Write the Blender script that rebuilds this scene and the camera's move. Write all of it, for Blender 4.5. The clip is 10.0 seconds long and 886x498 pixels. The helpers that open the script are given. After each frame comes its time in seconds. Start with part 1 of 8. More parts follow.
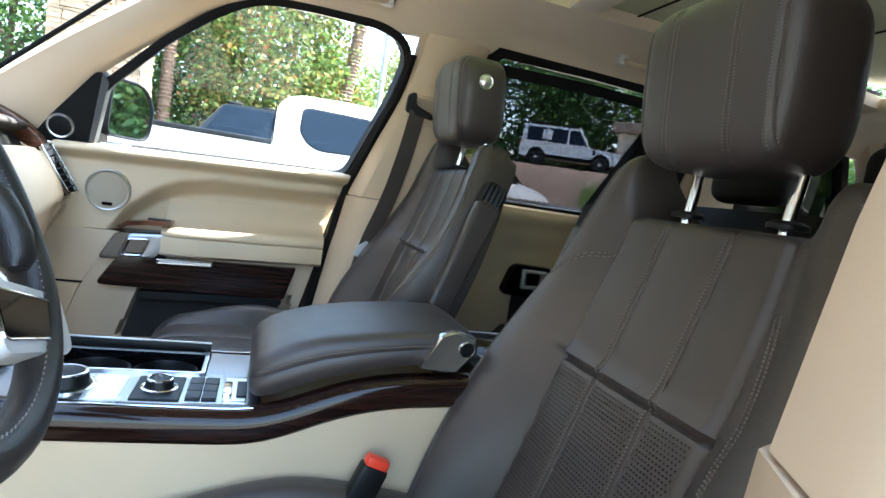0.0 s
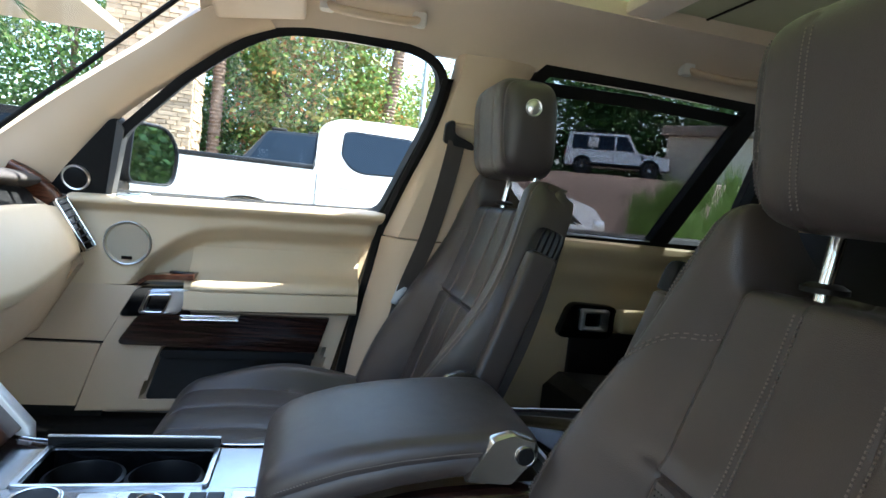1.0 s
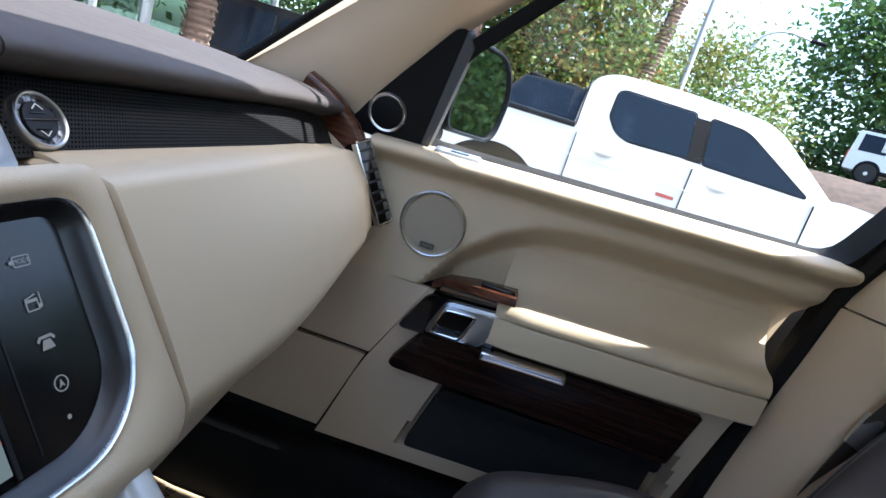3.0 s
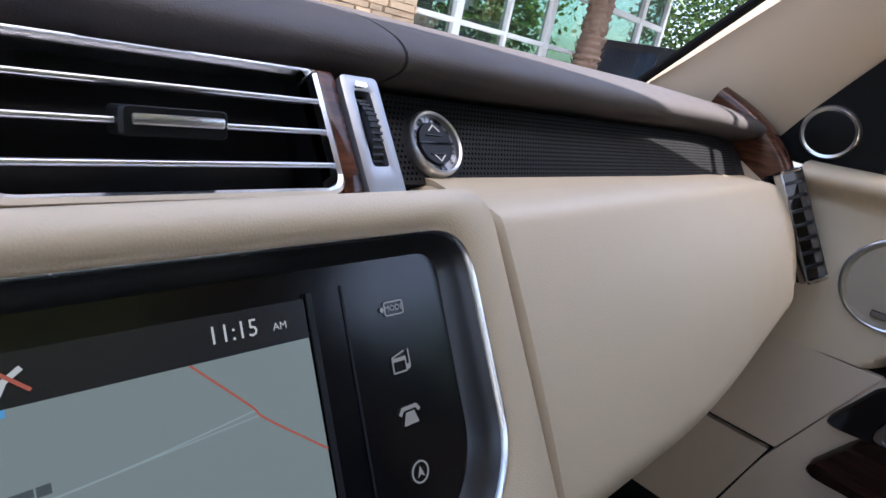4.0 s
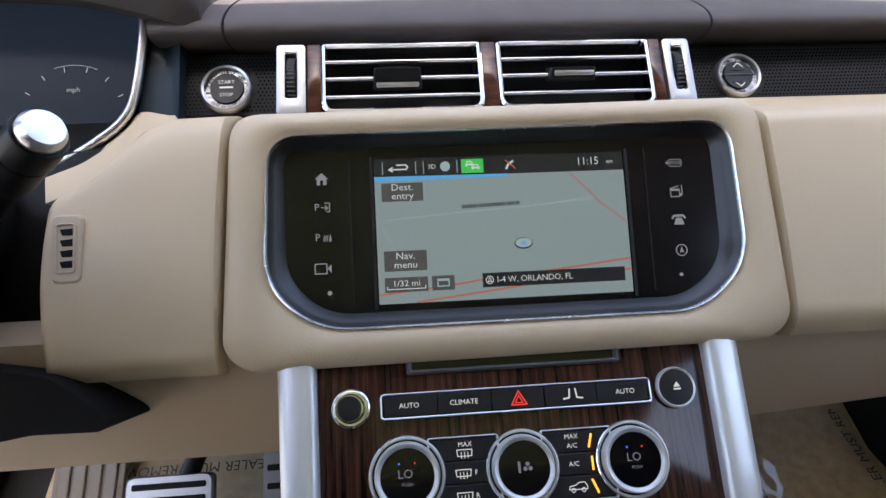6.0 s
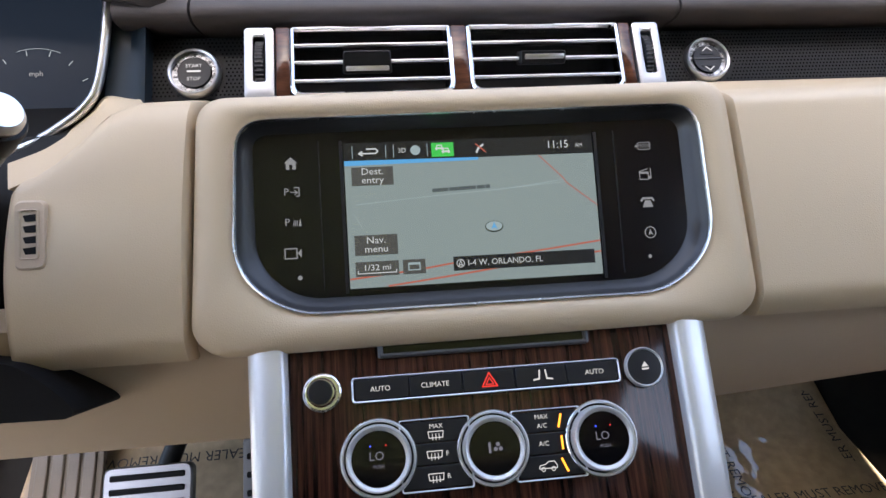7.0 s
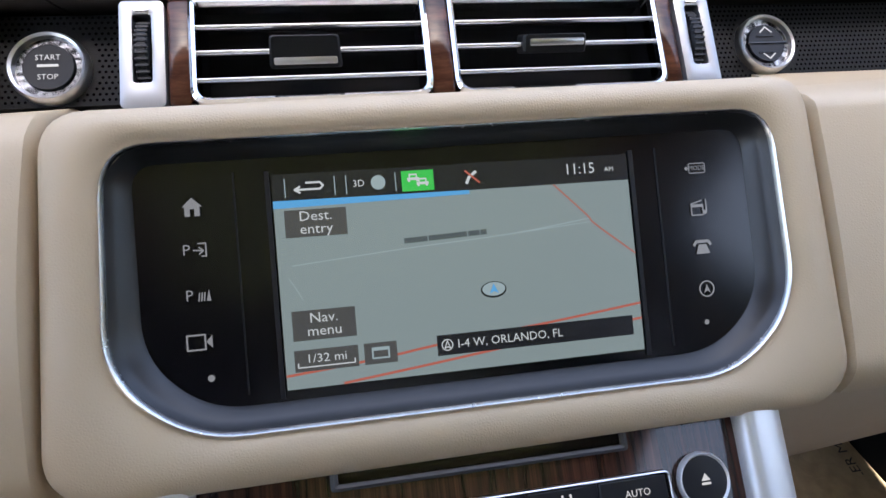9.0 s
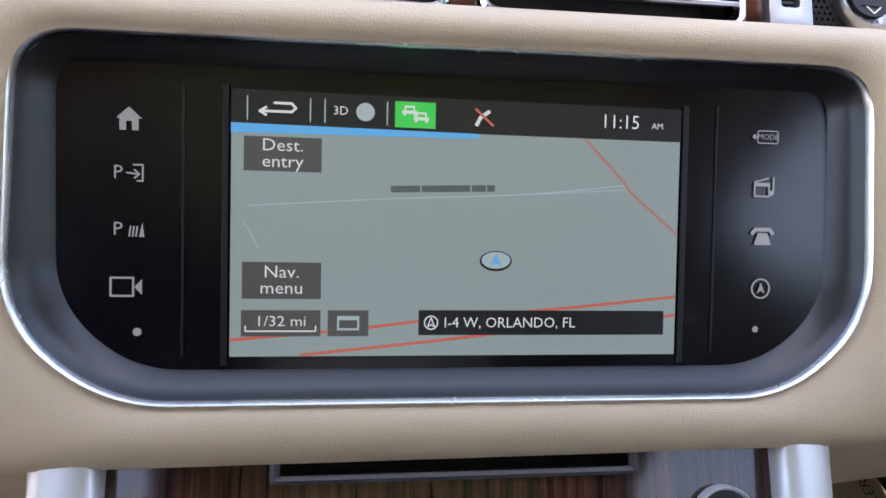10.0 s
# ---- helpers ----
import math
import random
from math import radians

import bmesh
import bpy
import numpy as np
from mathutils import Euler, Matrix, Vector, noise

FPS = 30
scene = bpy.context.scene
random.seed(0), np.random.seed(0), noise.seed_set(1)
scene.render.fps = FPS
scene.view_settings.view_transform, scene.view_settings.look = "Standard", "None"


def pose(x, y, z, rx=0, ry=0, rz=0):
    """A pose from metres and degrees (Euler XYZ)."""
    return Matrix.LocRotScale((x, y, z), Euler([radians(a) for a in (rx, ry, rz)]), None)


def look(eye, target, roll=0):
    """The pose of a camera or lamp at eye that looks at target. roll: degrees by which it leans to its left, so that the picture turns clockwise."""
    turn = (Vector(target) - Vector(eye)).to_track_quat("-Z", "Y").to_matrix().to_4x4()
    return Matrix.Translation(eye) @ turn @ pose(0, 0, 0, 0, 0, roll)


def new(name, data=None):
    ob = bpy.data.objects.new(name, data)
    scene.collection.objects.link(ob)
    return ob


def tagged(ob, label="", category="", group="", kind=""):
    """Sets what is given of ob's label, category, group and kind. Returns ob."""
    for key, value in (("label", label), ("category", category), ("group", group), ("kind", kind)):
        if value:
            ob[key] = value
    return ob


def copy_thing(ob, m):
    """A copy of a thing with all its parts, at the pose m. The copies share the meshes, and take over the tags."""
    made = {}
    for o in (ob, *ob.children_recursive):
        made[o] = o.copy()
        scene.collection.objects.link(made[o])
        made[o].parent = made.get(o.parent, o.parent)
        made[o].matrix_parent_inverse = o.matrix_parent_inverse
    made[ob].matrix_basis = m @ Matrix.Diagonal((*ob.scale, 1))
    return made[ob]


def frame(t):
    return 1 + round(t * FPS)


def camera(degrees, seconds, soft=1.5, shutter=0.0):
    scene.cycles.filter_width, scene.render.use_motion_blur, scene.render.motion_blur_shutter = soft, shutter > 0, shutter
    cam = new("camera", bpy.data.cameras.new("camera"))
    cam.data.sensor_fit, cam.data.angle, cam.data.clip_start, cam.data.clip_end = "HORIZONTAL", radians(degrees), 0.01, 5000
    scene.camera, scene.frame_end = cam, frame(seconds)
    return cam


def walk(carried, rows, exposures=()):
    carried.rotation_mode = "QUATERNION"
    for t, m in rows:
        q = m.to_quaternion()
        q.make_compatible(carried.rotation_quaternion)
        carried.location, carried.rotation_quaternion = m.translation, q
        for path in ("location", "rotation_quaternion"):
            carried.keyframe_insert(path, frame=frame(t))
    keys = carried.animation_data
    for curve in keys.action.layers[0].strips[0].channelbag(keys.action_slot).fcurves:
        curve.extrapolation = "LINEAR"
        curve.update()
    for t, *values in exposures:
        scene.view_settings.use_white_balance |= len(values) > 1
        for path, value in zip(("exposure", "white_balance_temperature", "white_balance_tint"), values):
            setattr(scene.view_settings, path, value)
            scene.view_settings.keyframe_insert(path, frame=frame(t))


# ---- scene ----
cam = camera(75.4, 10.0)
PATH = [
    (0, (0.486, -0.914, 1.228), (1.108, 0.978, 1.048), 8.7),
    (0.5, (0.515, -0.864, 1.278), (1.079, 1.051, 1.149), 7.0),
    (1, (0.533, -0.742, 1.293), (0.993, 1.198, 1.135), 6.3),
    (1.5, (0.481, -0.562, 1.285), (0.943, 1.376, 1.104), 6.7),
    (2, (0.418, -0.397, 1.285), (0.896, 1.535, 1.094), 8.6),
    (2.2, (0.384, -0.314, 1.291), (0.814, 1.627, 1.076), 9.9),
    (3.3, (0.182, -0.068, 1.285), (-0.339, 1.782, 0.734), 17.4),
    (3.5, (0.175, -0.041, 1.267), (-0.597, 1.712, 0.692), 15.9),
    (4, (0.145, -0.016, 1.255), (-1.111, 1.407, 0.625), 11.9),
    (4.2, (0.137, -0.025, 1.255), (-1.257, 1.266, 0.625), 10.2),
    (4.5, (0.195, -0.053, 1.27), (-1.468, 0.86, 0.638), 5.2),
    (4.8, (0.277, -0.083, 1.287), (-1.489, 0.589, 0.631), 3.9),
    (5, (0.314, -0.094, 1.296), (-1.498, 0.4, 0.609), 3.3),
    (5.2, (0.341, -0.097, 1.3), (-1.504, 0.229, 0.6), 1.1),
    (5.5, (0.371, -0.095, 1.297), (-1.473, 0.113, 0.551), 0.1),
    (5.8, (0.39, -0.081, 1.29), (-1.43, 0.082, 0.477), -0.8),
    (6, (0.39, -0.077, 1.277), (-1.422, 0.084, 0.445), -0.5),
    (7.5, (0.395, -0.065, 1.273), (-1.395, 0.157, 0.408), -0.5),
    (8, (0.373, -0.067, 1.284), (-1.42, 0.157, 0.426), -0.6),
    (8.2, (0.351, -0.072, 1.296), (-1.44, 0.135, 0.431), -1.2),
    (8.5, (0.316, -0.068, 1.283), (-1.477, 0.137, 0.423), -0.8),
    (8.7, (0.297, -0.056, 1.283), (-1.483, 0.183, 0.404), -1.5),
    (9, (0.26, -0.055, 1.264), (-1.477, 0.256, 0.322), 0.1),
    (9.2, (0.24, -0.049, 1.259), (-1.411, 0.214, 0.161), 3.0),
    (9.3, (0.232, -0.047, 1.259), (-1.421, 0.221, 0.165), 4.3),
    (9.5, (0.227, -0.046, 1.252), (-1.47, 0.224, 0.228), 5.1),
    (9.7, (0.221, -0.04, 1.236), (-1.507, 0.169, 0.252), 4.4),
    (10, (0.215, -0.036, 1.235), (-1.47, 0.204, 0.185), 5.2),
]
EXPO = [(0.0, 3.65, 5950, 0), (0.5, 3.35, 5950, 0), (2.2, 3.05, 5850, 4), (3.3, 2.3, 5900, 10), (4.0, 2.45, 6150, 15), (5.0, 2.45, 6450, 14), (6.0, 2.75, 6500, 12), (7.3, 2.95, 6650, 13), (8.5, 2.75, 6550, 13), (9.3, 2.9, 6400, 14), (10.0, 2.95, 6500, 16)]
walk(cam, [(t, look(eye, target, roll)) for t, eye, target, roll in PATH], EXPO)

# ---- daylight ----
SUN_DIR = Vector((0.50, 0.0, 0.86)).normalized()  # towards the sun
world = bpy.data.worlds.new("sky")
scene.world = world
world.use_nodes = True
_nt = world.node_tree
_sky = _nt.nodes.new("ShaderNodeTexSky")
_sky.sky_type = "NISHITA"
_sky.sun_disc = False
_sky.sun_elevation = math.asin(SUN_DIR.z)
_sky.sun_rotation = math.atan2(SUN_DIR.x, SUN_DIR.y)
_sky.air_density, _sky.dust_density = 1.0, 3.0
_nt.links.new(_sky.outputs[0], _nt.nodes["Background"].inputs["Color"])
_nt.nodes["Background"].inputs["Strength"].default_value = 0.15
sun = new("sun", bpy.data.lights.new("sun", "SUN"))
sun.data.energy, sun.data.angle, sun.data.color = 3.4, radians(0.5), (1.0, 0.96, 0.9)
sun.matrix_world = Matrix.Translation((0, 0, 30)) @ SUN_DIR.to_track_quat("Z", "Y").to_matrix().to_4x4()


# ---- materials ----
def material(name, colour, rough=0.5, metal=0.0, vary=0.12, scale=6.0, bump=0.0, bump_scale=300.0,
             bump_kind="noise", coat=0.0, island=0.0, spec=0.5, sheen=0.0):
    """A surface with broad tone variation, fine relief and slightly uneven gloss."""
    m = bpy.data.materials.new(name)
    m.use_nodes = True
    nt = m.node_tree
    b = nt.nodes["Principled BSDF"]
    b.inputs["Roughness"].default_value = rough
    b.inputs["Metallic"].default_value = metal
    b.inputs["Coat Weight"].default_value = coat
    b.inputs["Coat Roughness"].default_value = 0.06
    b.inputs["Specular IOR Level"].default_value = spec
    b.inputs["Sheen Weight"].default_value = sheen
    geo = nt.nodes.new("ShaderNodeNewGeometry")
    n1 = nt.nodes.new("ShaderNodeTexNoise")
    n1.inputs["Scale"].default_value, n1.inputs["Detail"].default_value = scale, 5
    nt.links.new(geo.outputs["Position"], n1.inputs["Vector"])
    mix = nt.nodes.new("ShaderNodeMix")
    mix.data_type = "RGBA"
    mix.inputs[6].default_value = (*[c * (1 - vary) for c in colour], 1)
    mix.inputs[7].default_value = (*[min(1, c * (1 + vary)) for c in colour], 1)
    nt.links.new(n1.outputs["Fac"], mix.inputs[0])
    out = mix.outputs[2]
    if island:
        info = nt.nodes.new("ShaderNodeObjectInfo")
        hsv = nt.nodes.new("ShaderNodeHueSaturation")
        ramp = nt.nodes.new("ShaderNodeMapRange")
        ramp.inputs[3].default_value, ramp.inputs[4].default_value = 1 - island, 1 + island
        nt.links.new(info.outputs["Random"], ramp.inputs[0])
        nt.links.new(ramp.outputs[0], hsv.inputs["Value"])
        nt.links.new(out, hsv.inputs["Color"])
        out = hsv.outputs[0]
    nt.links.new(out, b.inputs["Base Color"])
    rr = nt.nodes.new("ShaderNodeMapRange")
    rr.inputs[3].default_value, rr.inputs[4].default_value = max(0.02, rough * 0.85), min(1, rough * 1.15)
    n2 = nt.nodes.new("ShaderNodeTexNoise")
    n2.inputs["Scale"].default_value, n2.inputs["Detail"].default_value = scale * 7, 3
    nt.links.new(geo.outputs["Position"], n2.inputs["Vector"])
    nt.links.new(n2.outputs["Fac"], rr.inputs[0])
    nt.links.new(rr.outputs[0], b.inputs["Roughness"])
    if bump:
        if bump_kind == "grain":
            tx = nt.nodes.new("ShaderNodeTexVoronoi")
            tx.feature = "DISTANCE_TO_EDGE"
            h = tx.outputs["Distance"]
        else:
            tx = nt.nodes.new("ShaderNodeTexNoise")
            tx.inputs["Detail"].default_value = 6
            h = tx.outputs["Fac"]
        tx.inputs["Scale"].default_value = bump_scale
        nt.links.new(geo.outputs["Position"], tx.inputs["Vector"])
        bp = nt.nodes.new("ShaderNodeBump")
        bp.inputs["Strength"].default_value, bp.inputs["Distance"].default_value = bump, 0.001
        nt.links.new(h, bp.inputs["Height"])
        nt.links.new(bp.outputs[0], b.inputs["Normal"])
    return m


def wood(name, dark, light, stretch, rough=0.12):
    """Lacquered striped veneer; stretch gives the grain's scale along x, y and z."""
    m = material(name, dark, rough, coat=0.10, spec=0.3)
    nt = m.node_tree
    b = nt.nodes["Principled BSDF"]
    geo = nt.nodes.new("ShaderNodeNewGeometry")
    mp = nt.nodes.new("ShaderNodeMapping")
    mp.inputs["Scale"].default_value = stretch
    nt.links.new(geo.outputs["Position"], mp.inputs["Vector"])
    n1 = nt.nodes.new("ShaderNodeTexNoise")
    n1.inputs["Scale"].default_value, n1.inputs["Detail"].default_value, n1.inputs["Roughness"].default_value = 1.0, 6, 0.7
    nt.links.new(mp.outputs[0], n1.inputs["Vector"])
    ramp = nt.nodes.new("ShaderNodeValToRGB")
    e = ramp.color_ramp.elements
    e[0].position, e[0].color = 0.38, (*dark, 1)
    e[1].position, e[1].color = 0.68, (*light, 1)
    mid = e.new(0.52)
    mid.color = (*[d * 0.6 + l * 0.4 for d, l in zip(dark, light)], 1)
    nt.links.new(n1.outputs["Fac"], ramp.inputs[0])
    nt.links.new(ramp.outputs[0], b.inputs["Base Color"])
    return m


def glass(name, tint=(1, 1, 1), gloss=1.0):
    m = bpy.data.materials.new(name)
    m.use_nodes = True
    nt = m.node_tree
    nt.nodes.remove(nt.nodes["Principled BSDF"])
    tr, gl, mx, lw, pw, ad = (nt.nodes.new("ShaderNode" + k) for k in ("BsdfTransparent", "BsdfGlossy", "MixShader", "LayerWeight", "Math", "MapRange"))
    tr.inputs["Color"].default_value = (*tint, 1)
    gl.inputs["Roughness"].default_value = 0.01
    gl.inputs["Color"].default_value = (1, 1, 1, 1)
    pw.operation = "POWER"
    pw.inputs[1].default_value = 5
    ad.inputs[3].default_value, ad.inputs[4].default_value = 0.035 * gloss, 0.9
    nt.links.new(lw.outputs["Facing"], pw.inputs[0])
    nt.links.new(pw.outputs[0], ad.inputs[0])
    nt.links.new(ad.outputs[0], mx.inputs[0])
    nt.links.new(tr.outputs[0], mx.inputs[1])
    nt.links.new(gl.outputs[0], mx.inputs[2])
    nt.links.new(mx.outputs[0], nt.nodes["Material Output"].inputs["Surface"])
    return m


def lit(name, colour, strength):
    """A display's own light under a glossy face."""
    m = bpy.data.materials.new(name)
    m.use_nodes = True
    b = m.node_tree.nodes["Principled BSDF"]
    b.inputs["Base Color"].default_value = (0.01, 0.01, 0.012, 1)
    b.inputs["Roughness"].default_value = 0.25
    b.inputs["Emission Color"].default_value = (*colour, 1)
    b.inputs["Emission Strength"].default_value = strength * 0.24
    return m


def translucent(name, colour, amount=0.5, rough=0.6):
    m = material(name, colour, rough)
    nt = m.node_tree
    b = nt.nodes["Principled BSDF"]
    tl, mx = nt.nodes.new("ShaderNodeBsdfTranslucent"), nt.nodes.new("ShaderNodeMixShader")
    tl.inputs["Color"].default_value = (*colour, 1)
    mx.inputs[0].default_value = amount
    nt.links.new(b.outputs[0], mx.inputs[1])
    nt.links.new(tl.outputs[0], mx.inputs[2])
    nt.links.new(mx.outputs[0], nt.nodes["Material Output"].inputs["Surface"])
    return m


LEATHER = material("brown_leather", (0.045, 0.0365, 0.0335), 0.37, vary=0.18, scale=9, bump=0.36, bump_scale=560, bump_kind="grain")
DASHTOP = material("brown_dash_leather", (0.055, 0.047, 0.045), 0.66, vary=0.08, scale=6, spec=0.35, bump=0.25, bump_scale=700, bump_kind="grain")
BEIGE = material("almond_leather", (0.55, 0.432, 0.285), 0.50, vary=0.05, scale=5, bump=0.18, bump_scale=650, bump_kind="grain")
BEIGEPL = material("almond_plastic", (0.52, 0.405, 0.285), 0.55, vary=0.05, scale=5, bump=0.15, bump_scale=500)
LINER = material("headliner_cloth", (0.60, 0.50, 0.38), 0.95, vary=0.05, scale=8, bump=0.4, bump_scale=900, sheen=0.3)
WOOD = wood("macassar_veneer", (0.005, 0.003, 0.0026), (0.098, 0.037, 0.023), (10, 300, 6))
WOODX = wood("macassar_veneer_along", (0.006, 0.003, 0.0025), (0.030, 0.012, 0.008), (6, 60, 160))
WOODR = wood("red_walnut_veneer", (0.035, 0.012, 0.007), (0.125, 0.048, 0.026), (25, 25, 160))
CHROME = material("chrome", (0.86, 0.86, 0.87), 0.13, 1.0, vary=0.02)
SATIN = material("satin_metal", (0.74, 0.74, 0.745), 0.30, 1.0, vary=0.04, scale=20)
BLACK = material("black_plastic", (0.006, 0.006, 0.0065), 0.42, vary=0.2, spec=0.25, bump=0.1, bump_scale=800)
GLOSSBLK = material("piano_black", (0.003, 0.003, 0.0035), 0.06, vary=0.1, spec=0.35)
SOFTBLK = material("soft_black_rubber", (0.0055, 0.0052, 0.0052), 0.70, vary=0.2, spec=0.16, bump=0.2, bump_scale=500)
DARKGREY = material("dark_grey_key", (0.014, 0.014, 0.016), 0.4, vary=0.1, spec=0.3)
MESHMAT = material("speaker_mesh_black", (0.017, 0.0165, 0.017), 0.6, vary=0.1, spec=0.18, bump=0.2, bump_scale=520, bump_kind="grain")
STITCH = material("taupe_thread", (0.145, 0.125, 0.11), 0.8)
SILVER = material("silver_satin_paint", (0.66, 0.665, 0.66), 0.36, 0.45, vary=0.04, scale=20)
CARPET = material("tan_carpet", (0.48, 0.36, 0.22), 1.0, vary=0.35, scale=60, bump=1.0, bump_scale=900)
DARKCARPET = material("black_carpet", (0.015, 0.014, 0.013), 1.0, vary=0.3, scale=60, bump=1.0, bump_scale=900)
BELT = material("brown_webbing", (0.055, 0.045, 0.040), 0.7, vary=0.1, bump=0.6, bump_scale=900)
RED = material("red_plastic", (0.75, 0.05, 0.02), 0.4)
GLASS = glass("clear_glass", (0.97, 0.985, 0.98), 0.35)
TINT = glass("privacy_glass", (0.66, 0.63, 0.65), 0.3)
# unseen left panes, tinted far darker than the right ones to dim the rear cabin
DIMTINT = glass("cabin_dimming_glass", (0.08, 0.08, 0.08), 0.3)
ROOFGLASS = translucent("pale_roof_blind", (0.40, 0.42, 0.28), 0.42)
# rear copy of the same blind, made less translucent to shade the back of the cabin
ROOFREAR = translucent("dim_roof_blind", (0.36, 0.36, 0.26), 0.09)
MAP = lit("map_display", (0.47, 0.60, 0.60), 0.26)
MAPRED = lit("map_red_line", (0.60, 0.15, 0.10), 0.40)
MAPGREY = lit("map_grey_line", (0.40, 0.52, 0.54), 0.42)
MAPINK = lit("map_ink", (0.13, 0.17, 0.18), 0.30)
MAPBLUE = lit("display_blue", (0.08, 0.33, 0.62), 0.6)
DISPBLACK = lit("display_black", (0.006, 0.007, 0.008), 0.6)
DISPGREY = lit("display_grey_button", (0.05, 0.052, 0.05), 0.7)
DISPGREEN = lit("display_green", (0.03, 0.42, 0.06), 0.7)
DISPWHITE = lit("display_white", (0.70, 0.75, 0.75), 0.44)
TOUCHWHITE = lit("touch_key_white", (0.60, 0.62, 0.65), 0.22)
DIALTEXT = lit("dial_figure", (0.42, 0.42, 0.52), 0.22)
KEYWHITE = lit("key_legend_white", (0.75, 0.75, 0.75), 0.5)
AMBER = lit("amber_lamp", (1.0, 0.33, 0.03), 1.6)
KEYRED = lit("hazard_red", (0.8, 0.04, 0.03), 0.7)
BLUEDOT = lit("blue_lamp", (0.05, 0.1, 1.0), 1.2)


# ---- mesh helpers ----
def part(name, bm, mat, parent=None, label="", smooth=True, kind=""):
    me = bpy.data.meshes.new(name)
    bmesh.ops.recalc_face_normals(bm, faces=bm.faces)
    for f in bm.faces:
        f.smooth = smooth
    if smooth:
        for e in bm.edges:
            if len(e.link_faces) == 2 and e.calc_face_angle(0) > 0.7:
                e.smooth = False
    bm.to_mesh(me)
    bm.free()
    me.materials.append(mat)
    ob = new(name, me)
    if parent is not None:
        ob.parent = parent
        if parent.type == "EMPTY":
            ob.matrix_parent_inverse = parent.matrix_basis.inverted()
    return tagged(ob, label, kind=kind)


def thing(name, at, label, category, group="", kind=""):
    ob = new(name)
    ob.empty_display_size = 0.05
    ob.matrix_basis = Matrix.Translation(at)
    return tagged(ob, label, category, group, kind)


def frame_of(o, u, v, n):
    m = Matrix.Identity(4)
    for i, c in enumerate((u, v, n, o)):
        for j in range(3):
            m[j][i] = c[j]
    return m


def box(bm, c, s, bevel=0.0, seg=2, m=None):
    r = bmesh.ops.create_cube(bm, size=1, matrix=Matrix.Translation(c) @ Matrix.Diagonal((*s, 1)))
    vs = r["verts"]
    if bevel:
        es = list({e for v in vs for e in v.link_edges})
        g = bmesh.ops.bevel(bm, geom=es, offset=bevel, segments=seg, profile=0.5, affect="EDGES")
        vs = list({v for f in g["faces"] for v in f.verts} | {v for v in vs if v.is_valid})
    if m is not None:
        bmesh.ops.transform(bm, matrix=m, verts=vs)
    return vs


def boxm(c, s, bevel=0.0, seg=2, m=None):
    bm = bmesh.new()
    box(bm, c, s, bevel, seg, m)
    return bm


def rounded(poly, r, n=5):
    """A closed outline with its corners rounded; r is one radius or one per corner."""
    out, k = [], len(poly)
    for i in range(k):
        p, a, b = (Vector(poly[j % k][:2]) for j in (i, i - 1, i + 1))
        ri = r[i] if isinstance(r, (list, tuple)) else r
        d1, d2 = (a - p), (b - p)
        ri = min(ri, d1.length * 0.49, d2.length * 0.49)
        if ri < 1e-6:
            out.append((p.x, p.y))
            continue
        s, e = p + d1.normalized() * ri, p + d2.normalized() * ri
        for j in range(n + 1):
            t = j / n
            q = s * (1 - t) ** 2 + p * 2 * t * (1 - t) + e * t * t
            out.append((q.x, q.y))
    return out


def rect(u0, v0, u1, v1):
    return [(u0, v0), (u1, v0), (u1, v1), (u0, v1)]


def prism(bm, poly, z0, z1, m=None, bevel=0.0):
    """An outline drawn out from z0 to z1, its far edge chamfered."""
    k = len(poly)
    c = Vector((sum(p[0] for p in poly) / k, sum(p[1] for p in poly) / k))
    rings = [[(p[0], p[1], z0) for p in poly]]
    if bevel:
        size = max((Vector(p) - c).length for p in poly)
        f = 1 - bevel / size
        rings.append([(p[0], p[1], z1 - bevel) for p in poly])
        rings.append([(c.x + (p[0] - c.x) * f, c.y + (p[1] - c.y) * f, z1) for p in poly])
    else:
        rings.append([(p[0], p[1], z1) for p in poly])
    return loft(bm, rings, m, True)


def loft(bm, rings, m=None, caps=True, closed=True):
    vs = [[bm.verts.new(m @ Vector(p) if m is not None else p) for p in r] for r in rings]
    k = len(rings[0])
    for a, b in zip(vs, vs[1:]):
        for i in range(k if closed else k - 1):
            j = (i + 1) % k
            bm.faces.new((a[i], a[j], b[j], b[i]))
    if caps and closed:
        bm.faces.new(vs[0][::-1])
        bm.faces.new(vs[-1])
    return bm


def loftm(rings, m=None, caps=True):
    return loft(bmesh.new(), rings, m, caps)


def prismm(poly, z0, z1, m=None, bevel=0.0):
    return prism(bmesh.new(), poly, z0, z1, m, bevel)


def ring(bm, outer, inner, z0, z1, m=None, dome=0.0):
    """A frame between two outlines of the same count."""
    k = len(outer)
    prof = [(outer, z0), (outer, z1), (inner, z1), (inner, z0)]
    if dome:
        mid = [((a[0] + b[0]) / 2, (a[1] + b[1]) / 2) for a, b in zip(outer, inner)]
        prof = [(outer, z0), (outer, z1), (mid, z1 + dome), (inner, z1), (inner, z0)]
    vs = [[bm.verts.new(m @ Vector((p[0], p[1], z)) if m is not None else (p[0], p[1], z)) for p in o] for o, z in prof]
    for a, b in zip(vs, vs[1:] + vs[:1]):
        for i in range(k):
            j = (i + 1) % k
            bm.faces.new((a[i], a[j], b[j], b[i]))
    return bm


def ringm(outer, inner, z0, z1, m=None, dome=0.0):
    return ring(bmesh.new(), outer, inner, z0, z1, m, dome)


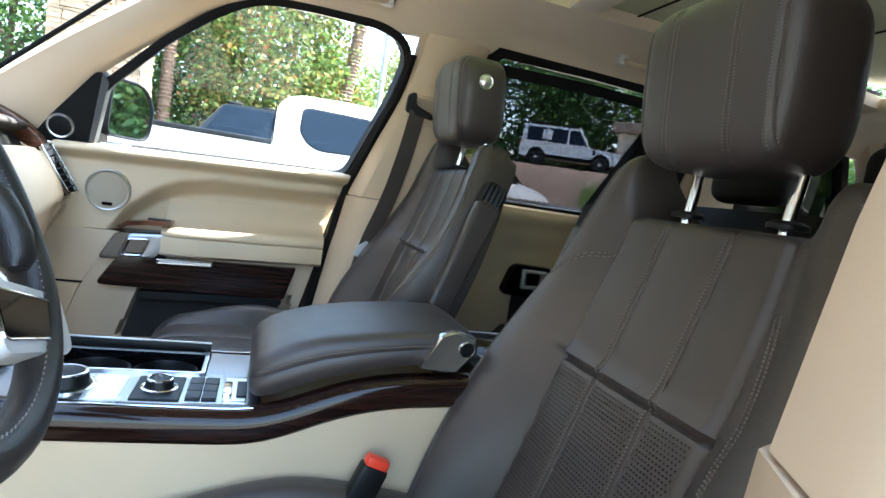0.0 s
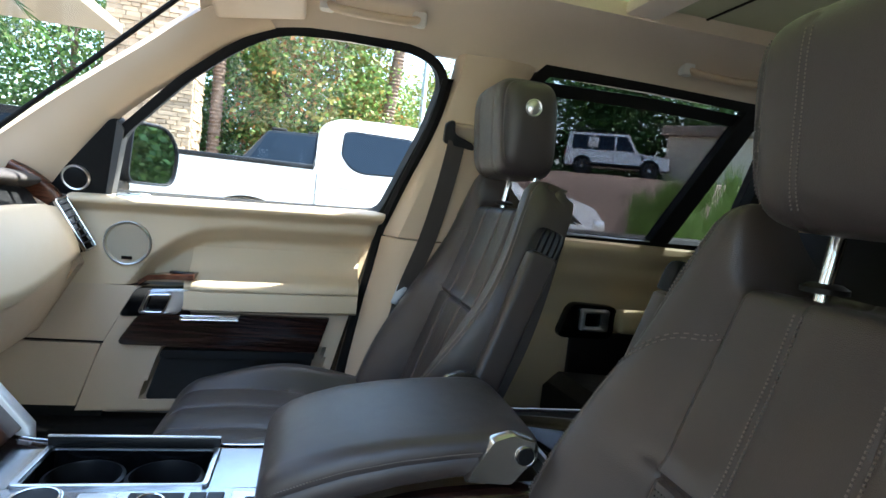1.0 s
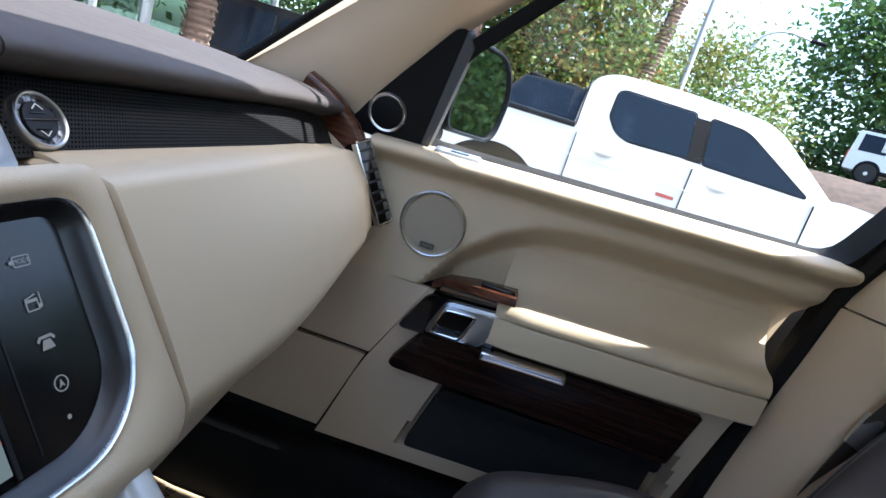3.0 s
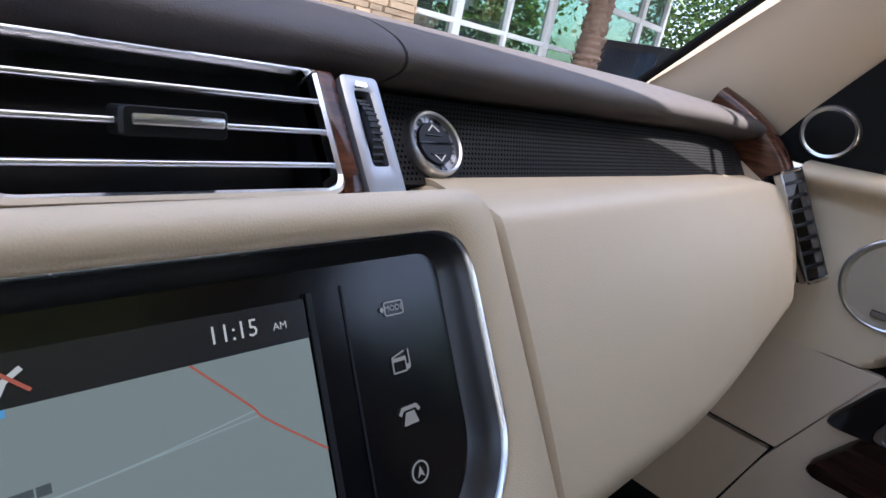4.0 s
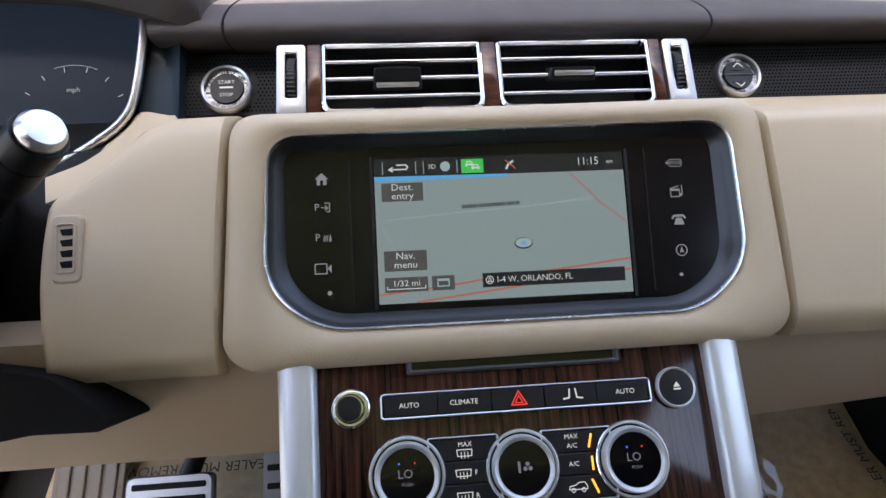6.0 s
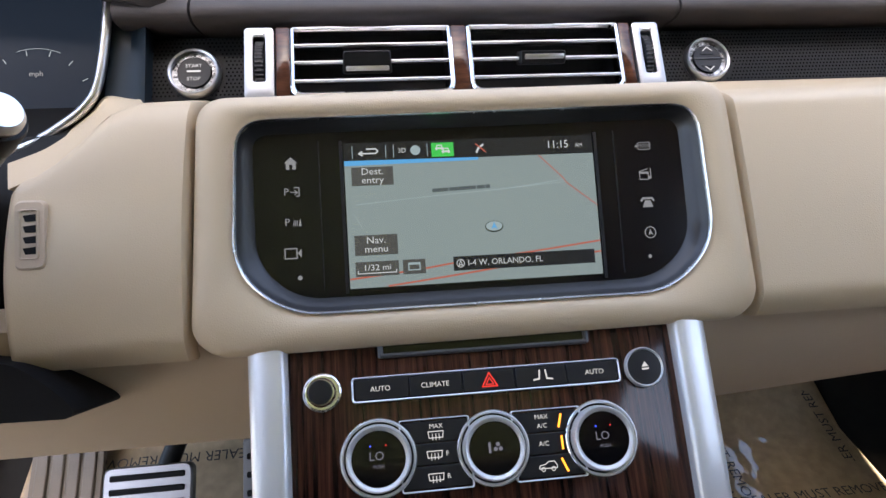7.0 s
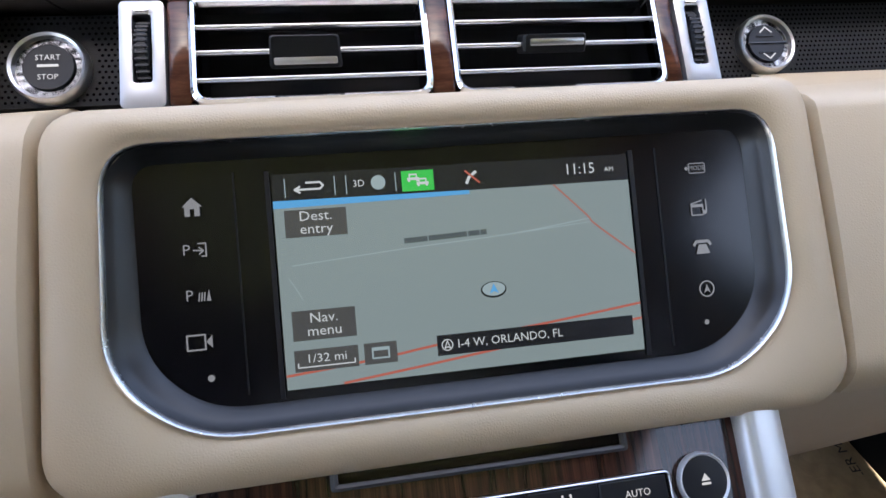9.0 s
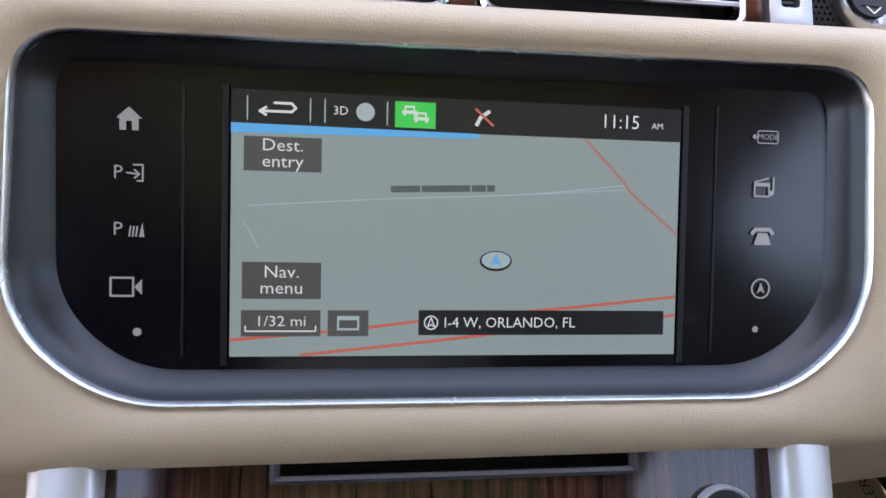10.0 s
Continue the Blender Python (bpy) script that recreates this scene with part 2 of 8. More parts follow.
def circle(cx, cy, r, n=40, ry=None):
    return [(cx + r * math.cos(2 * math.pi * i / n), cy + (ry or r) * math.sin(2 * math.pi * i / n)) for i in range(n)]


def lathe(bm, prof, m=None, n=40):
    """Radius and height pairs, turned about the local z."""
    return loft(bm, [[(r * math.cos(2 * math.pi * i / n), r * math.sin(2 * math.pi * i / n), z) for i in range(n)] for r, z in prof], m, True)


def lathem(prof, m=None, n=40):
    return lathe(bmesh.new(), prof, m, n)


def smooth_path(pts, sub=8):
    """A smooth line through points."""
    pts = [Vector(p) for p in pts]
    out = []
    for i in range(len(pts) - 1):
        p0, p1, p2, p3 = pts[max(0, i - 1)], pts[i], pts[i + 1], pts[min(len(pts) - 1, i + 2)]
        for j in range(sub):
            t = j / sub
            out.append(0.5 * ((2 * p1) + (p2 - p0) * t + (2 * p0 - 5 * p1 + 4 * p2 - p3) * t * t + (3 * p1 - p0 - 3 * p2 + p3) * t ** 3))
    return out + [pts[-1]]


def sweep(bm, pts, section, up=(0, 0, 1), m=None, closed=False, scale=None):
    """A section (list of side, up pairs) carried along a line."""
    pts = [Vector(p) for p in pts]
    rings, k = [], len(pts)
    for i, p in enumerate(pts):
        a, b = (pts[i - 1], pts[(i + 1) % k]) if closed else (pts[max(0, i - 1)], pts[min(k - 1, i + 1)])
        d = (b - a).normalized()
        s = d.cross(Vector(up)).normalized()
        w = s.cross(d)
        f = scale[i] if scale else 1
        rings.append([p + s * x * f + w * y * f for x, y in section])
    if closed:
        rings.append(rings[0])
    loft(bm, rings, m, not closed)
    if closed:
        bmesh.ops.remove_doubles(bm, verts=bm.verts, dist=1e-6)
    return bm


def tube(bm, pts, r, n=10, up=(0, 0, 1), m=None, closed=False, scale=None):
    return sweep(bm, pts, circle(0, 0, r, n), up, m, closed, scale)


def tubem(pts, r, n=10, up=(0, 0, 1), m=None, closed=False, scale=None):
    return tube(bmesh.new(), pts, r, n, up, m, closed, scale)


def slab(fn, nu, nv, back):
    """A relief fn(s, t) over the unit square with a second skin behind it, moved by back."""
    bm = bmesh.new()
    g = [[bm.verts.new(fn(i / nu, j / nv)) for j in range(nv + 1)] for i in range(nu + 1)]
    k = [[bm.verts.new(v.co + Vector(back)) for v in row] for row in g]
    for i in range(nu):
        for j in range(nv):
            bm.faces.new((g[i][j], g[i + 1][j], g[i + 1][j + 1], g[i][j + 1]))
            bm.faces.new((k[i][j], k[i][j + 1], k[i + 1][j + 1], k[i + 1][j]))
    rim = [(i, 0) for i in range(nu)] + [(nu, j) for j in range(nv)] + [(i, nv) for i in range(nu, 0, -1)] + [(0, j) for j in range(nv, 0, -1)]
    for (i, j), (m, n) in zip(rim, rim[1:] + rim[:1]):
        bm.faces.new((g[i][j], k[i][j], k[m][n], g[m][n]))
    return bm


def text(name, body, size, m, mat, parent, align="CENTER", squeeze=1.0, label=""):
    cu = bpy.data.curves.new(name, "FONT")
    cu.body, cu.size, cu.align_x, cu.align_y = body, size, align, "CENTER"
    cu.resolution_u = 2
    ob = bpy.data.objects.new(name, cu)
    me = bpy.data.meshes.new_from_object(ob)
    bm = bmesh.new()
    bm.from_mesh(me)
    bpy.data.objects.remove(ob)
    bpy.data.meshes.remove(me)
    bmesh.ops.transform(bm, matrix=m @ Matrix.Diagonal((squeeze, 1, 1, 1)), verts=bm.verts)
    return part(name, bm, mat, parent, label or "lettering", smooth=False)


def line(bm, pts, width, z, m):
    """A flat stroke on a face."""
    for a, b in zip(pts, pts[1:]):
        a, b = Vector(a), Vector(b)
        d = (b - a).normalized() * width / 2
        s = Vector((-d.y, d.x))
        q = [a - d * 0.5 + s, a - d * 0.5 - s, b + d * 0.5 - s, b + d * 0.5 + s]
        bm.faces.new([bm.verts.new(m @ Vector((p.x, p.y, z))) for p in q])
    return bm


def flat(poly, z, m):
    bm = bmesh.new()
    bm.faces.new([bm.verts.new(m @ Vector((p[0], p[1], z))) for p in poly])
    return bm


def bump1(x, c, w):
    return math.exp(-((x - c) / w) ** 2)


def step(a, b, x):
    t = max(0.0, min(1.0, (x - a) / (b - a)))
    return t * t * (3 - 2 * t)


def lerp_path(tab, x):
    """Linear table with smooth joins."""
    for (x0, y0), (x1, y1) in zip(tab, tab[1:]):
        if x <= x1:
            t = max(0.0, (x - x0) / (x1 - x0))
            return y0 + (y1 - y0) * t
    return tab[-1][1]


# ---- frames of the dashboard's faces ----
S = frame_of((0.0175, 0, 1.121), (0, 1, 0), (-0.506, 0, 0.862), (0.862, 0, 0.506))   # display
LO = frame_of((0.084, 0, 1.023), (0, 1, 0), (-0.66, 0, 0.751), (0.751, 0, 0.66))      # climate panel
VF = frame_of((-0.0605, 0, 1.2145), (0, 1, 0), (-0.61, 0, 0.792), (0.792, 0, 0.61))     # air vents
GF = frame_of((-0.0825, 0, 1.2095), (0, 1, 0), (-0.60, 0, 0.80), (0.80, 0, 0.60))       # grilles and round buttons


# ---- dashboard ----
def dashboard():
    d = thing("dashboard", (-0.1, 0, 1.0), "almond and brown leather dashboard with black grilles and air vents", "dashboard")

    def top(y0, y1, n=24, hood=False):
        rings = []
        for i in range(n + 1):
            y = y0 + (y1 - y0) * i / n
            k = step(0.58, 0.76, abs(y))
            dx, dz = 0.015 * k, -0.004 * k
            roll = smooth_path([(-0.112, 1.229, 0), (-0.094, 1.2355, 0), (-0.081, 1.2420, 0), (-0.0765, 1.2480, 0), (-0.0795, 1.2545, 0), (-0.092, 1.2605, 0), (-0.118, 1.2660, 0), (-0.16, 1.2700, 0), (-0.22, 1.272, 0)], 4)
            prof = [(q.x, q.y) for q in roll] + [(-0.30, 1.2765), (-0.38, 1.2800), (-0.44, 1.2790), (-0.56, 1.266), (-0.74, 1.238), (-0.74, 1.19), (-0.3, 1.19)]
            e = 1.0
            if i in (0, n):
                e = 0.985
            rings.append([(x + dx, y, 1.23 + (z - 1.23) * e + dz) for x, z in prof])
        return loftm(rings)
    part("top_pad", top(-0.74, -0.630), DASHTOP, d, "brown leather dash top")
    part("top_pad", top(-0.252, -0.199, 5), DASHTOP, d, "brown leather dash top")
    part("top_pad", loftm([[(x, y, z) for x, z in ((-0.30, 1.19), (-0.30, 1.275), (-0.38, 1.2795), (-0.44, 1.2785), (-0.56, 1.266), (-0.74, 1.238), (-0.74, 1.19))] for y in (-0.632, -0.42, -0.212)]), DASHTOP, d, "brown leather dash top")
    part("top_pad", top(-0.197, 0.179), DASHTOP, d, "brown leather dash top")
    part("top_pad", top(0.181, 0.755), DASHTOP, d, "brown leather dash top")
    # dark carcass behind all the faces
    bm = bmesh.new()
    prof = [(-0.108, 1.232), (-0.088, 1.19), (-0.03, 1.17), (0.02, 1.06), (-0.03, 0.95), (-0.12, 0.88), (-0.6, 0.9), (-0.6, 1.2)]
    loft(bm, [[(x - 0.012, y, z) for x, z in prof] for y in (-0.74, 0.74)])
    part("carcass", bm, BLACK, d, "black dashboard carcass")
    # perforated grilles either side of the vents
    for u0, u1 in ((-0.248, -0.155), (0.155, 0.738)):
        n = 12
        rings = []
        for i in range(n + 1):
            u = u0 + (u1 - u0) * i / n
            rings.append([GF @ Vector((u, v, w)) for v, w in ((-0.026, -0.012), (-0.026, 0.0), (0, 0.001), (0.026, -0.002), (0.026, -0.012))])
        part("grille", loftm(rings), MESHMAT, d, "perforated black speaker grille")
    HOLE = material("hole_black", (0.0015, 0.0015, 0.0015), 0.95, spec=0.0)
    # tweeter dots of the grille next to the buttons
    for cu, nu, u0, u1 in ((-0.201, 0, -0.245, -0.158), (0.212, 0, 0.158, 0.708)):
        bm = bmesh.new()
        for i in range(int((u1 - u0) / 0.0031)):
            for j in range(16):
                u, v = u0 + 0.0031 * (i + 0.5 * (j % 2)), -0.0235 + 0.0031 * j
                if math.hypot(u - cu, v + 0.004) < 0.0225:
                    continue
                bm.faces.new([bm.verts.new(GF @ Vector((u + 0.0009 * math.cos(a), v + 0.0009 * math.sin(a), 0.0012))) for a in (0.3, 1.55, 2.8, 4.06, 5.3)])
        part("grille_hole", bm, HOLE, d, "grille perforations", smooth=False, kind="stuff")
    # leather display surround
    outer = [(-0.188, 0.085), (0.193, 0.089), (0.2035, -0.076), (0.187, -0.0895), (-0.179, -0.0915), (-0.1955, -0.078)]
    inner = [(-0.162, 0.0675), (0.168, 0.0705), (0.172, -0.034), (0.134, -0.0665), (-0.130, -0.066), (-0.166, -0.036)]
    rr, ri = [0.02, 0.02, 0.02, 0.018, 0.018, 0.02], [0.026, 0.026, 0.035, 0.03, 0.03, 0.035]
    O, I = rounded(outer, rr, 7), rounded(inner, ri, 7)

    def between(k):
        return [(a[0] + (b[0] - a[0]) * k, a[1] + (b[1] - a[1]) * k) for a, b in zip(O, I)]
    rings = [[(p[0], p[1], z) for p in between(k)] for k, z in ((0.0, -0.05), (0.0, 0.003), (0.015, 0.0060), (0.05, 0.0085), (0.22, 0.0118), (0.40, 0.0138), (0.62, 0.0145), (0.85, 0.0128), (1.0, 0.0095), (1.0, -0.012))]
    bm = bmesh.new()
    loft(bm, rings, S, False)
    part("display_surround", bm, BEIGE, d, "almond leather display surround")
    # shelf from the surround up to the vents
    rings = []
    for i in range(25):
        u = -0.186 + 0.377 * i / 24
        e = 0.004 * step(0.165, 0.19, abs(u))
        rings.append([(-0.016, u, 1.186), (-0.021, u, 1.1925 - e), (-0.032, u, 1.1945 - e), (-0.048, u, 1.1905 - e), (-0.066, u, 1.1840 - e), (-0.090, u, 1.180 - e), (-0.090, u, 1.168), (-0.016, u, 1.168)])
    part("vent_shelf", loftm(rings), BEIGE, d, "almond leather shelf")
    # passenger pad
    def pas(s, t):
        u = 0.2052 + (0.730 - 0.2052) * s - 0.0100 * t * (1 - s) ** 3
        vb = -0.089 + 0.046 * step(0.25, 1, s)
        vt = 0.097 + 0.006 * s
        a = t
        v = vb + (vt - vb) * a
        edge = min(1, min(a, 1 - a) / 0.11)
        n = 0.0062 + 0.0030 * math.sin(math.pi * a) + (0.002 + 0.009 * math.sin(math.pi * a)) * step(0.0, 0.40, s) - 0.014 * (1 - edge) ** 2
        n -= 0.008 * max(0, 1 - s / 0.007) ** 2 + 0.020 * step(0.78, 1.0, s)
        p = S @ Vector((u, v, n))
        top = step(0.86, 1, a)
        p.x -= 0.024 * top
        p.z -= 0.012 * top
        return p
    part("glovebox_pad", slab(pas, 130, 40, (-0.05, 0, -0.01)), BEIGE, d, "almond leather passenger pad")
    rings = [[(-0.062, u, 1.192), (-0.092, u, 1.190), (-0.092, u, 1.17), (-0.05, u, 1.17), (-0.035, u, 1.188)] for u in (0.2, 0.45, 0.72)]
    part("pad_return", loftm(rings), BEIGE, d, "almond leather pad edge")
    # lower passenger panel
    rings = []
    for i in range(9):
        u = 0.168 + 0.57 * i / 8
        k = i / 8
        rings.append([(0.040 - 0.03 * k, u, 1.065), (0.046 - 0.04 * k, u, 1.045), (0.030 - 0.05 * k, u, 0.970), (0.005 - 0.06 * k, u, 0.914 - 0.012 * k), (-0.02 - 0.06 * k, u, 0.909 - 0.012 * k), (-0.30, u, 0.93), (-0.30, u, 1.05)])
    part("lower_panel", loftm(rings), BEIGEPL, d, "almond lower dash panel")
    # driver's pad, its top edge sweeping down along the instruments
    def knee(s, t):
        u = -0.3148 + 0.1171 * s + 0.0075 * t * s
        vt = lerp_path([(-0.33, 0.026), (-0.3148, 0.0315), (-0.2954, 0.0388), (-0.2834, 0.0465), (-0.268, 0.0601), (-0.2569, 0.0716), (-0.2457, 0.0809), (-0.2298, 0.0872), (-0.19, 0.0885)], u)
        vb = -0.092
        v = vb + (vt - vb) * t
        edge = min(1, min(t, 1 - t) / 0.1)
        n = 0.004 + 0.010 * math.sin(math.pi * t) - 0.009 * (1 - edge) ** 2
        n -= 0.010 * max(0, 1 - (1 - s) / 0.03) ** 2 + 0.022 * max(0, 1 - s / 0.10) ** 2
        return S @ Vector((u, v, n))
    part("driver_pad", slab(knee, 80, 40, (-0.05, 0, -0.01)), BEIGE, d, "almond leather driver's pad")
    rings = []
    for i in range(9):
        u = -0.60 + 0.44 * i / 8
        rings.append([(0.042, u, 1.060), (0.048, u, 1.040), (0.030, u, 0.965), (0.006, u, 0.918), (-0.02, u, 0.912), (-0.3, u, 0.92), (-0.3, u, 1.05)])
    part("lower_panel", loftm(rings), BEIGEPL, d, "almond lower dash panel")
    # dark steering column cut-out
    part("column_opening", prismm(rounded([(-0.6, -0.03), (-0.2988, -0.0845), (-0.2885, -0.0904), (-0.2741, -0.1019), (-0.2638, -0.112), (-0.2617, -0.1173), (-0.2658, -0.1201), (-0.3063, -0.1194), (-0.3242, -0.1222), (-0.6, -0.12)], 0.004, 3), -0.06, 0.0195, S), SOFTBLK, d, "black steering column opening")
    # little cabin air vent
    sv = part("cabin_vent", prismm(rounded(rect(-0.2985, -0.0265, -0.2800, 0.0185), 0.005), -0.004, 0.0155, S, 0.0015), BEIGEPL, d, "almond slotted cabin vent")
    part("lip", ringm(rounded(rect(-0.2955, -0.0200, -0.2830, 0.0125), 0.003), rounded(rect(-0.2943, -0.0188, -0.2842, 0.0113), 0.002), 0.0145, 0.0162, S, 0.0005), BEIGEPL, sv)
    for k in range(4):
        part("slot", prismm([(-0.2930, 0.0085 - 0.0070 * k), (-0.2852, 0.0092 - 0.0070 * k), (-0.2852, 0.0045 - 0.0070 * k), (-0.2915, 0.0045 - 0.0070 * k)], 0.0130, 0.0158, S), SOFTBLK, sv)
    # dash end: red walnut strip and chrome side vent
    def wpt(k):
        return smooth_path([(-0.135, 0.738, 1.262), (-0.092, 0.744, 1.240), (-0.060, 0.752, 1.212), (-0.034, 0.757, 1.172)], 5)
    part("wood_end", sweep(bmesh.new(), wpt(0), rounded(rect(-0.014, -0.027, 0.014, 0.027), 0.009, 3), (1, 0, 0)), WOODR, d, "glossy red walnut end trim")
    v_ = (S @ Vector((0.736, 0.096, 0)) - S @ Vector((0.748, -0.030, 0))).normalized()
    n_ = Vector((0.6, 0.8, 0)).cross(v_).normalized()
    SV = frame_of(S @ Vector((0.746, 0.034, 0.004)), v_.cross(n_), v_, n_)
    sv = part("side_vent", prismm(rounded(rect(-0.014, -0.066, 0.014, 0.064), 0.004), -0.03, 0.002, SV, 0.001), GLOSSBLK, d, "dark side air vent")
    part("vent_frame", ringm(rounded(rect(-0.0155, -0.068, 0.0155, 0.066), 0.004), rounded(rect(-0.0125, -0.064, 0.0125, 0.062), 0.003), -0.004, 0.007, SV, 0.001), CHROME, sv, "chrome vent frame")
    for k in range(7):
        part("slat", boxm((0, 0.050 - 0.0165 * k, 0.004), (0.024, 0.0036, 0.005), 0.0008, 1, SV), DARKGREY, sv)
    part("dash_end_cap", loftm([[(-0.5, y, 1.2), (-0.13, y, 1.235), (-0.05, y, 1.19), (0.02, y, 1.06), (-0.04, y, 0.95), (-0.5, y, 0.95)] for y in (0.734, 0.775)]), BEIGEPL, d, "almond dash end cap")

    # centre vents
    def vent(u0, u1, tab, low):
        v0, v1 = -0.0300, 0.0255
        o, i2 = rounded(rect(u0, v0, u1, v1), [0.009, 0.009, 0.0015, 0.0015], 6), rounded(rect(u0 + 0.0030, v0 + 0.0030, u1 - 0.0030, v1 - 0.0008), [0.0068, 0.0068, 0.001, 0.001], 6)
        f = part("vent_frame", ringm(o, i2, -0.006, 0.0055, VF, 0.0012), CHROME, d, "bright metal vent frame")
        part("vent_box", prismm(rounded(rect(u0 + 0.001, v0 + 0.001, u1 - 0.001, v1), 0.004, 3), -0.05, -0.026, VF), VENTBLK, f, "black vent duct")
        for e in (u0 + 0.0022, u1 - 0.0022):
            part("duct_wall", boxm((e, 0, -0.012), (0.0016, 0.054, 0.026), 0.0003, 1, VF), VENTBLK, f)
        for v in (-0.0150, 0.0, 0.0140):
            bm = bmesh.new()
            prism(bm, rounded(rect(-0.007, -0.0011, 0.002, 0.0011), 0.0009, 3), u0 + 0.003, u1 - 0.003, VF @ frame_of((0, v, 0), (0, -0.42, 0.9075), (0, 0.9075, 0.42), (1, 0, 0)))
            part("slat", bm, SATIN, f, "bright air slat")
        c = (u0 + u1) / 2 + tab
        TF = frame_of(VF @ Vector((c, 0, 0.0)), (0, 1, 0), (-0.16, 0, 0.987), (0.987, 0, 0.16))
        if low:
            part("tab", prismm(rounded([(-0.0175, 0.0075), (0.0175, 0.0075), (0.0185, -0.0088), (-0.0185, -0.0088)], 0.0022, 4), -0.006, 0.0068, TF, 0.0012), BLACK, f, "black vent tab turned down")
            part("tab_inlay", boxm((0, -0.0050, 0.0070), (0.032, 0.0036, 0.0018), 0.0009, 2, TF), SATIN, f, "satin tab inlay")
        else:
            part("tab", prismm(rounded(rect(-0.0180, -0.0048, 0.0180, 0.0052), 0.0020, 4), -0.006, 0.0068, TF, 0.0012), BLACK, f, "black vent tab")
            part("tab_inlay", boxm((0.001, 0.0010, 0.0070), (0.031, 0.0038, 0.0018), 0.0009, 2, TF), SATIN, f, "satin tab inlay")
    PILLAR = material("satin_pillar_metal", (0.36, 0.365, 0.37), 0.36, 0.8, vary=0.04, scale=20)
    VENTBLK = material("duct_black", (0.004, 0.004, 0.005), 0.6, spec=0.15)
    vent(-0.1270, -0.0060, -0.004, True)
    vent(0.0060, 0.1270, -0.003, False)
    part("wood_strip", boxm((0.0, -0.0005, -0.006), (0.0125, 0.058, 0.018), 0.002, 2, VF), WOODR, d, "glossy walnut strip between vents")
    part("vent_surround", boxm((0.0, 0.000, -0.050), (0.31, 0.058, 0.046), 0.002, 1, VF), BLACK, d, "black vent housing")
    for s in (-1, 1):
        part("wood_strip", boxm((s * 0.1325, -0.0005, -0.006), (0.0112, 0.058, 0.018), 0.002, 2, VF), WOODR, d, "glossy walnut strip beside vent")
        u = s * 0.1490
        p = part("vent_pillar", ringm(rounded(rect(u - 0.0105, -0.0305, u + 0.0105, 0.0262), 0.003, 4), rounded(rect(u - 0.0046, -0.0175, u + 0.0046, 0.0190), 0.002, 4), -0.036, 0.0050, VF, 0.0010), PILLAR, d, "satin metal pillar with thumb wheel")
        bm = lathem([(0.0005, -0.0038), (0.0215, -0.0038), (0.0240, -0.002), (0.0240, 0.002), (0.0215, 0.0038), (0.0005, 0.0038)], VF @ frame_of((u, 0.0005, -0.0165), (0, 1, 0), (0, 0, 1), (1, 0, 0)), 64)
        w = part("thumb_wheel", bm, BLACK, p, "ribbed black thumb wheel")
        for k in range(-6, 7):
            a = math.radians(7.5 * k)
            part("rib", boxm((0, 0.0005 + 0.0240 * math.sin(a), -0.0165 + 0.0240 * math.cos(a)), (0.0062, 0.0011, 0.0011), 0, 1, VF @ Matrix.Translation((u, 0, 0))), DARKGREY, w, smooth=False)
        part("window", boxm((u, 0.0218, 0.0050), (0.008, 0.004, 0.002), 0.0008, 1, VF), CHROME, p)

    RINGMETAL = material("bright_ring_metal", (0.56, 0.56, 0.565), 0.36, 1.0, vary=0.03, scale=20)
    KEYFACE = material("black_button_face", (0.006, 0.006, 0.007), 0.35, vary=0.1, spec=0.25)

    def ring_button(u, v, r, nm, lab):
        p = part(nm, lathem([(0.0005, -0.004), (r, -0.004), (r, 0.004), (r * 0.98, 0.0056), (r * 0.93, 0.0068), (r * 0.86, 0.0060), (r * 0.84, 0.003), (0.0005, 0.003)], GF @ Matrix.Translation((u, v, 0)), 56), RINGMETAL, d, lab)
        part("face", lathem([(0.0005, 0.002), (r * 0.835, 0.002), (r * 0.835, 0.0030), (r * 0.66, 0.0030), (r * 0.63, 0.0048), (0.0005, 0.0044)], GF @ Matrix.Translation((u, v, 0)), 48), KEYFACE, p, "dark button face")
        return p
    b = ring_button(-0.2015, -0.006, 0.0195, "start_button", "round chrome ringed start stop button")
    text("word", "START", 0.0042, GF @ Matrix.Translation((-0.2015, -0.0012, 0.0052)), KEYWHITE, b)
    text("word", "STOP", 0.0042, GF @ Matrix.Translation((-0.2015, -0.0118, 0.0052)), KEYWHITE, b)
    part("mark", boxm((-0.2015, -0.0055, 0.0050), (0.010, 0.0012, 0.0008), 0, 1, GF), KEYWHITE, b, "unreadable word as a bar", smooth=False)
    b = ring_button(0.2110, -0.004, 0.0192, "glovebox_button", "round chrome ringed glovebox button with arrows")
    bm = bmesh.new()
    line(bm, [(0.2075, 0.003), (0.2115, 0.0065), (0.2155, 0.003)], 0.0009, 0.0050, GF)
    line(bm, [(0.2075, -0.011), (0.2115, -0.0145), (0.2155, -0.011)], 0.0009, 0.0050, GF)
    part("mark", bm, KEYWHITE, b, "arrow marks", smooth=False)
    part("ridge", boxm((0.2115, -0.004, 0.0045), (0.026, 0.0008, 0.002), 0, 1, GF), GLOSSBLK, b)
    for dv in (0.0025, -0.0085):
        part("ridge", boxm((0.2105, -0.001 + dv - 0.001, 0.0045), (0.012, 0.0012, 0.0016), 0.0004, 1, GF), GLOSSBLK, b)
    return d


dashboard()


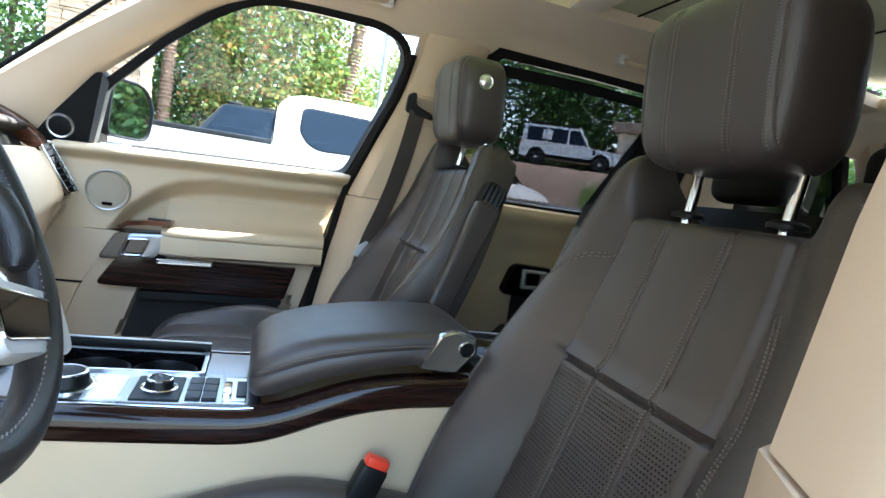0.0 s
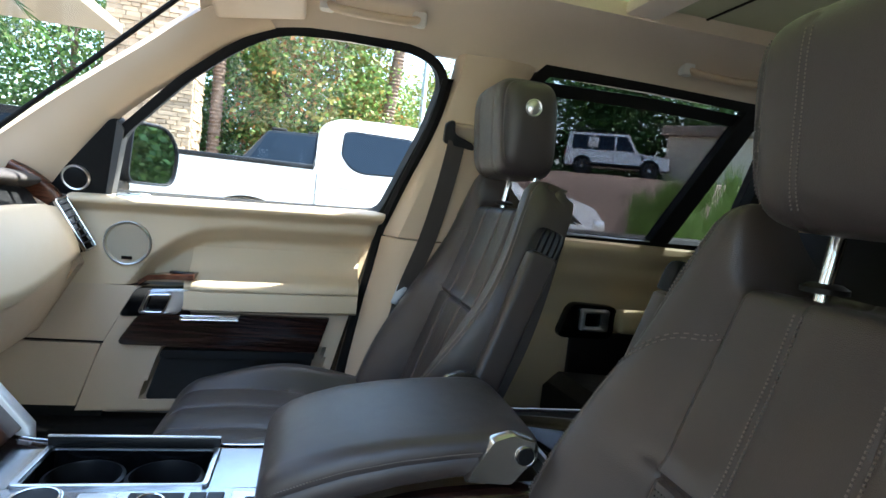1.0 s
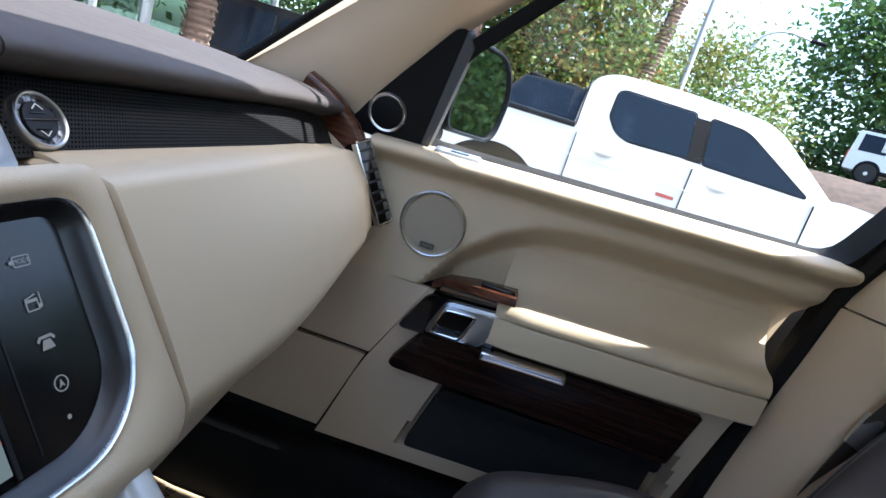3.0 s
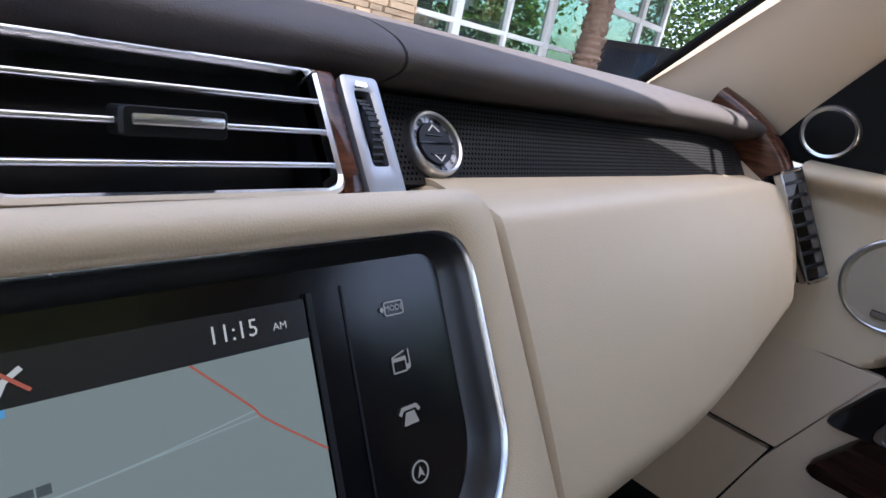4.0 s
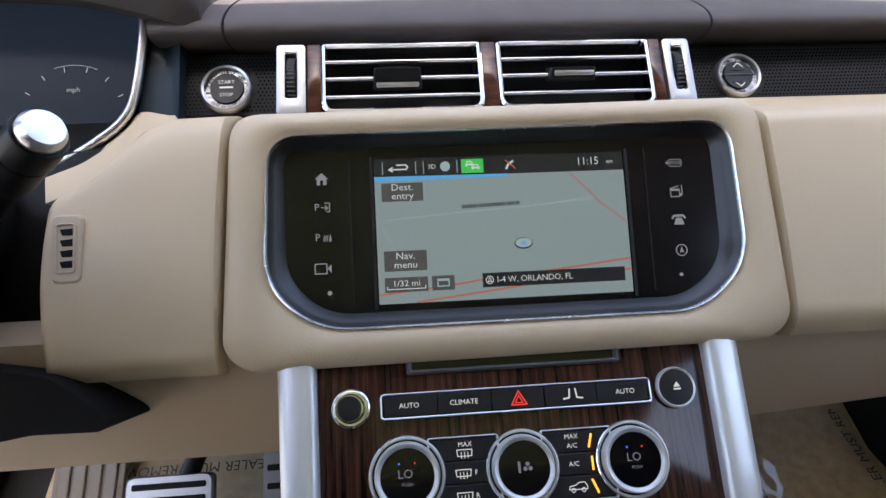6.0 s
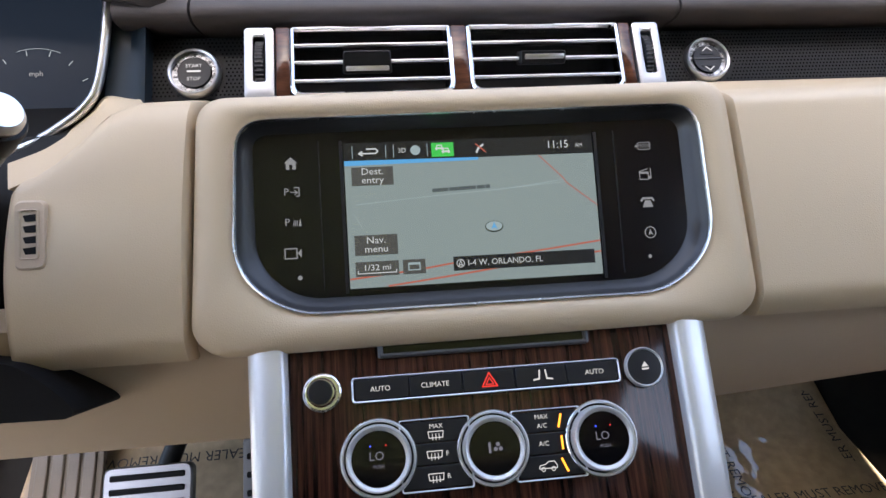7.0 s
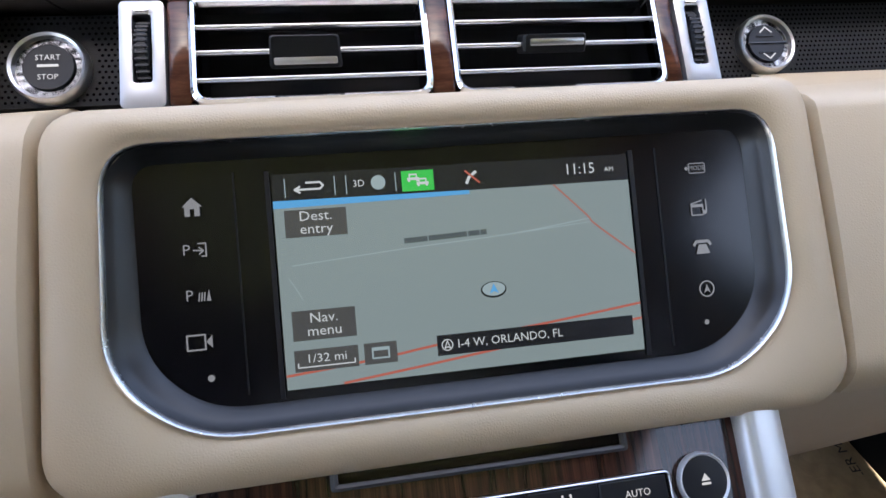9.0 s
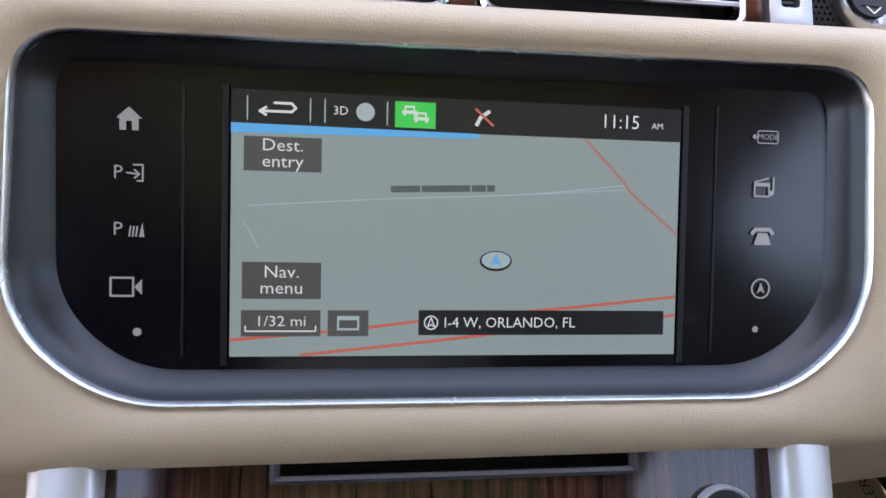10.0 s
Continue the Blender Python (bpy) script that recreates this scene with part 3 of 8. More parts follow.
# ---- touchscreen ----
def display():
    PANEL = material("display_glass_black", (0.004, 0.004, 0.005), 0.17, vary=0.1, spec=0.34)
    d = thing("touchscreen_display", (0.0, 0, 1.10), "wide glossy black touchscreen showing a pale map, in a metal bezel", "display")
    inner = [(-0.162, 0.0675), (0.168, 0.0705), (0.172, -0.034), (0.134, -0.0665), (-0.130, -0.066), (-0.166, -0.036)]
    ri = [0.022, 0.022, 0.028, 0.022, 0.022, 0.028]
    gl = [(-0.153, 0.0600), (0.158, 0.0625), (0.159, -0.030), (0.130, -0.0555), (-0.126, -0.0555), (-0.153, -0.030)]
    gi = [0.012, 0.012, 0.022, 0.02, 0.02, 0.022]
    I, G = rounded(inner, ri, 7), rounded(gl, gi, 7)

    def mid(k):
        return [(a[0] + (b[0] - a[0]) * k, a[1] + (b[1] - a[1]) * k) for a, b in zip(I, G)]
    bm = bmesh.new()
    loft(bm, [[(p[0], p[1], z) for p in mid(k)] for k, z in ((-0.06, 0.004), (-0.06, 0.0108), (-0.035, 0.0122), (0.03, 0.0127), (0.12, 0.0117), (0.15, 0.0095))], S, False)
    part("bezel", bm, material("satin_chrome_bezel", (0.74, 0.74, 0.74), 0.26, 1.0, vary=0.05, scale=20), d, "thin chrome bezel")
    bm = bmesh.new()
    loft(bm, [[(p[0], p[1], z) for p in mid(k)] for k, z in ((0.14, 0.0098), (0.20, 0.0090), (0.30, 0.0072), (0.5, 0.0052), (0.9, 0.0015), (1.05, -0.001))], S, False)
    part("recess", bm, material("dark_satin_recess", (0.045, 0.0445, 0.044), 0.34, 0.6, vary=0.06, scale=20), d, "dark satin recess")
    part("glass_panel", prismm(G, -0.01, 0.0, S), PANEL, d, "glossy black glass panel")
    part("screen", flat(rect(-0.0905, -0.0505, 0.0905, 0.0520), 0.0006, S), MAP, d, "pale map on the screen")
    for u in (-0.0925, 0.0925):
        part("edge_line", boxm((u, 0, 0.0012), (0.0022, 0.1075, 0.0012), 0, 1, S), DARKGREY, d)
    for u in (-0.108, 0.107):
        part("edge_line", boxm((u, 0.002, 0.0003), (0.0008, 0.105, 0.0006), 0, 1, S), DARKGREY, d)
    z1, z2 = 0.0010, 0.0014
    part("menu_bar", flat(rect(-0.0905, 0.0385, 0.0905, 0.0520), z1, S), DISPBLACK, d, "dark menu bar", smooth=False)
    part("blue_strip", flat([(-0.0905, 0.0355), (0.005, 0.0365), (0.005, 0.0385), (-0.0905, 0.0392)], z2, S), MAPBLUE, d, "blue strip", smooth=False)
    part("menu_key", flat(rect(-0.0285, 0.0398, -0.0125, 0.0500), z2, S), DISPGREEN, d, "green traffic key", smooth=False)
    bm = bmesh.new()
    for u, v in ((-0.0228, 0.0462), (-0.0182, 0.0438)):
        for q in (rect(u - 0.0030, v - 0.0010, u + 0.0030, v + 0.0003), rect(u - 0.0020, v + 0.0014, u + 0.0020, v + 0.0022), rect(u - 0.0021, v + 0.0003, u - 0.0014, v + 0.0014), rect(u + 0.0014, v + 0.0003, u + 0.0021, v + 0.0014), rect(u - 0.0026, v - 0.0018, u - 0.0015, v - 0.0010), rect(u + 0.0015, v - 0.0018, u + 0.0026, v - 0.0010)):
            bm.faces.new([bm.verts.new(S @ Vector((*p, 0.0018))) for p in q])
    part("icon", bm, DISPWHITE, d, "white car icons", smooth=False)
    bm = bmesh.new()
    line(bm, [(-0.0795, 0.0440), (-0.068, 0.0440), (-0.0665, 0.0455), (-0.068, 0.0472), (-0.0745, 0.0472)], 0.0010, z2, S)
    line(bm, [(-0.0775, 0.0455), (-0.0800, 0.0440), (-0.0775, 0.0425)], 0.0010, z2, S)
    part("icon", bm, DISPWHITE, d, "back arrow icon", smooth=False)
    for u in (-0.0845, -0.061, -0.0555, -0.0315):
        part("key_edge", line(bmesh.new(), [(u, 0.0405), (u, 0.0495)], 0.0005, z2, S), MAPGREY, d, smooth=False)
    text("word", "3D", 0.0048, S @ Matrix.Translation((-0.0495, 0.0452, z2)), DISPWHITE, d)
    part("icon", flat(circle(-0.0400, 0.0452, 0.0036, 20), z2, S), MAPGREY, d, "round map icon", smooth=False)
    bm = bmesh.new()
    line(bm, [(0.0040, 0.0420), (0.0055, 0.0450), (0.0090, 0.0475)], 0.0015, z2, S)
    part("icon", bm, DISPWHITE, d, "telephone icon", smooth=False)
    bm = bmesh.new()
    line(bm, [(0.0035, 0.0482), (0.0105, 0.0420)], 0.0010, 0.0018, S)
    part("icon", bm, MAPRED, d, "red stroke across the phone icon", smooth=False)
    text("word", "11:15", 0.0080, S @ Matrix.Translation((0.0640, 0.0455, z2)), DISPWHITE, d, squeeze=0.95)
    text("word", "AM", 0.0036, S @ Matrix.Translation((0.0800, 0.0445, z2)), DISPWHITE, d)
    for (u0, v0, u1, v1), words, sz in (((-0.0858, 0.0212, -0.0566, 0.0344), ("Dest.", "entry"), 0.0068), ((-0.0860, -0.0280, -0.0562, -0.0138), ("Nav.", "menu"), 0.0068)):
        part("map_key", flat(rect(u0, v0, u1, v1), z1, S), DISPGREY, d, "dark on-screen key", smooth=False)
        for k, w in enumerate(words):
            text("word", w, sz, S @ Matrix.Translation(((u0 + u1) / 2, (v0 + v1) / 2 + 0.0032 - 0.0062 * k, z2)), DISPWHITE, d, squeeze=1.08)
    part("map_key", flat(rect(-0.0862, -0.0426, -0.0562, -0.0324), z1, S), DISPGREY, d, "dark map scale key", smooth=False)
    text("word", "1/32 mi", 0.0058, S @ Matrix.Translation((-0.0712, -0.0368, z2)), DISPWHITE, d, squeeze=1.1)
    bm = bmesh.new()
    line(bm, [(-0.0845, -0.0385), (-0.0845, -0.0405), (-0.0580, -0.0405), (-0.0580, -0.0385)], 0.0006, z2, S)
    part("mark", bm, DISPWHITE, d, "scale bracket", smooth=False)
    part("map_key", flat(rect(-0.0534, -0.0426, -0.0376, -0.0324), z1, S), DISPGREY, d, "dark split screen key", smooth=False)
    part("icon", ringm(rect(-0.0498, -0.0402, -0.0412, -0.0346), rect(-0.0490, -0.0394, -0.0420, -0.0362), z1, z2, S), MAPGREY, d, "split screen icon", smooth=False)
    part("map_key", flat(rect(-0.0178, -0.0422, 0.0852, -0.0322), z1, S), DISPBLACK, d, "dark road name bar", smooth=False)
    text("word", "I-4 W, ORLANDO, FL", 0.0060, S @ Matrix.Translation((-0.0078, -0.0373, z2)), DISPWHITE, d, "LEFT", 0.98)
    bm = bmesh.new()
    ring(bm, circle(-0.0128, -0.0372, 0.0029, 20), circle(-0.0128, -0.0372, 0.0024, 20), z1, z2, S)
    line(bm, [(-0.0142, -0.0388), (-0.0128, -0.0352), (-0.0114, -0.0388), (-0.0128, -0.0380), (-0.0142, -0.0388)], 0.0005, z2, S)
    part("icon", bm, DISPWHITE, d, "compass icon", smooth=False)
    bm = bmesh.new()
    for a, b in ((-0.0290, -0.0188), (-0.0168, 0.0012), (0.0032, 0.0076), (0.0094, 0.0113)):
        line(bm, [(a, 0.0166 + a * 0.035), (b, 0.0166 + b * 0.035)], 0.0026, z2, S)
    part("map_label", bm, MAPINK, d, "street name as plain bars", smooth=False)
    def road(pts, w, mat, z=z1 - 0.0002):
        """One drawn road as a single strip."""
        pts = [Vector(p) for p in smooth_path([(x, y, 0) for x, y in pts], 4)]
        bm = bmesh.new()
        rows = []
        for i, p in enumerate(pts):
            t = (pts[min(len(pts) - 1, i + 1)] - pts[max(0, i - 1)]).normalized()
            q = Vector((-t.y, t.x, 0)) * w / 2
            rows.append([bm.verts.new(S @ Vector((p.x + k * q.x, p.y + k * q.y, z))) for k in (-1, 1)])
        for r1, r2 in zip(rows, rows[1:]):
            bm.faces.new((r1[0], r1[1], r2[1], r2[0]))
        part("map_road", bm, mat, d, smooth=False)
    road([(0.0493, 0.0385), (0.066, 0.0215), (0.0700, 0.0165), (0.0905, -0.0002)], 0.0007, MAPRED)
    road([(-0.0905, -0.0440), (-0.045, -0.0400), (-0.010, -0.0358), (0.040, -0.0315), (0.0905, -0.0262)], 0.0012, MAPRED)
    road([(-0.0640, -0.0500), (-0.020, -0.0455), (0.030, -0.0400), (0.0905, -0.0340)], 0.0012, MAPRED)
    road([(-0.0840, 0.0078), (-0.030, 0.0118), (0.025, 0.0150), (0.068, 0.0200)], 0.0005, MAPGREY, z1 - 0.0003)
    road([(0.012, 0.0140), (0.068, 0.0180)], 0.0004, MAPGREY, z1 - 0.0003)
    road([(-0.086, 0.0020), (-0.083, -0.0030), (-0.0800, -0.0090)], 0.0004, MAPGREY, z1 - 0.0003)
    part("position_mark", flat(circle(0.0130, -0.0122, 0.0066, 28, 0.0041), z2 - 0.0002, S), DISPBLACK, d, "dark oval rim", smooth=False)
    part("position_mark", flat(circle(0.0130, -0.0119, 0.0059, 28, 0.0034), z2, S), MAPGREY, d, "grey oval position mark", smooth=False)
    part("position_mark", flat([(0.0106, -0.0142), (0.0130, -0.0092), (0.0154, -0.0142), (0.0130, -0.0130)], z2 + 0.0003, S), MAPBLUE, d, "blue arrow", smooth=False)
    # touch keys either side
    def icon(strokes, w=0.0009, fills=()):
        bm = bmesh.new()
        for st in strokes:
            line(bm, st, w, 0.0008, S)
        for f in fills:
            bm.faces.new([bm.verts.new(S @ Vector((p[0], p[1], 0.0009))) for p in f])
        part("touch_key", bm, TOUCHWHITE, d, "white touch key symbol", smooth=False)
    u, v = -0.1272, 0.0390
    icon([], fills=[[(u - 0.0046, v + 0.0002), (u + 0.0046, v + 0.0002), (u, v + 0.0046)], rect(u - 0.0034, v - 0.0042, u - 0.0010, v + 0.0002), rect(u + 0.0010, v - 0.0042, u + 0.0034, v + 0.0002), rect(u - 0.001, v - 0.0008, u + 0.001, v + 0.0002)])
    for vv, kind in ((0.0190, 0), (-0.0022, 1)):
        u = -0.1275
        text("touch_key", "P", 0.0072, S @ Matrix.Translation((u - 0.0036, vv, 0.0008)), TOUCHWHITE, d, label="white touch key letter")
        if kind == 0:
            icon([[(u + 0.0018, vv + 0.0030), (u + 0.0052, vv + 0.0030), (u + 0.0052, vv - 0.0030), (u + 0.0032, vv - 0.0030)], [(u - 0.0005, vv), (u + 0.0038, vv - 0.0005)], [(u + 0.0022, vv + 0.0012), (u + 0.0040, vv - 0.0005), (u + 0.0022, vv - 0.0020)]], 0.0007)
        else:
            icon([[(u + 0.0005 + 0.0012 * k, vv - 0.0026), (u + 0.0010 + 0.0012 * k, vv + 0.0012)] for k in range(3)], 0.0006, [[(u + 0.0040, vv - 0.0028), (u + 0.0060, vv - 0.0028), (u + 0.0052, vv + 0.0028)]])
    u, v = -0.1285, -0.0238
    icon([[(u - 0.0050, v - 0.0034), (u - 0.0050, v + 0.0034), (u + 0.0030, v + 0.0034), (u + 0.0030, v - 0.0034), (u - 0.0050, v - 0.0034)]], 0.0008, [[(u + 0.0034, v), (u + 0.0062, v + 0.0030), (u + 0.0062, v - 0.0030)]])
    icon([], fills=[circle(-0.1240, -0.0408, 0.0016, 14)])
    u, v = 0.1290, 0.0422
    icon([rounded(rect(u - 0.0036, v - 0.0026, u + 0.0058, v + 0.0026), 0.0008, 2) + [(u - 0.0036, v - 0.0018)]], 0.0005, [[(u - 0.0062, v), (u - 0.0050, v + 0.0012), (u - 0.0038, v), (u - 0.0050, v - 0.0012)]])
    text("touch_key", "MODE", 0.0034, S @ Matrix.Translation((u + 0.0011, v, 0.0008)), TOUCHWHITE, d, label="white touch key word")
    v = 0.0208
    icon([[(u - 0.0042, v - 0.0038), (u - 0.0042, v + 0.0016), (u + 0.0024, v + 0.0016), (u + 0.0024, v - 0.0038), (u - 0.0042, v - 0.0038)], [(u - 0.0044, v + 0.0022), (u + 0.0020, v + 0.0040)], [(u + 0.0044, v - 0.0022), (u + 0.0044, v + 0.0044)]], 0.0007, [circle(u + 0.0034, v - 0.0024, 0.0012, 10), rect(u - 0.0040, v + 0.0004, u + 0.0022, v + 0.0016)])
    v = -0.0004
    icon([[(u - 0.0048, v + 0.0014), (u - 0.0034, v + 0.0032), (u + 0.0034, v + 0.0032), (u + 0.0048, v + 0.0014)]], 0.0016, [[(u - 0.0040, v - 0.0034), (u + 0.0040, v - 0.0034), (u + 0.0022, v + 0.0016), (u - 0.0022, v + 0.0016)]])
    v = -0.0225
    bm = bmesh.new()
    ring(bm, circle(u, v, 0.0044, 24), circle(u, v, 0.0037, 24), 0.0006, 0.0009, S)
    bm.faces.new([bm.verts.new(S @ Vector((*p, 0.0009))) for p in ((u - 0.0019, v - 0.0022), (u, v - 0.001), (u + 0.0019, v - 0.0022), (u, v + 0.0026))])
    part("touch_key", bm, TOUCHWHITE, d, "white compass touch key", smooth=False)
    icon([], fills=[circle(0.1270, -0.0400, 0.0014, 14)])


display()


# ---- climate panel ----
def climate():
    d = thing("climate_control_panel", (0.1, 0, 0.95), "dark striped wood climate panel with chrome ringed dials", "control panel")
    part("wood_face", boxm((0, -0.050, -0.010), (0.270, 0.172, 0.020), 0.003, 2, LO), WOOD, d, "glossy striped macassar veneer")
    for s in (-1, 1):
        a, b = (0.1345, 0.161), (0.130, 0.153)
        rings = []
        for v, (p, q), n in ((0.045, a, -0.02), (0.034, a, 0.004), (-0.05, ((a[0] + b[0]) / 2, (a[1] + b[1]) / 2), 0.006), (-0.14, b, 0.006), (-0.16, b, -0.01)):
            w_ = q - p
            rings.append([(s * (p + w_ * f), v, n + e) for f, e in ((0, -0.03), (0, -0.001), (0.05, 0.0022), (0.14, 0.0036), (0.30, 0.0040), (0.70, 0.0030), (0.88, 0.0014), (0.96, -0.001), (1.0, -0.006), (1.0, -0.03))])
        part("side_bar", loftm(rings, LO), SILVER, d, "brushed satin metal side bar")
    sl = part("disc_slot", ringm(rounded(rect(-0.074, 0.0195, 0.0735, 0.0365), 0.002), rounded(rect(-0.0705, 0.0225, 0.070, 0.0310), 0.001), -0.002, 0.0025, LO, 0.0008), material("slot_grey", (0.05, 0.05, 0.055), 0.35), d, "black disc slot")
    part("slot_dark", boxm((0, 0.0268, 0.0004), (0.1405, 0.0085, 0.001), 0, 1, LO), GLOSSBLK, sl)

    def knob(u, v, r, nm, lab):
        return part(nm, lathem([(0.0005, 0), (r, 0), (r, 0.0026), (r * 0.965, 0.0038), (r * 0.92, 0.0034), (r * 0.90, 0.0010), (r * 0.87, 0.0010), (r * 0.845, 0.0085), (r * 0.81, 0.0100), (r * 0.77, 0.0098), (r * 0.69, 0.0078), (0.0005, 0.0076)], LO @ Matrix.Translation((u, v, 0)), 56), SILVER, d, lab)
    # volume knob and eject button
    k = part("volume_knob", lathem([(0.0005, 0), (0.0126, 0), (0.0126, 0.0016), (0.0117, 0.0022), (0.0110, 0.0008), (0.0098, 0.0008), (0.0092, 0.008), (0.0085, 0.0092), (0.0074, 0.0094), (0.0005, 0.0088)], LO @ Matrix.Translation((-0.112, 0.0, 0)), 48), CHROME, d, "dark volume knob with chrome ring")
    part("face", lathem([(0.0005, 0.008), (0.0078, 0.0095), (0.0078, 0.0125), (0.0070, 0.0135), (0.0005, 0.0138)], LO @ Matrix.Translation((-0.112, 0.0, 0)), 40), DARKGREY, k)
    k = part("eject_button", lathem([(0.0005, 0), (0.0138, 0), (0.0138, 0.003), (0.0130, 0.0040), (0.0122, 0.003), (0.0005, 0.002)], LO @ Matrix.Translation((0.1105, 0.0, 0)), 48), SILVER, d, "round eject button with chrome ring")
    part("face", lathem([(0.0005, 0.0015), (0.0121, 0.0015), (0.0121, 0.003), (0.0005, 0.0036)], LO @ Matrix.Translation((0.1105, 0, 0)), 40), DARKGREY, k)
    part("mark", flat([(0.1080, 0.0002), (0.1130, 0.0002), (0.1105, 0.0038)], 0.0042, LO), KEYWHITE, k, smooth=False)
    part("mark", flat(rect(0.1080, -0.0018, 0.1130, -0.0006), 0.0042, LO), KEYWHITE, k, smooth=False)
    # key bar
    o, i2 = rounded(rect(-0.0925, -0.0088, 0.0920, 0.0078), 0.003), rounded(rect(-0.0914, -0.0077, 0.0909, 0.0067), 0.002)
    bar = part("key_bar", ringm(o, i2, -0.001, 0.0040, LO, 0.0004), SATIN, d, "chrome framed row of keys")
    for k in range(5):
        u0 = -0.0905 + 0.0361 * k
        part("key", boxm((u0 + 0.01805, -0.0005, 0.002), (0.0357, 0.0140, 0.0044), 0.0007, 1, LO), DARKGREY, bar)
    for u, w in ((-0.0735, "AUTO"), (-0.0370, "CLIMATE"), (0.0735, "AUTO")):
        text("word", w, 0.0048, LO @ Matrix.Translation((u, -0.0006, 0.0046)), KEYWHITE, bar, squeeze=1.0)
    bm = bmesh.new()
    t = [(-0.0052, -0.0046), (0.0052, -0.0046), (0.0, 0.0044), (-0.0052, -0.0046)]
    line(bm, t, 0.0009, 0.0047, LO)
    line(bm, [(p[0] * 0.5, p[1] * 0.5 - 0.001) for p in t], 0.0007, 0.0047, LO)
    part("mark", bm, KEYRED, bar, "red hazard triangle", smooth=False)
    bm = bmesh.new()
    for s in (-1, 1):
        line(bm, [(0.037 + s * 0.0020, 0.0034), (0.037 + s * 0.0027, -0.0024), (0.037 + s * 0.0066, -0.0029)], 0.0011, 0.0047, LO)
    part("mark", bm, KEYWHITE, bar, "seat symbols", smooth=False)
    # three dials with key banks between them
    V0 = -0.0435
    for u0, u1 in ((-0.063, -0.016), (0.012, 0.060)):
        o, i2 = rounded(rect(u0, V0 - 0.0235, u1, V0 + 0.0215), 0.002), rounded(rect(u0 + 0.001, V0 - 0.0228, u1 - 0.001, V0 + 0.0208), 0.001)
        bank = part("key_bank", ringm(o, i2, -0.001, 0.0034, LO, 0.0003), SATIN, d, "bank of three small keys")
        for k in range(3):
            part("key", boxm(((u0 + u1) / 2, V0 + 0.0130 - 0.0140 * k, 0.0012), (u1 - u0 - 0.003, 0.0134, 0.0036), 0.0006, 1, LO), DARKGREY, bank)
    zt = 0.0034
    text("word", "MAX", 0.0043, LO @ Matrix.Translation((-0.0385, V0 + 0.0162, zt)), KEYWHITE, d)
    for dv, e in ((0.0108, ""), (-0.0014, "F"), (-0.0152, "R")):
        bm = bmesh.new()
        u = -0.0390 if not e else -0.0405
        line(bm, [(u - 0.0045, V0 + dv - 0.0018), (u - 0.0050, V0 + dv + 0.0022), (u + 0.0050, V0 + dv + 0.0022), (u + 0.0045, V0 + dv - 0.0018), (u - 0.0045, V0 + dv - 0.0018)], 0.0006, zt, LO)
        for q in (-0.0022, 0, 0.0022):
            line(bm, [(u + q, V0 + dv - 0.0032), (u + q, V0 + dv + 0.0008)], 0.0005, zt, LO)
        part("mark", bm, KEYWHITE, d, "heated window symbol", smooth=False)
        if e:
            text("word", e, 0.0044, LO @ Matrix.Translation((-0.0322, V0 + dv, zt)), KEYWHITE, d)
    for w, dv in (("MAX", 0.0162), ("A/C", 0.0104), ("A/C", -0.0010)):
        text("word", w, 0.0043, LO @ Matrix.Translation((0.0325, V0 + dv, zt)), KEYWHITE, d)
    bm = bmesh.new()
    u, v = 0.0335, V0 - 0.0152
    line(bm, [(u - 0.006, v - 0.0012), (u - 0.0055, v + 0.0008), (u - 0.0015, v + 0.0014), (u + 0.0005, v + 0.0030), (u + 0.0045, v + 0.0030), (u + 0.0060, v + 0.0005), (u + 0.0060, v - 0.0012), (u - 0.006, v - 0.0012)], 0.0006, zt, LO)
    for q in (-0.0034, 0.0034):
        line(bm, circle(u + q, v - 0.0016, 0.0013, 8) + [(u + q + 0.0013, v - 0.0016)], 0.0005, zt, LO)
    part("mark", bm, KEYWHITE, d, "recirculation symbol", smooth=False)
    for dv, s in ((0.0130, 0.0012), (-0.0010, 0.0), (-0.0150, -0.0016)):
        bm = bmesh.new()
        line(bm, [(0.0448 - s, V0 + dv - 0.0040), (0.0448 + s, V0 + dv + 0.0040)], 0.0014, zt + 0.0004, LO)
        part("indicator", bm, AMBER, d, "lit amber indicator", smooth=False)
    for u, big in ((-0.0768, 1), (-0.0015, 0), (0.0722, 1)):
        r = 0.0246 if big else 0.0240
        k = knob(u, V0 - 0.0005, r, "dial", "satin metal rotary dial")
        part("dial_groove", ringm(circle(u, V0 - 0.0005, r * 0.925, 56), circle(u, V0 - 0.0005, r * 0.855, 56), 0.0008, 0.0020, LO), GLOSSBLK, k, "black groove round the dial")
        part("dial_outer_ring", ringm(circle(u, V0 - 0.0005, r * 1.01, 56), circle(u, V0 - 0.0005, r * 0.965, 56), 0.0, 0.0040, LO, 0.0006), CHROME, k, "thin chrome outer ring")
        part("dial_face", lathem([(0.0005, 0.0074), (r * 0.70, 0.0080), (r * 0.68, 0.0086), (0.0005, 0.0086)], LO @ Matrix.Translation((u, V0 - 0.0005, 0)), 44), GLOSSBLK, k, "black dial display")
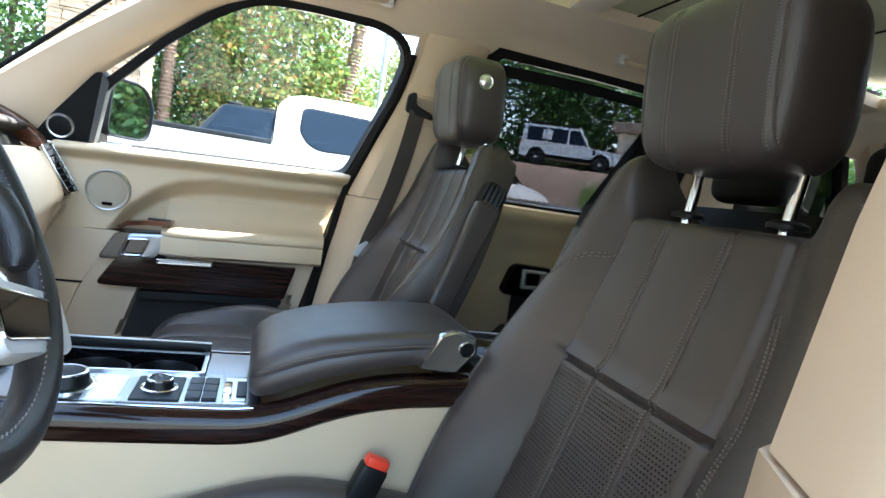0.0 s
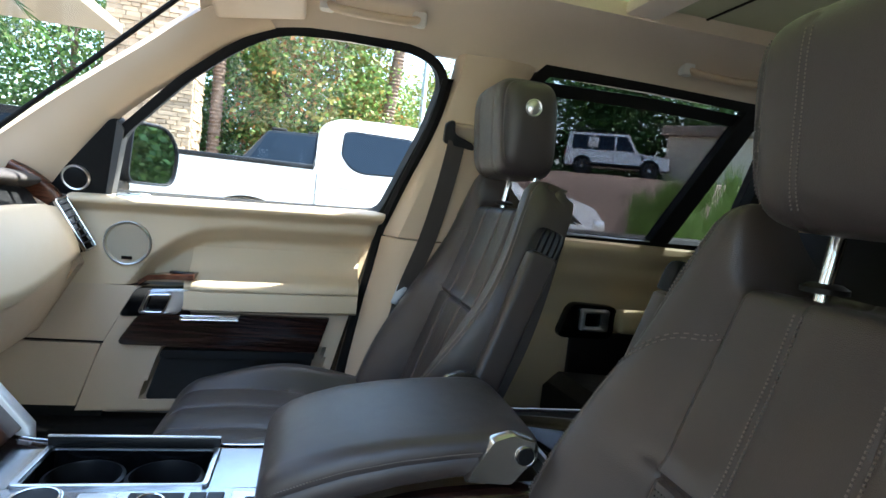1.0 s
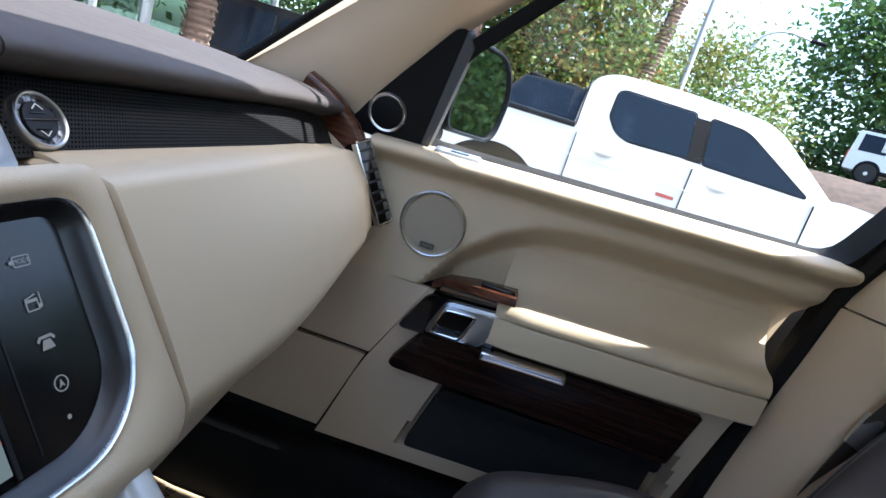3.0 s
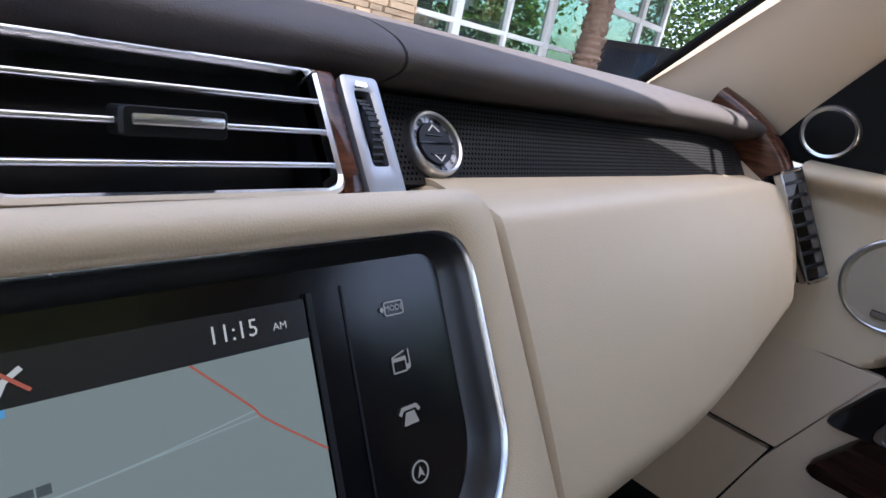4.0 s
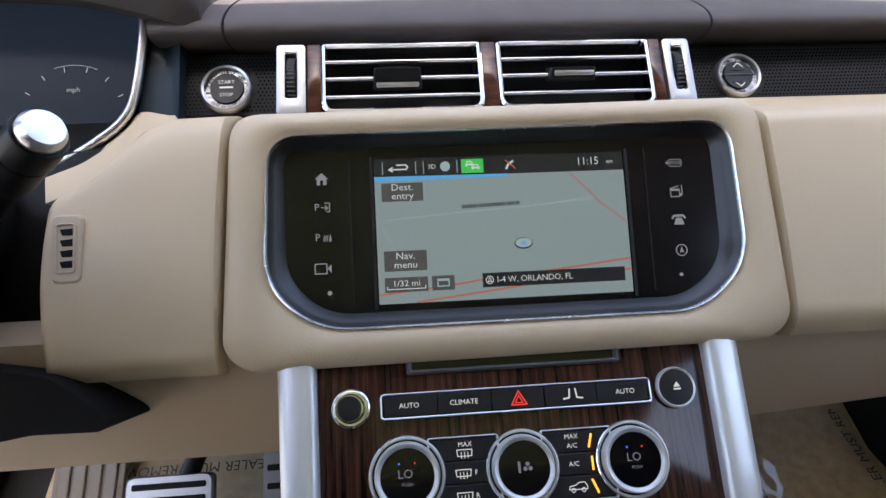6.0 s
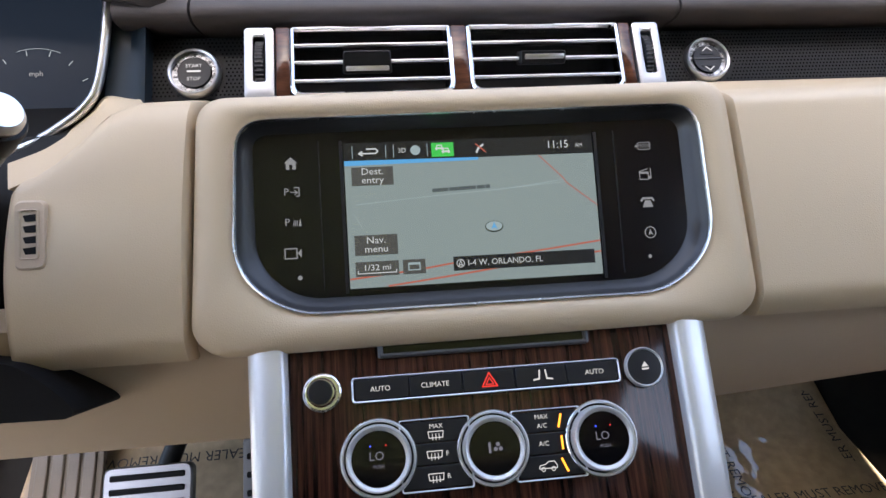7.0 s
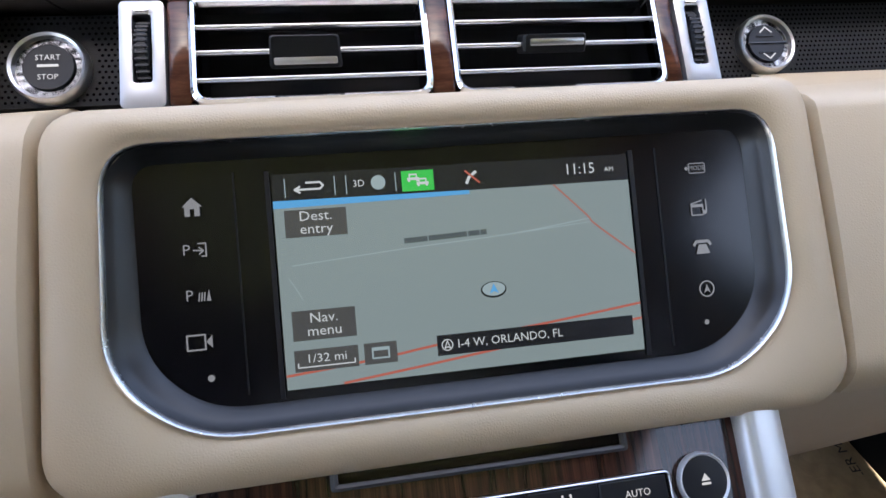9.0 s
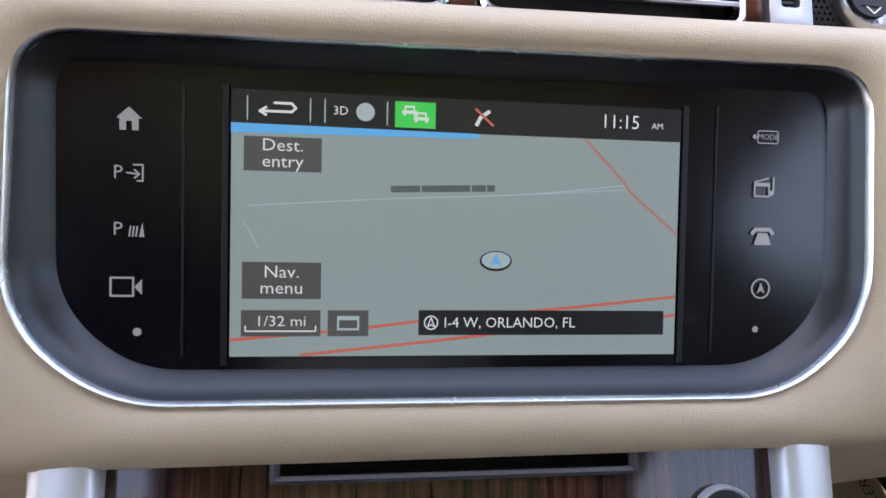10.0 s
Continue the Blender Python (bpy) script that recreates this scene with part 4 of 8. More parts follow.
        if big:
            text("word", "LO", 0.0076, LO @ Matrix.Translation((u - 0.0012, V0 + 0.001, 0.0091)), DIALTEXT, k)
            text("word", "PUSH", 0.0030, LO @ Matrix.Translation((u, V0 - 0.0052, 0.0091)), DIALTEXT, k)
            part("lamp", flat(circle(u - 0.005, V0 + 0.0075, 0.0006, 8), 0.0092, LO), BLUEDOT, k, smooth=False)
            part("lamp", flat(circle(u + 0.005, V0 + 0.0075, 0.0006, 8), 0.0092, LO), KEYRED, k, smooth=False)
        else:
            bm = bmesh.new()
            for q in range(3):
                a = math.radians(90 + 120 * q)
                bm.faces.new([bm.verts.new(LO @ Vector((p[0], p[1], 0.0091))) for p in circle(u + 0.0020 + 0.0019 * math.cos(a), V0 + 0.0019 * math.sin(a), 0.0014, 10)])
            line(bm, [(u - 0.0035, V0 - 0.003), (u - 0.0035, V0 + 0.003)], 0.0016, 0.0091, LO)
            part("mark", bm, DIALTEXT, k, "fan symbol", smooth=False)


climate()


# ---- instrument cluster ----
def cluster():
    d = thing("instrument_cluster", (-0.1, -0.42, 1.15), "dark glass instrument display under a stitched leather hood", "instrument cluster")
    glow = lit("cluster_display", (0.022, 0.034, 0.055), 0.34)
    glow.node_tree.nodes["Principled BSDF"].inputs["Specular IOR Level"].default_value = 0.14
    curve = smooth_path([(-0.2585, 0.182, -0.034), (-0.2600, 0.165, -0.035), (-0.2625, 0.142, -0.036), (-0.2677, 0.1108, -0.036), (-0.277, 0.094, -0.036), (-0.2938, 0.0803, -0.036), (-0.3093, 0.0706, -0.036), (-0.3258, 0.0643, -0.036), (-0.37, 0.060, -0.036), (-0.52, 0.060, -0.036), (-0.555, 0.075, -0.036), (-0.585, 0.13, -0.033), (-0.588, 0.172, -0.030)], 6)
    outline = [(p.x, p.y) for p in curve]
    part("display_glass", prismm([(x, y) for x, y in outline] + [(-0.58, 0.215), (-0.265, 0.215)], -0.065, -0.052, S), glow, d, "dark blue display glass", smooth=False)
    part("bezel", tubem([S @ (p + Vector((0, 0, 0.006))) for p in curve], 0.0035, 10, (1, 0, 0)), SATIN, d, "bright satin chrome bezel")
    bm = bmesh.new()
    loft(bm, [[S @ Vector((p.x, p.y, z)) for p in curve] for z in (-0.060, -0.030)], None, False, False)
    part("tunnel", bm, SOFTBLK, d, "black display tunnel")
    # almond rim rolling from the pad up to the bezel, and the blue-grey side wall
    low = smooth_path([(-0.2260, 0.0872, -0.004), (-0.2457, 0.0800, -0.004), (-0.2569, 0.0707, -0.004), (-0.268, 0.0592, -0.004), (-0.2834, 0.0456, -0.004), (-0.2954, 0.0379, -0.004), (-0.3148, 0.0306, -0.006)], 5)
    up = smooth_path([(-0.2400, 0.0975, -0.028), (-0.2640, 0.1040, -0.035), (-0.276, 0.0922, -0.036), (-0.2930, 0.0788, -0.036), (-0.3085, 0.0692, -0.036), (-0.3250, 0.0630, -0.036), (-0.3330, 0.0605, -0.036)], 5)
    rings = []
    for q, e in zip(low, up):
        mid = (q + e) / 2 + Vector((0.001, 0.001, 0.002))
        rings.append([S @ q, S @ mid, S @ e, S @ (e + Vector((0, 0, -0.02))), S @ (q + Vector((0, 0, -0.03)))])
    part("rim", loftm(rings), BEIGE, d, "almond leather rim round the instruments")
    rings = []
    for k in range(9):
        e = Vector((-0.2585 - 0.0075 * k / 8, 0.184 - 0.080 * k / 8, -0.036))
        o = Vector((-0.2330, 0.168 - 0.074 * k / 8, -0.030 + 0.006 * k / 8))
        rings.append([S @ e, S @ ((e + o) / 2 + Vector((0, 0, -0.006))), S @ o, S @ (o + Vector((0, 0, -0.04))), S @ (e + Vector((0, 0, -0.04)))])
    part("side_wall", loftm(rings), material("blue_grey_plastic", (0.012, 0.019, 0.026), 0.35, vary=0.05, spec=0.3), d, "glossy blue-grey side wall")
    # dial scale
    cu, cv, r = -0.322, 0.107, 0.041
    mm = S @ Matrix.Translation((0, 0, -0.0515))
    bm = bmesh.new()
    for k in range(9):
        a = math.radians(200 - 200 * k / 8)
        q = 0.004
        line(bm, [(cu + r * math.cos(a), cv + r * math.sin(a)), (cu + (r - q) * math.cos(a), cv + (r - q) * math.sin(a))], 0.0007, 0.0004, mm)
    line(bm, [(cu + (r + 0.001) * math.cos(math.radians(110 - 5 * k)), cv + (r + 0.001) * math.sin(math.radians(110 - 5 * k))) for k in range(10)], 0.0004, 0.0004, mm)
    part("scale", bm, lit("cluster_scale", (0.35, 0.4, 0.42), 0.6), d, "faint dial scale", smooth=False)
    text("word", "mph", 0.0058, mm @ Matrix.Translation((cu, cv + 0.022, 0.0004)), lit("cluster_word", (0.35, 0.35, 0.35), 0.6), d)
    part("warning_box", flat(rect(-0.352, 0.086, -0.339, 0.100), 0.0005, mm), lit("cluster_box", (0.40, 0.39, 0.34), 0.9), d, "small pale warning box", smooth=False)
    # hood
    def hood_z(y):
        c = abs(y + 0.42) / 0.206
        return 1.275 - 0.030 * c ** 2.5, 1.317 - 0.010 * c * c - 0.030 * max(0, c - 0.93) / 0.07 * max(0, c - 0.93) / 0.07
    rings = []
    n = 40
    for i in range(n + 1):
        y = -0.626 + 0.412 * i / n
        zb, zt = hood_z(y)
        e = 0.010 * step(0.93, 1.0, abs(y + 0.42) / 0.206)
        rings.append([(-0.108, y, zb + 0.004), (-0.090, y, zb - 0.002), (-0.076 - e, y, zb + 0.004), (-0.071 - e, y, zb * 0.6 + zt * 0.4), (-0.074 - e, y, zt - 0.010), (-0.086 - e, y, zt - 0.002),
                      (-0.110, y, zt + 0.001), (-0.17, y, zt), (-0.25, y, zt - 0.016), (-0.34, y, 1.262), (-0.34, y, 1.235), (-0.2, y, 1.235)])
    part("hood", loftm(rings), DASHTOP, d, "stitched brown leather hood")
    bm = bmesh.new()
    for i in range(2, 128):
        y = -0.626 + 0.412 * i / 130
        zt = hood_z(y)[1]
        for x, z in ((-0.0755, -0.0085), (-0.082, -0.0035)):
            box(bm, (x - 0.010 * step(0.93, 1.0, abs(y + 0.42) / 0.206) + 0.0004, y, zt + z + 0.0004), (0.0010, 0.0020, 0.0010))
    part("stitching", bm, BLACK, d, "twin row of dark stitches", kind="stuff")
    # column shroud and wiper stalk
    part("column_shroud", loftm([[(x, -0.42 + dy * w, zc + dz * h) for dy, dz in circle(0, 0, 1, 20)] for x, w, h, zc in ((-0.10, 0.075, 0.06, 1.13), (0.05, 0.070, 0.055, 1.12), (0.13, 0.06, 0.05, 1.105))]), SOFTBLK, d, "black steering column shroud")
    ax = Vector((0.45, 0.70, 0.55)).normalized()
    m2 = Matrix.Translation((0.050, -0.293, 1.184)) @ ax.to_track_quat("Z", "Y").to_matrix().to_4x4()
    st = part("wiper_stalk", lathem([(0.0005, -0.10), (0.009, -0.10), (0.010, -0.02), (0.0132, -0.012), (0.0140, 0.0), (0.0140, 0.018), (0.0128, 0.019), (0.0128, 0.021), (0.0150, 0.022), (0.0150, 0.040), (0.0140, 0.043), (0.0005, 0.043)], m2, 40), BLACK, d, "black wiper stalk with silver tip")
    part("tip", lathem([(0.0005, 0.042), (0.0122, 0.043), (0.0122, 0.047), (0.0100, 0.051), (0.0005, 0.052)], m2, 40), SATIN, st, "satin silver stalk tip")


cluster()

# ---- steering wheel ----
def steering_wheel():
    c = Vector((0.258, -0.445, 1.160))
    d = thing("steering_wheel", c, "black leather steering wheel with perforated grips and silver spokes", "steering wheel")
    t = math.radians(25)
    m = frame_of(c, (0, 1, 0), (-math.sin(t), 0, math.cos(t)), (math.cos(t), 0, math.sin(t)))
    R = 0.176
    bm = bmesh.new()
    loft(bm, [[m @ Vector(((R + 0.0165 * math.cos(b)) * math.cos(a), (R + 0.0165 * math.cos(b)) * math.sin(a), 0.0185 * math.sin(b))) for b in (2 * math.pi * j / 16 for j in range(16))] for a in (2 * math.pi * i / 72 for i in range(73))], None, False)
    bmesh.ops.remove_doubles(bm, verts=bm.verts, dist=1e-6)
    RIMLEATHER = material("black_wheel_leather", (0.014, 0.013, 0.013), 0.36, vary=0.25, bump=0.45, bump_scale=520, bump_kind="grain")
    part("rim", bm, RIMLEATHER, d, "black leather rim")
    ms = m @ Matrix.Rotation(math.radians(-38), 4, "Z")
    part("hub", prismm(rounded([(-0.075, 0.055), (0.075, 0.055), (0.085, -0.01), (0.05, -0.075), (-0.05, -0.075), (-0.085, -0.01)], 0.03, 5), -0.05, 0.022, m, 0.012), BLACK, d, "black airbag cover")
    for s in (-1, 1):
        sl = m @ Matrix.Translation((s * 0.119, -0.112, 0)) @ Matrix.Rotation(math.radians(-s * 19), 4, "Z")
        sp = part("spoke", prismm(rounded([(s * -0.085, 0.034), (s * 0.048, 0.030), (s * 0.044, -0.030), (s * -0.085, -0.034)], 0.014, 6), -0.012, 0.012, sl, 0.004), SILVER, d, "silver framed spoke")
        part("key_pad", prismm(rounded([(s * -0.080, 0.021), (s * 0.020, 0.018), (s * 0.018, -0.016), (s * -0.080, -0.020)], 0.007, 5), 0.010, 0.0145, sl, 0.002), GLOSSBLK, sp, "black spoke keys")
        part("pad_rim", ringm(rounded([(s * -0.082, 0.0235), (s * 0.0225, 0.0205), (s * 0.0205, -0.0185), (s * -0.082, -0.0225)], 0.008, 5), rounded([(s * -0.080, 0.021), (s * 0.020, 0.018), (s * 0.018, -0.016), (s * -0.080, -0.020)], 0.007, 5), 0.010, 0.0142, sl, 0.0005), CHROME, sp, "chrome rim of the spoke keys")
        grip = part("thumb_grip", loftm([[m @ Vector((s * (0.176 - 0.020 + 0.016 * math.cos(b)) * math.cos(a), (0.176 - 0.020 + 0.016 * math.cos(b)) * math.sin(a), 0.019 * f * math.sin(b))) for b in (2 * math.pi * j / 14 for j in range(14))] for a, f in ((math.radians(-24), 0.35), (math.radians(-20), 0.85), (math.radians(-12), 1.0), (math.radians(-4), 0.95), (math.radians(3), 0.8), (math.radians(9), 0.3))]), RIMLEATHER, d, "padded thumb grip")
    part("spoke", prismm(rounded([(-0.022, -0.06), (0.022, -0.06), (0.028, -0.165), (-0.028, -0.165)], 0.006, 4), -0.014, 0.004, ms, 0.003), SATIN, d, "silver lower spoke")
    bm = bmesh.new()
    for i in range(150):
        a = 2 * math.pi * i / 150
        box(bm, (0, 0, 0), (0.0042, 0.0012, 0.0012), 0, 1, Matrix.Rotation(a, 4, "Z") @ Matrix.Translation((R - 0.0128, 0, 0.0128)) @ Matrix.Rotation(0.6, 4, "Y"))
    bmesh.ops.transform(bm, matrix=m, verts=bm.verts)
    part("stitching", bm, STITCH, d, "stitches inside the rim", kind="stuff")


steering_wheel()


# ---- centre console ----
def console_top(x):
    tab = [(0.12, 0.925), (0.18, 0.905), (0.50, 0.900), (0.535, 0.905), (0.58, 0.924), (0.63, 0.943), (0.70, 0.958), (0.85, 0.966), (1.0, 0.962)]
    return sum(lerp_path(tab, max(0.12, min(1.0, x + 0.009 * k))) for k in range(-4, 5)) / 9


HINGE = material("polished_hinge_metal", (0.52, 0.51, 0.49), 0.22, 1.0, vary=0.05, scale=20)
PLATE = material("bright_plate", (0.50, 0.51, 0.53), 0.24, 1.0, vary=0.03, scale=20)


def console():
    d = thing("centre_console", (0.5, 0, 0.5), "centre console with almond sides, dark wood edges and metal plate", "console")
    xs = [0.10 + 0.025 * i for i in range(32)]
    part("body", loftm([[(x, -0.128, 0.50), (x, -0.134, console_top(x) - 0.045), (x, -0.10, console_top(x) - 0.10), (x, 0.10, console_top(x) - 0.10), (x, 0.134, console_top(x) - 0.045), (x, 0.128, 0.50)] for x in xs]), BEIGE, d, "almond leather console sides")
    for s in (-1, 1):
        rings = []
        for i in range(63):
            x = 0.12 + 0.0125 * i
            z = console_top(x)
            rings.append([(x, s * 0.108, z - 0.012), (x, s * 0.108, z), (x, s * 0.125, z + 0.001), (x, s * 0.136, z - 0.003), (x, s * 0.142, z - 0.010), (x, s * 0.143, z - 0.034), (x, s * 0.139, z - 0.040), (x, s * 0.130, z - 0.040)])
        part("wood_edge", loftm(rings), WOODX, d, "glossy dark wood edge")
        bm = tubem([(0.15 + 0.02 * i, s * 0.126, console_top(0.15 + 0.02 * i) + 0.002) for i in range(19)], 0.0011, 6)
        part("chrome_line", bm, CHROME, d)
    tp = frame_of((0, 0, 0.9015), (1, 0, 0), (0, 1, 0), (0, 0, 1))
    for u0, v0, u1, v1 in ((0.16, -0.112, 0.520, -0.003), (0.16, -0.003, 0.214, 0.112), (0.438, -0.003, 0.520, 0.112)):
        part("switch_plate", boxm(((u0 + u1) / 2, (v0 + v1) / 2, -0.004), (u1 - u0, v1 - v0, 0.012), 0.001, 1, tp), PLATE, d, "mirror-bright metal switch plate")
    # cup holders
    cup = part("cup_holder", ringm(rounded(rect(0.215, -0.004, 0.437, 0.112), 0.01, 5), rounded(rect(0.222, 0.002, 0.431, 0.105), 0.008, 5), 0.0, 0.006, tp, 0.001), SATIN, d, "twin cup holder with metal rim")
    part("well", ringm(rounded(rect(0.216, -0.003, 0.436, 0.111), 0.01, 5), rounded(rect(0.224, 0.004, 0.429, 0.103), 0.008, 5), -0.085, 0.001, tp), GLOSSBLK, cup, "black recess wall")
    part("well_floor", boxm((0.3265, 0.0535, -0.080), (0.214, 0.110, 0.006), 0.001, 1, tp), SOFTBLK, cup, "rubber floor")
    for u in (0.278, 0.376):
        part("cup_ring", loft(bmesh.new(), [[(u + r * math.cos(a), 0.054 + r * math.sin(a), z) for a in (2 * math.pi * i / 40 for i in range(40))] for r, z in ((0.0485, -0.020), (0.0485, -0.012), (0.044, -0.010), (0.0425, -0.014), (0.040, -0.078))], tp, False), BLACK, cup, "black cup well")
    part("lid_edge", boxm((0.326, 0.106, 0.012), (0.222, 0.006, 0.016), 0.002, 2, tp), BLACK, cup, "black sliding lid edge")
    part("lid_trim", boxm((0.326, 0.106, 0.0205), (0.222, 0.006, 0.002), 0.0006, 1, tp), SATIN, cup, "satin trim on the lid")
    # switches
    def round_knob(u, v, r, h, nm, lab):
        k = part(nm, lathem([(0.0005, 0.002), (r * 1.25, 0.002), (r * 1.22, 0.004), (r * 1.02, 0.005), (r, 0.006), (r * 0.96, h - 0.002), (r * 0.9, h), (r * 0.78, h), (0.0005, h)], tp @ Matrix.Translation((u, v, 0)), 48), BLACK, d, lab)
        part("ring", ringm(circle(u, v, r * 0.93, 48), circle(u, v, r * 0.78, 48), h - 0.001, h + 0.0012, tp, 0.0006), CHROME, k, "chrome ring")
        part("collar", ringm(circle(u, v, r * 1.32, 48), circle(u, v, r * 1.05, 48), 0.002, 0.0045, tp, 0.001), CHROME, k, "chrome collar")
        return k
    round_knob(0.268, -0.062, 0.0285, 0.022, "gear_selector", "round black gear selector with chrome rings")
    part("knob_base", boxm((0.383, -0.062, 0.0025), (0.062, 0.090, 0.003), 0.001, 1, tp), BLACK, d, "black terrain switch base")
    round_knob(0.383, -0.060, 0.0185, 0.016, "terrain_knob", "round black terrain knob with chrome ring")
    for i in range(2):
        for j in range(3):
            part("key", boxm((0.430 + 0.021 * i, -0.088 + 0.028 * j, 0.0035), (0.0195, 0.0265, 0.004), 0.001, 1, tp), DARKGREY, d, "small dark console key")
    part("brake_switch_base", boxm((0.484, -0.062, 0.003), (0.030, 0.092, 0.004), 0.001, 1, tp), SATIN, d)
    part("brake_switch", boxm((0.474, -0.070, 0.006), (0.012, 0.05, 0.010), 0.003, 2, tp), CHROME, d, "chrome parking brake switch")
    part("key", boxm((0.493, -0.064, 0.0055), (0.014, 0.060, 0.004), 0.001, 1, tp), BLACK, d)
    part("divider", boxm((0.318, -0.062, 0.0023), (0.042, 0.092, 0.0015), 0.0005, 1, tp), SATIN, d, "plain metal plate")
    # padded lid
    rings = []
    tab = [(0.500, 0.918, 0.926, 0.094), (0.503, 0.905, 0.942, 0.104), (0.512, 0.901, 0.956, 0.111), (0.530, 0.905, 0.968, 0.116), (0.56, 0.918, 0.980, 0.119), (0.60, 0.934, 0.991, 0.121), (0.66, 0.950, 1.001, 0.122),
           (0.72, 0.960, 1.007, 0.122), (0.78, 0.966, 1.011, 0.121), (0.812, 0.968, 1.011, 0.119), (0.826, 0.970, 1.006, 0.114), (0.832, 0.976, 0.996, 0.106)]
    tab = [(x, zb + 0.012, zt + 0.016, w) for x, zb, zt, w in tab]
    for x, zb, zt, w in tab:
        h = zt - zb
        half = [(w * 0.93, zb), (w, zb + 0.18 * h), (w * 1.005, zb + 0.42 * h), (w * 0.985, zb + 0.50 * h), (w, zb + 0.58 * h), (w * 0.985, zb + 0.80 * h), (w * 0.93, zb + 0.93 * h), (w * 0.82, zt - 0.001), (w * 0.5, zt + 0.001), (0, zt + 0.0015)]
        rings.append([(x, y, z) for y, z in half] + [(x, -y, z) for y, z in half[-2::-1]])
    arm = part("armrest_lid", loftm(rings), LEATHER, d, "padded brown leather armrest lid")
    bm = bmesh.new()
    for s in (-1, 1):
        for i in range(90):
            x = 0.512 + 0.0034 * i
            for (x0, zb, zt, w), (x1, zb1, zt1, w1) in zip(tab, tab[1:]):
                if x0 <= x <= x1:
                    k = (x - x0) / (x1 - x0)
                    z = zb + (zb1 - zb) * k + 0.62 * ((zt - zb) + ((zt1 - zb1) - (zt - zb)) * k)
                    ww = w + (w1 - w) * k
                    box(bm, (x, s * (ww + 0.0002), z), (0.0022, 0.0012, 0.0008))
    part("stitching", bm, STITCH, arm, "row of stitches round the lid", kind="stuff")
    for s in (-1, 1):
        prof = rounded([(0.735, 0.972), (0.765, 1.024), (0.790, 1.032), (0.820, 1.023), (0.820, 1.000), (0.794, 0.968)], 0.005, 3)
        h = part("hinge_cover", loftm([[(x, s * y, z) for x, z in prof] for y in (0.112, 0.124)] + [[(0.78 + (x - 0.78) * 0.94, s * 0.1275, 1.0 + (z - 1.0) * 0.94) for x, z in prof]]), HINGE, d, "satin metal hinge cover")
        pm = Matrix.Translation((0.806, s * 0.1270, 1.006)) @ Matrix.Rotation(-s * math.pi / 2, 4, "X")
        pv = part("pivot", lathem([(0.0005, 0), (0.0125, 0), (0.0125, 0.0030), (0.0115, 0.0042), (0.0102, 0.0030), (0.0005, 0.003)], pm, 28), HINGE, h)
        part("pivot_face", lathem([(0.0005, 0.002), (0.0101, 0.002), (0.0101, 0.0042), (0.0005, 0.0048)], pm, 24), BLACK, pv)
    # rear end of the console with its own glossy tray
    part("rear_box", loftm([[(x, -0.118, 0.52), (x, -0.122, z - 0.004), (x, -0.112, z), (x, 0.112, z), (x, 0.122, z - 0.004), (x, 0.118, 0.52)] for x, z in ((0.84, 0.968), (0.9, 0.970), (1.07, 0.967), (1.10, 0.935))]), BLACK, d, "black rear console box")
    part("rear_tray", boxm((0.965, 0, 0.971), (0.20, 0.205, 0.006), 0.002), GLOSSBLK, d, "glossy black rear tray")
    part("tray_frame", ringm(rounded(rect(0.858, -0.110, 1.072, 0.110), 0.008), rounded(rect(0.864, -0.104, 1.066, 0.104), 0.006), 0.965, 0.9770, None, 0.001), SATIN, d, "satin tray frame")


console()


# ---- seats ----
def seat_back(h):
    """Middle of the backrest's front face, by height above the cushion."""
    return Vector((0.745 + 0.185 * h, 0, 0.80 + 0.545 * h))


PAD = [(0, 0.141), (0.2, 0.136), (0.4, 0.134), (0.55, 0.137), (0.7, 0.138), (0.85, 0.131), (1, 0.124)]
RIDGE = [(0, 0.198), (0.2, 0.216), (0.4, 0.248), (0.55, 0.258), (0.7, 0.243), (0.85, 0.208), (1, 0.170)]
OUTER = [(0, 0.236), (0.2, 0.252), (0.4, 0.266), (0.55, 0.270), (0.7, 0.254), (0.85, 0.228), (0.95, 0.212), (1.0, 0.206)]
HIGH = [(0, 0.084), (0.2, 0.080), (0.4, 0.055), (0.55, 0.033), (0.7, 0.018), (0.85, 0.010), (1.0, 0.002)]
CREASE = 0.545


def back_w(t, sg=1):
    """Half width of the backrest; the inboard shoulder is rounder."""
    return eased(OUTER, t) - (0.030 * (1 - math.sqrt(max(0, 1 - (max(0, t - 0.90) / 0.10) ** 2))) if sg < 0 else 0)


def eased(tab, t):
    """A table read with rounded joints."""
    return sum(lerp_path(tab, max(0.0, min(1.0, t + 0.022 * k))) for k in (-3, -2, -1, 0, 1, 2, 3)) / 7


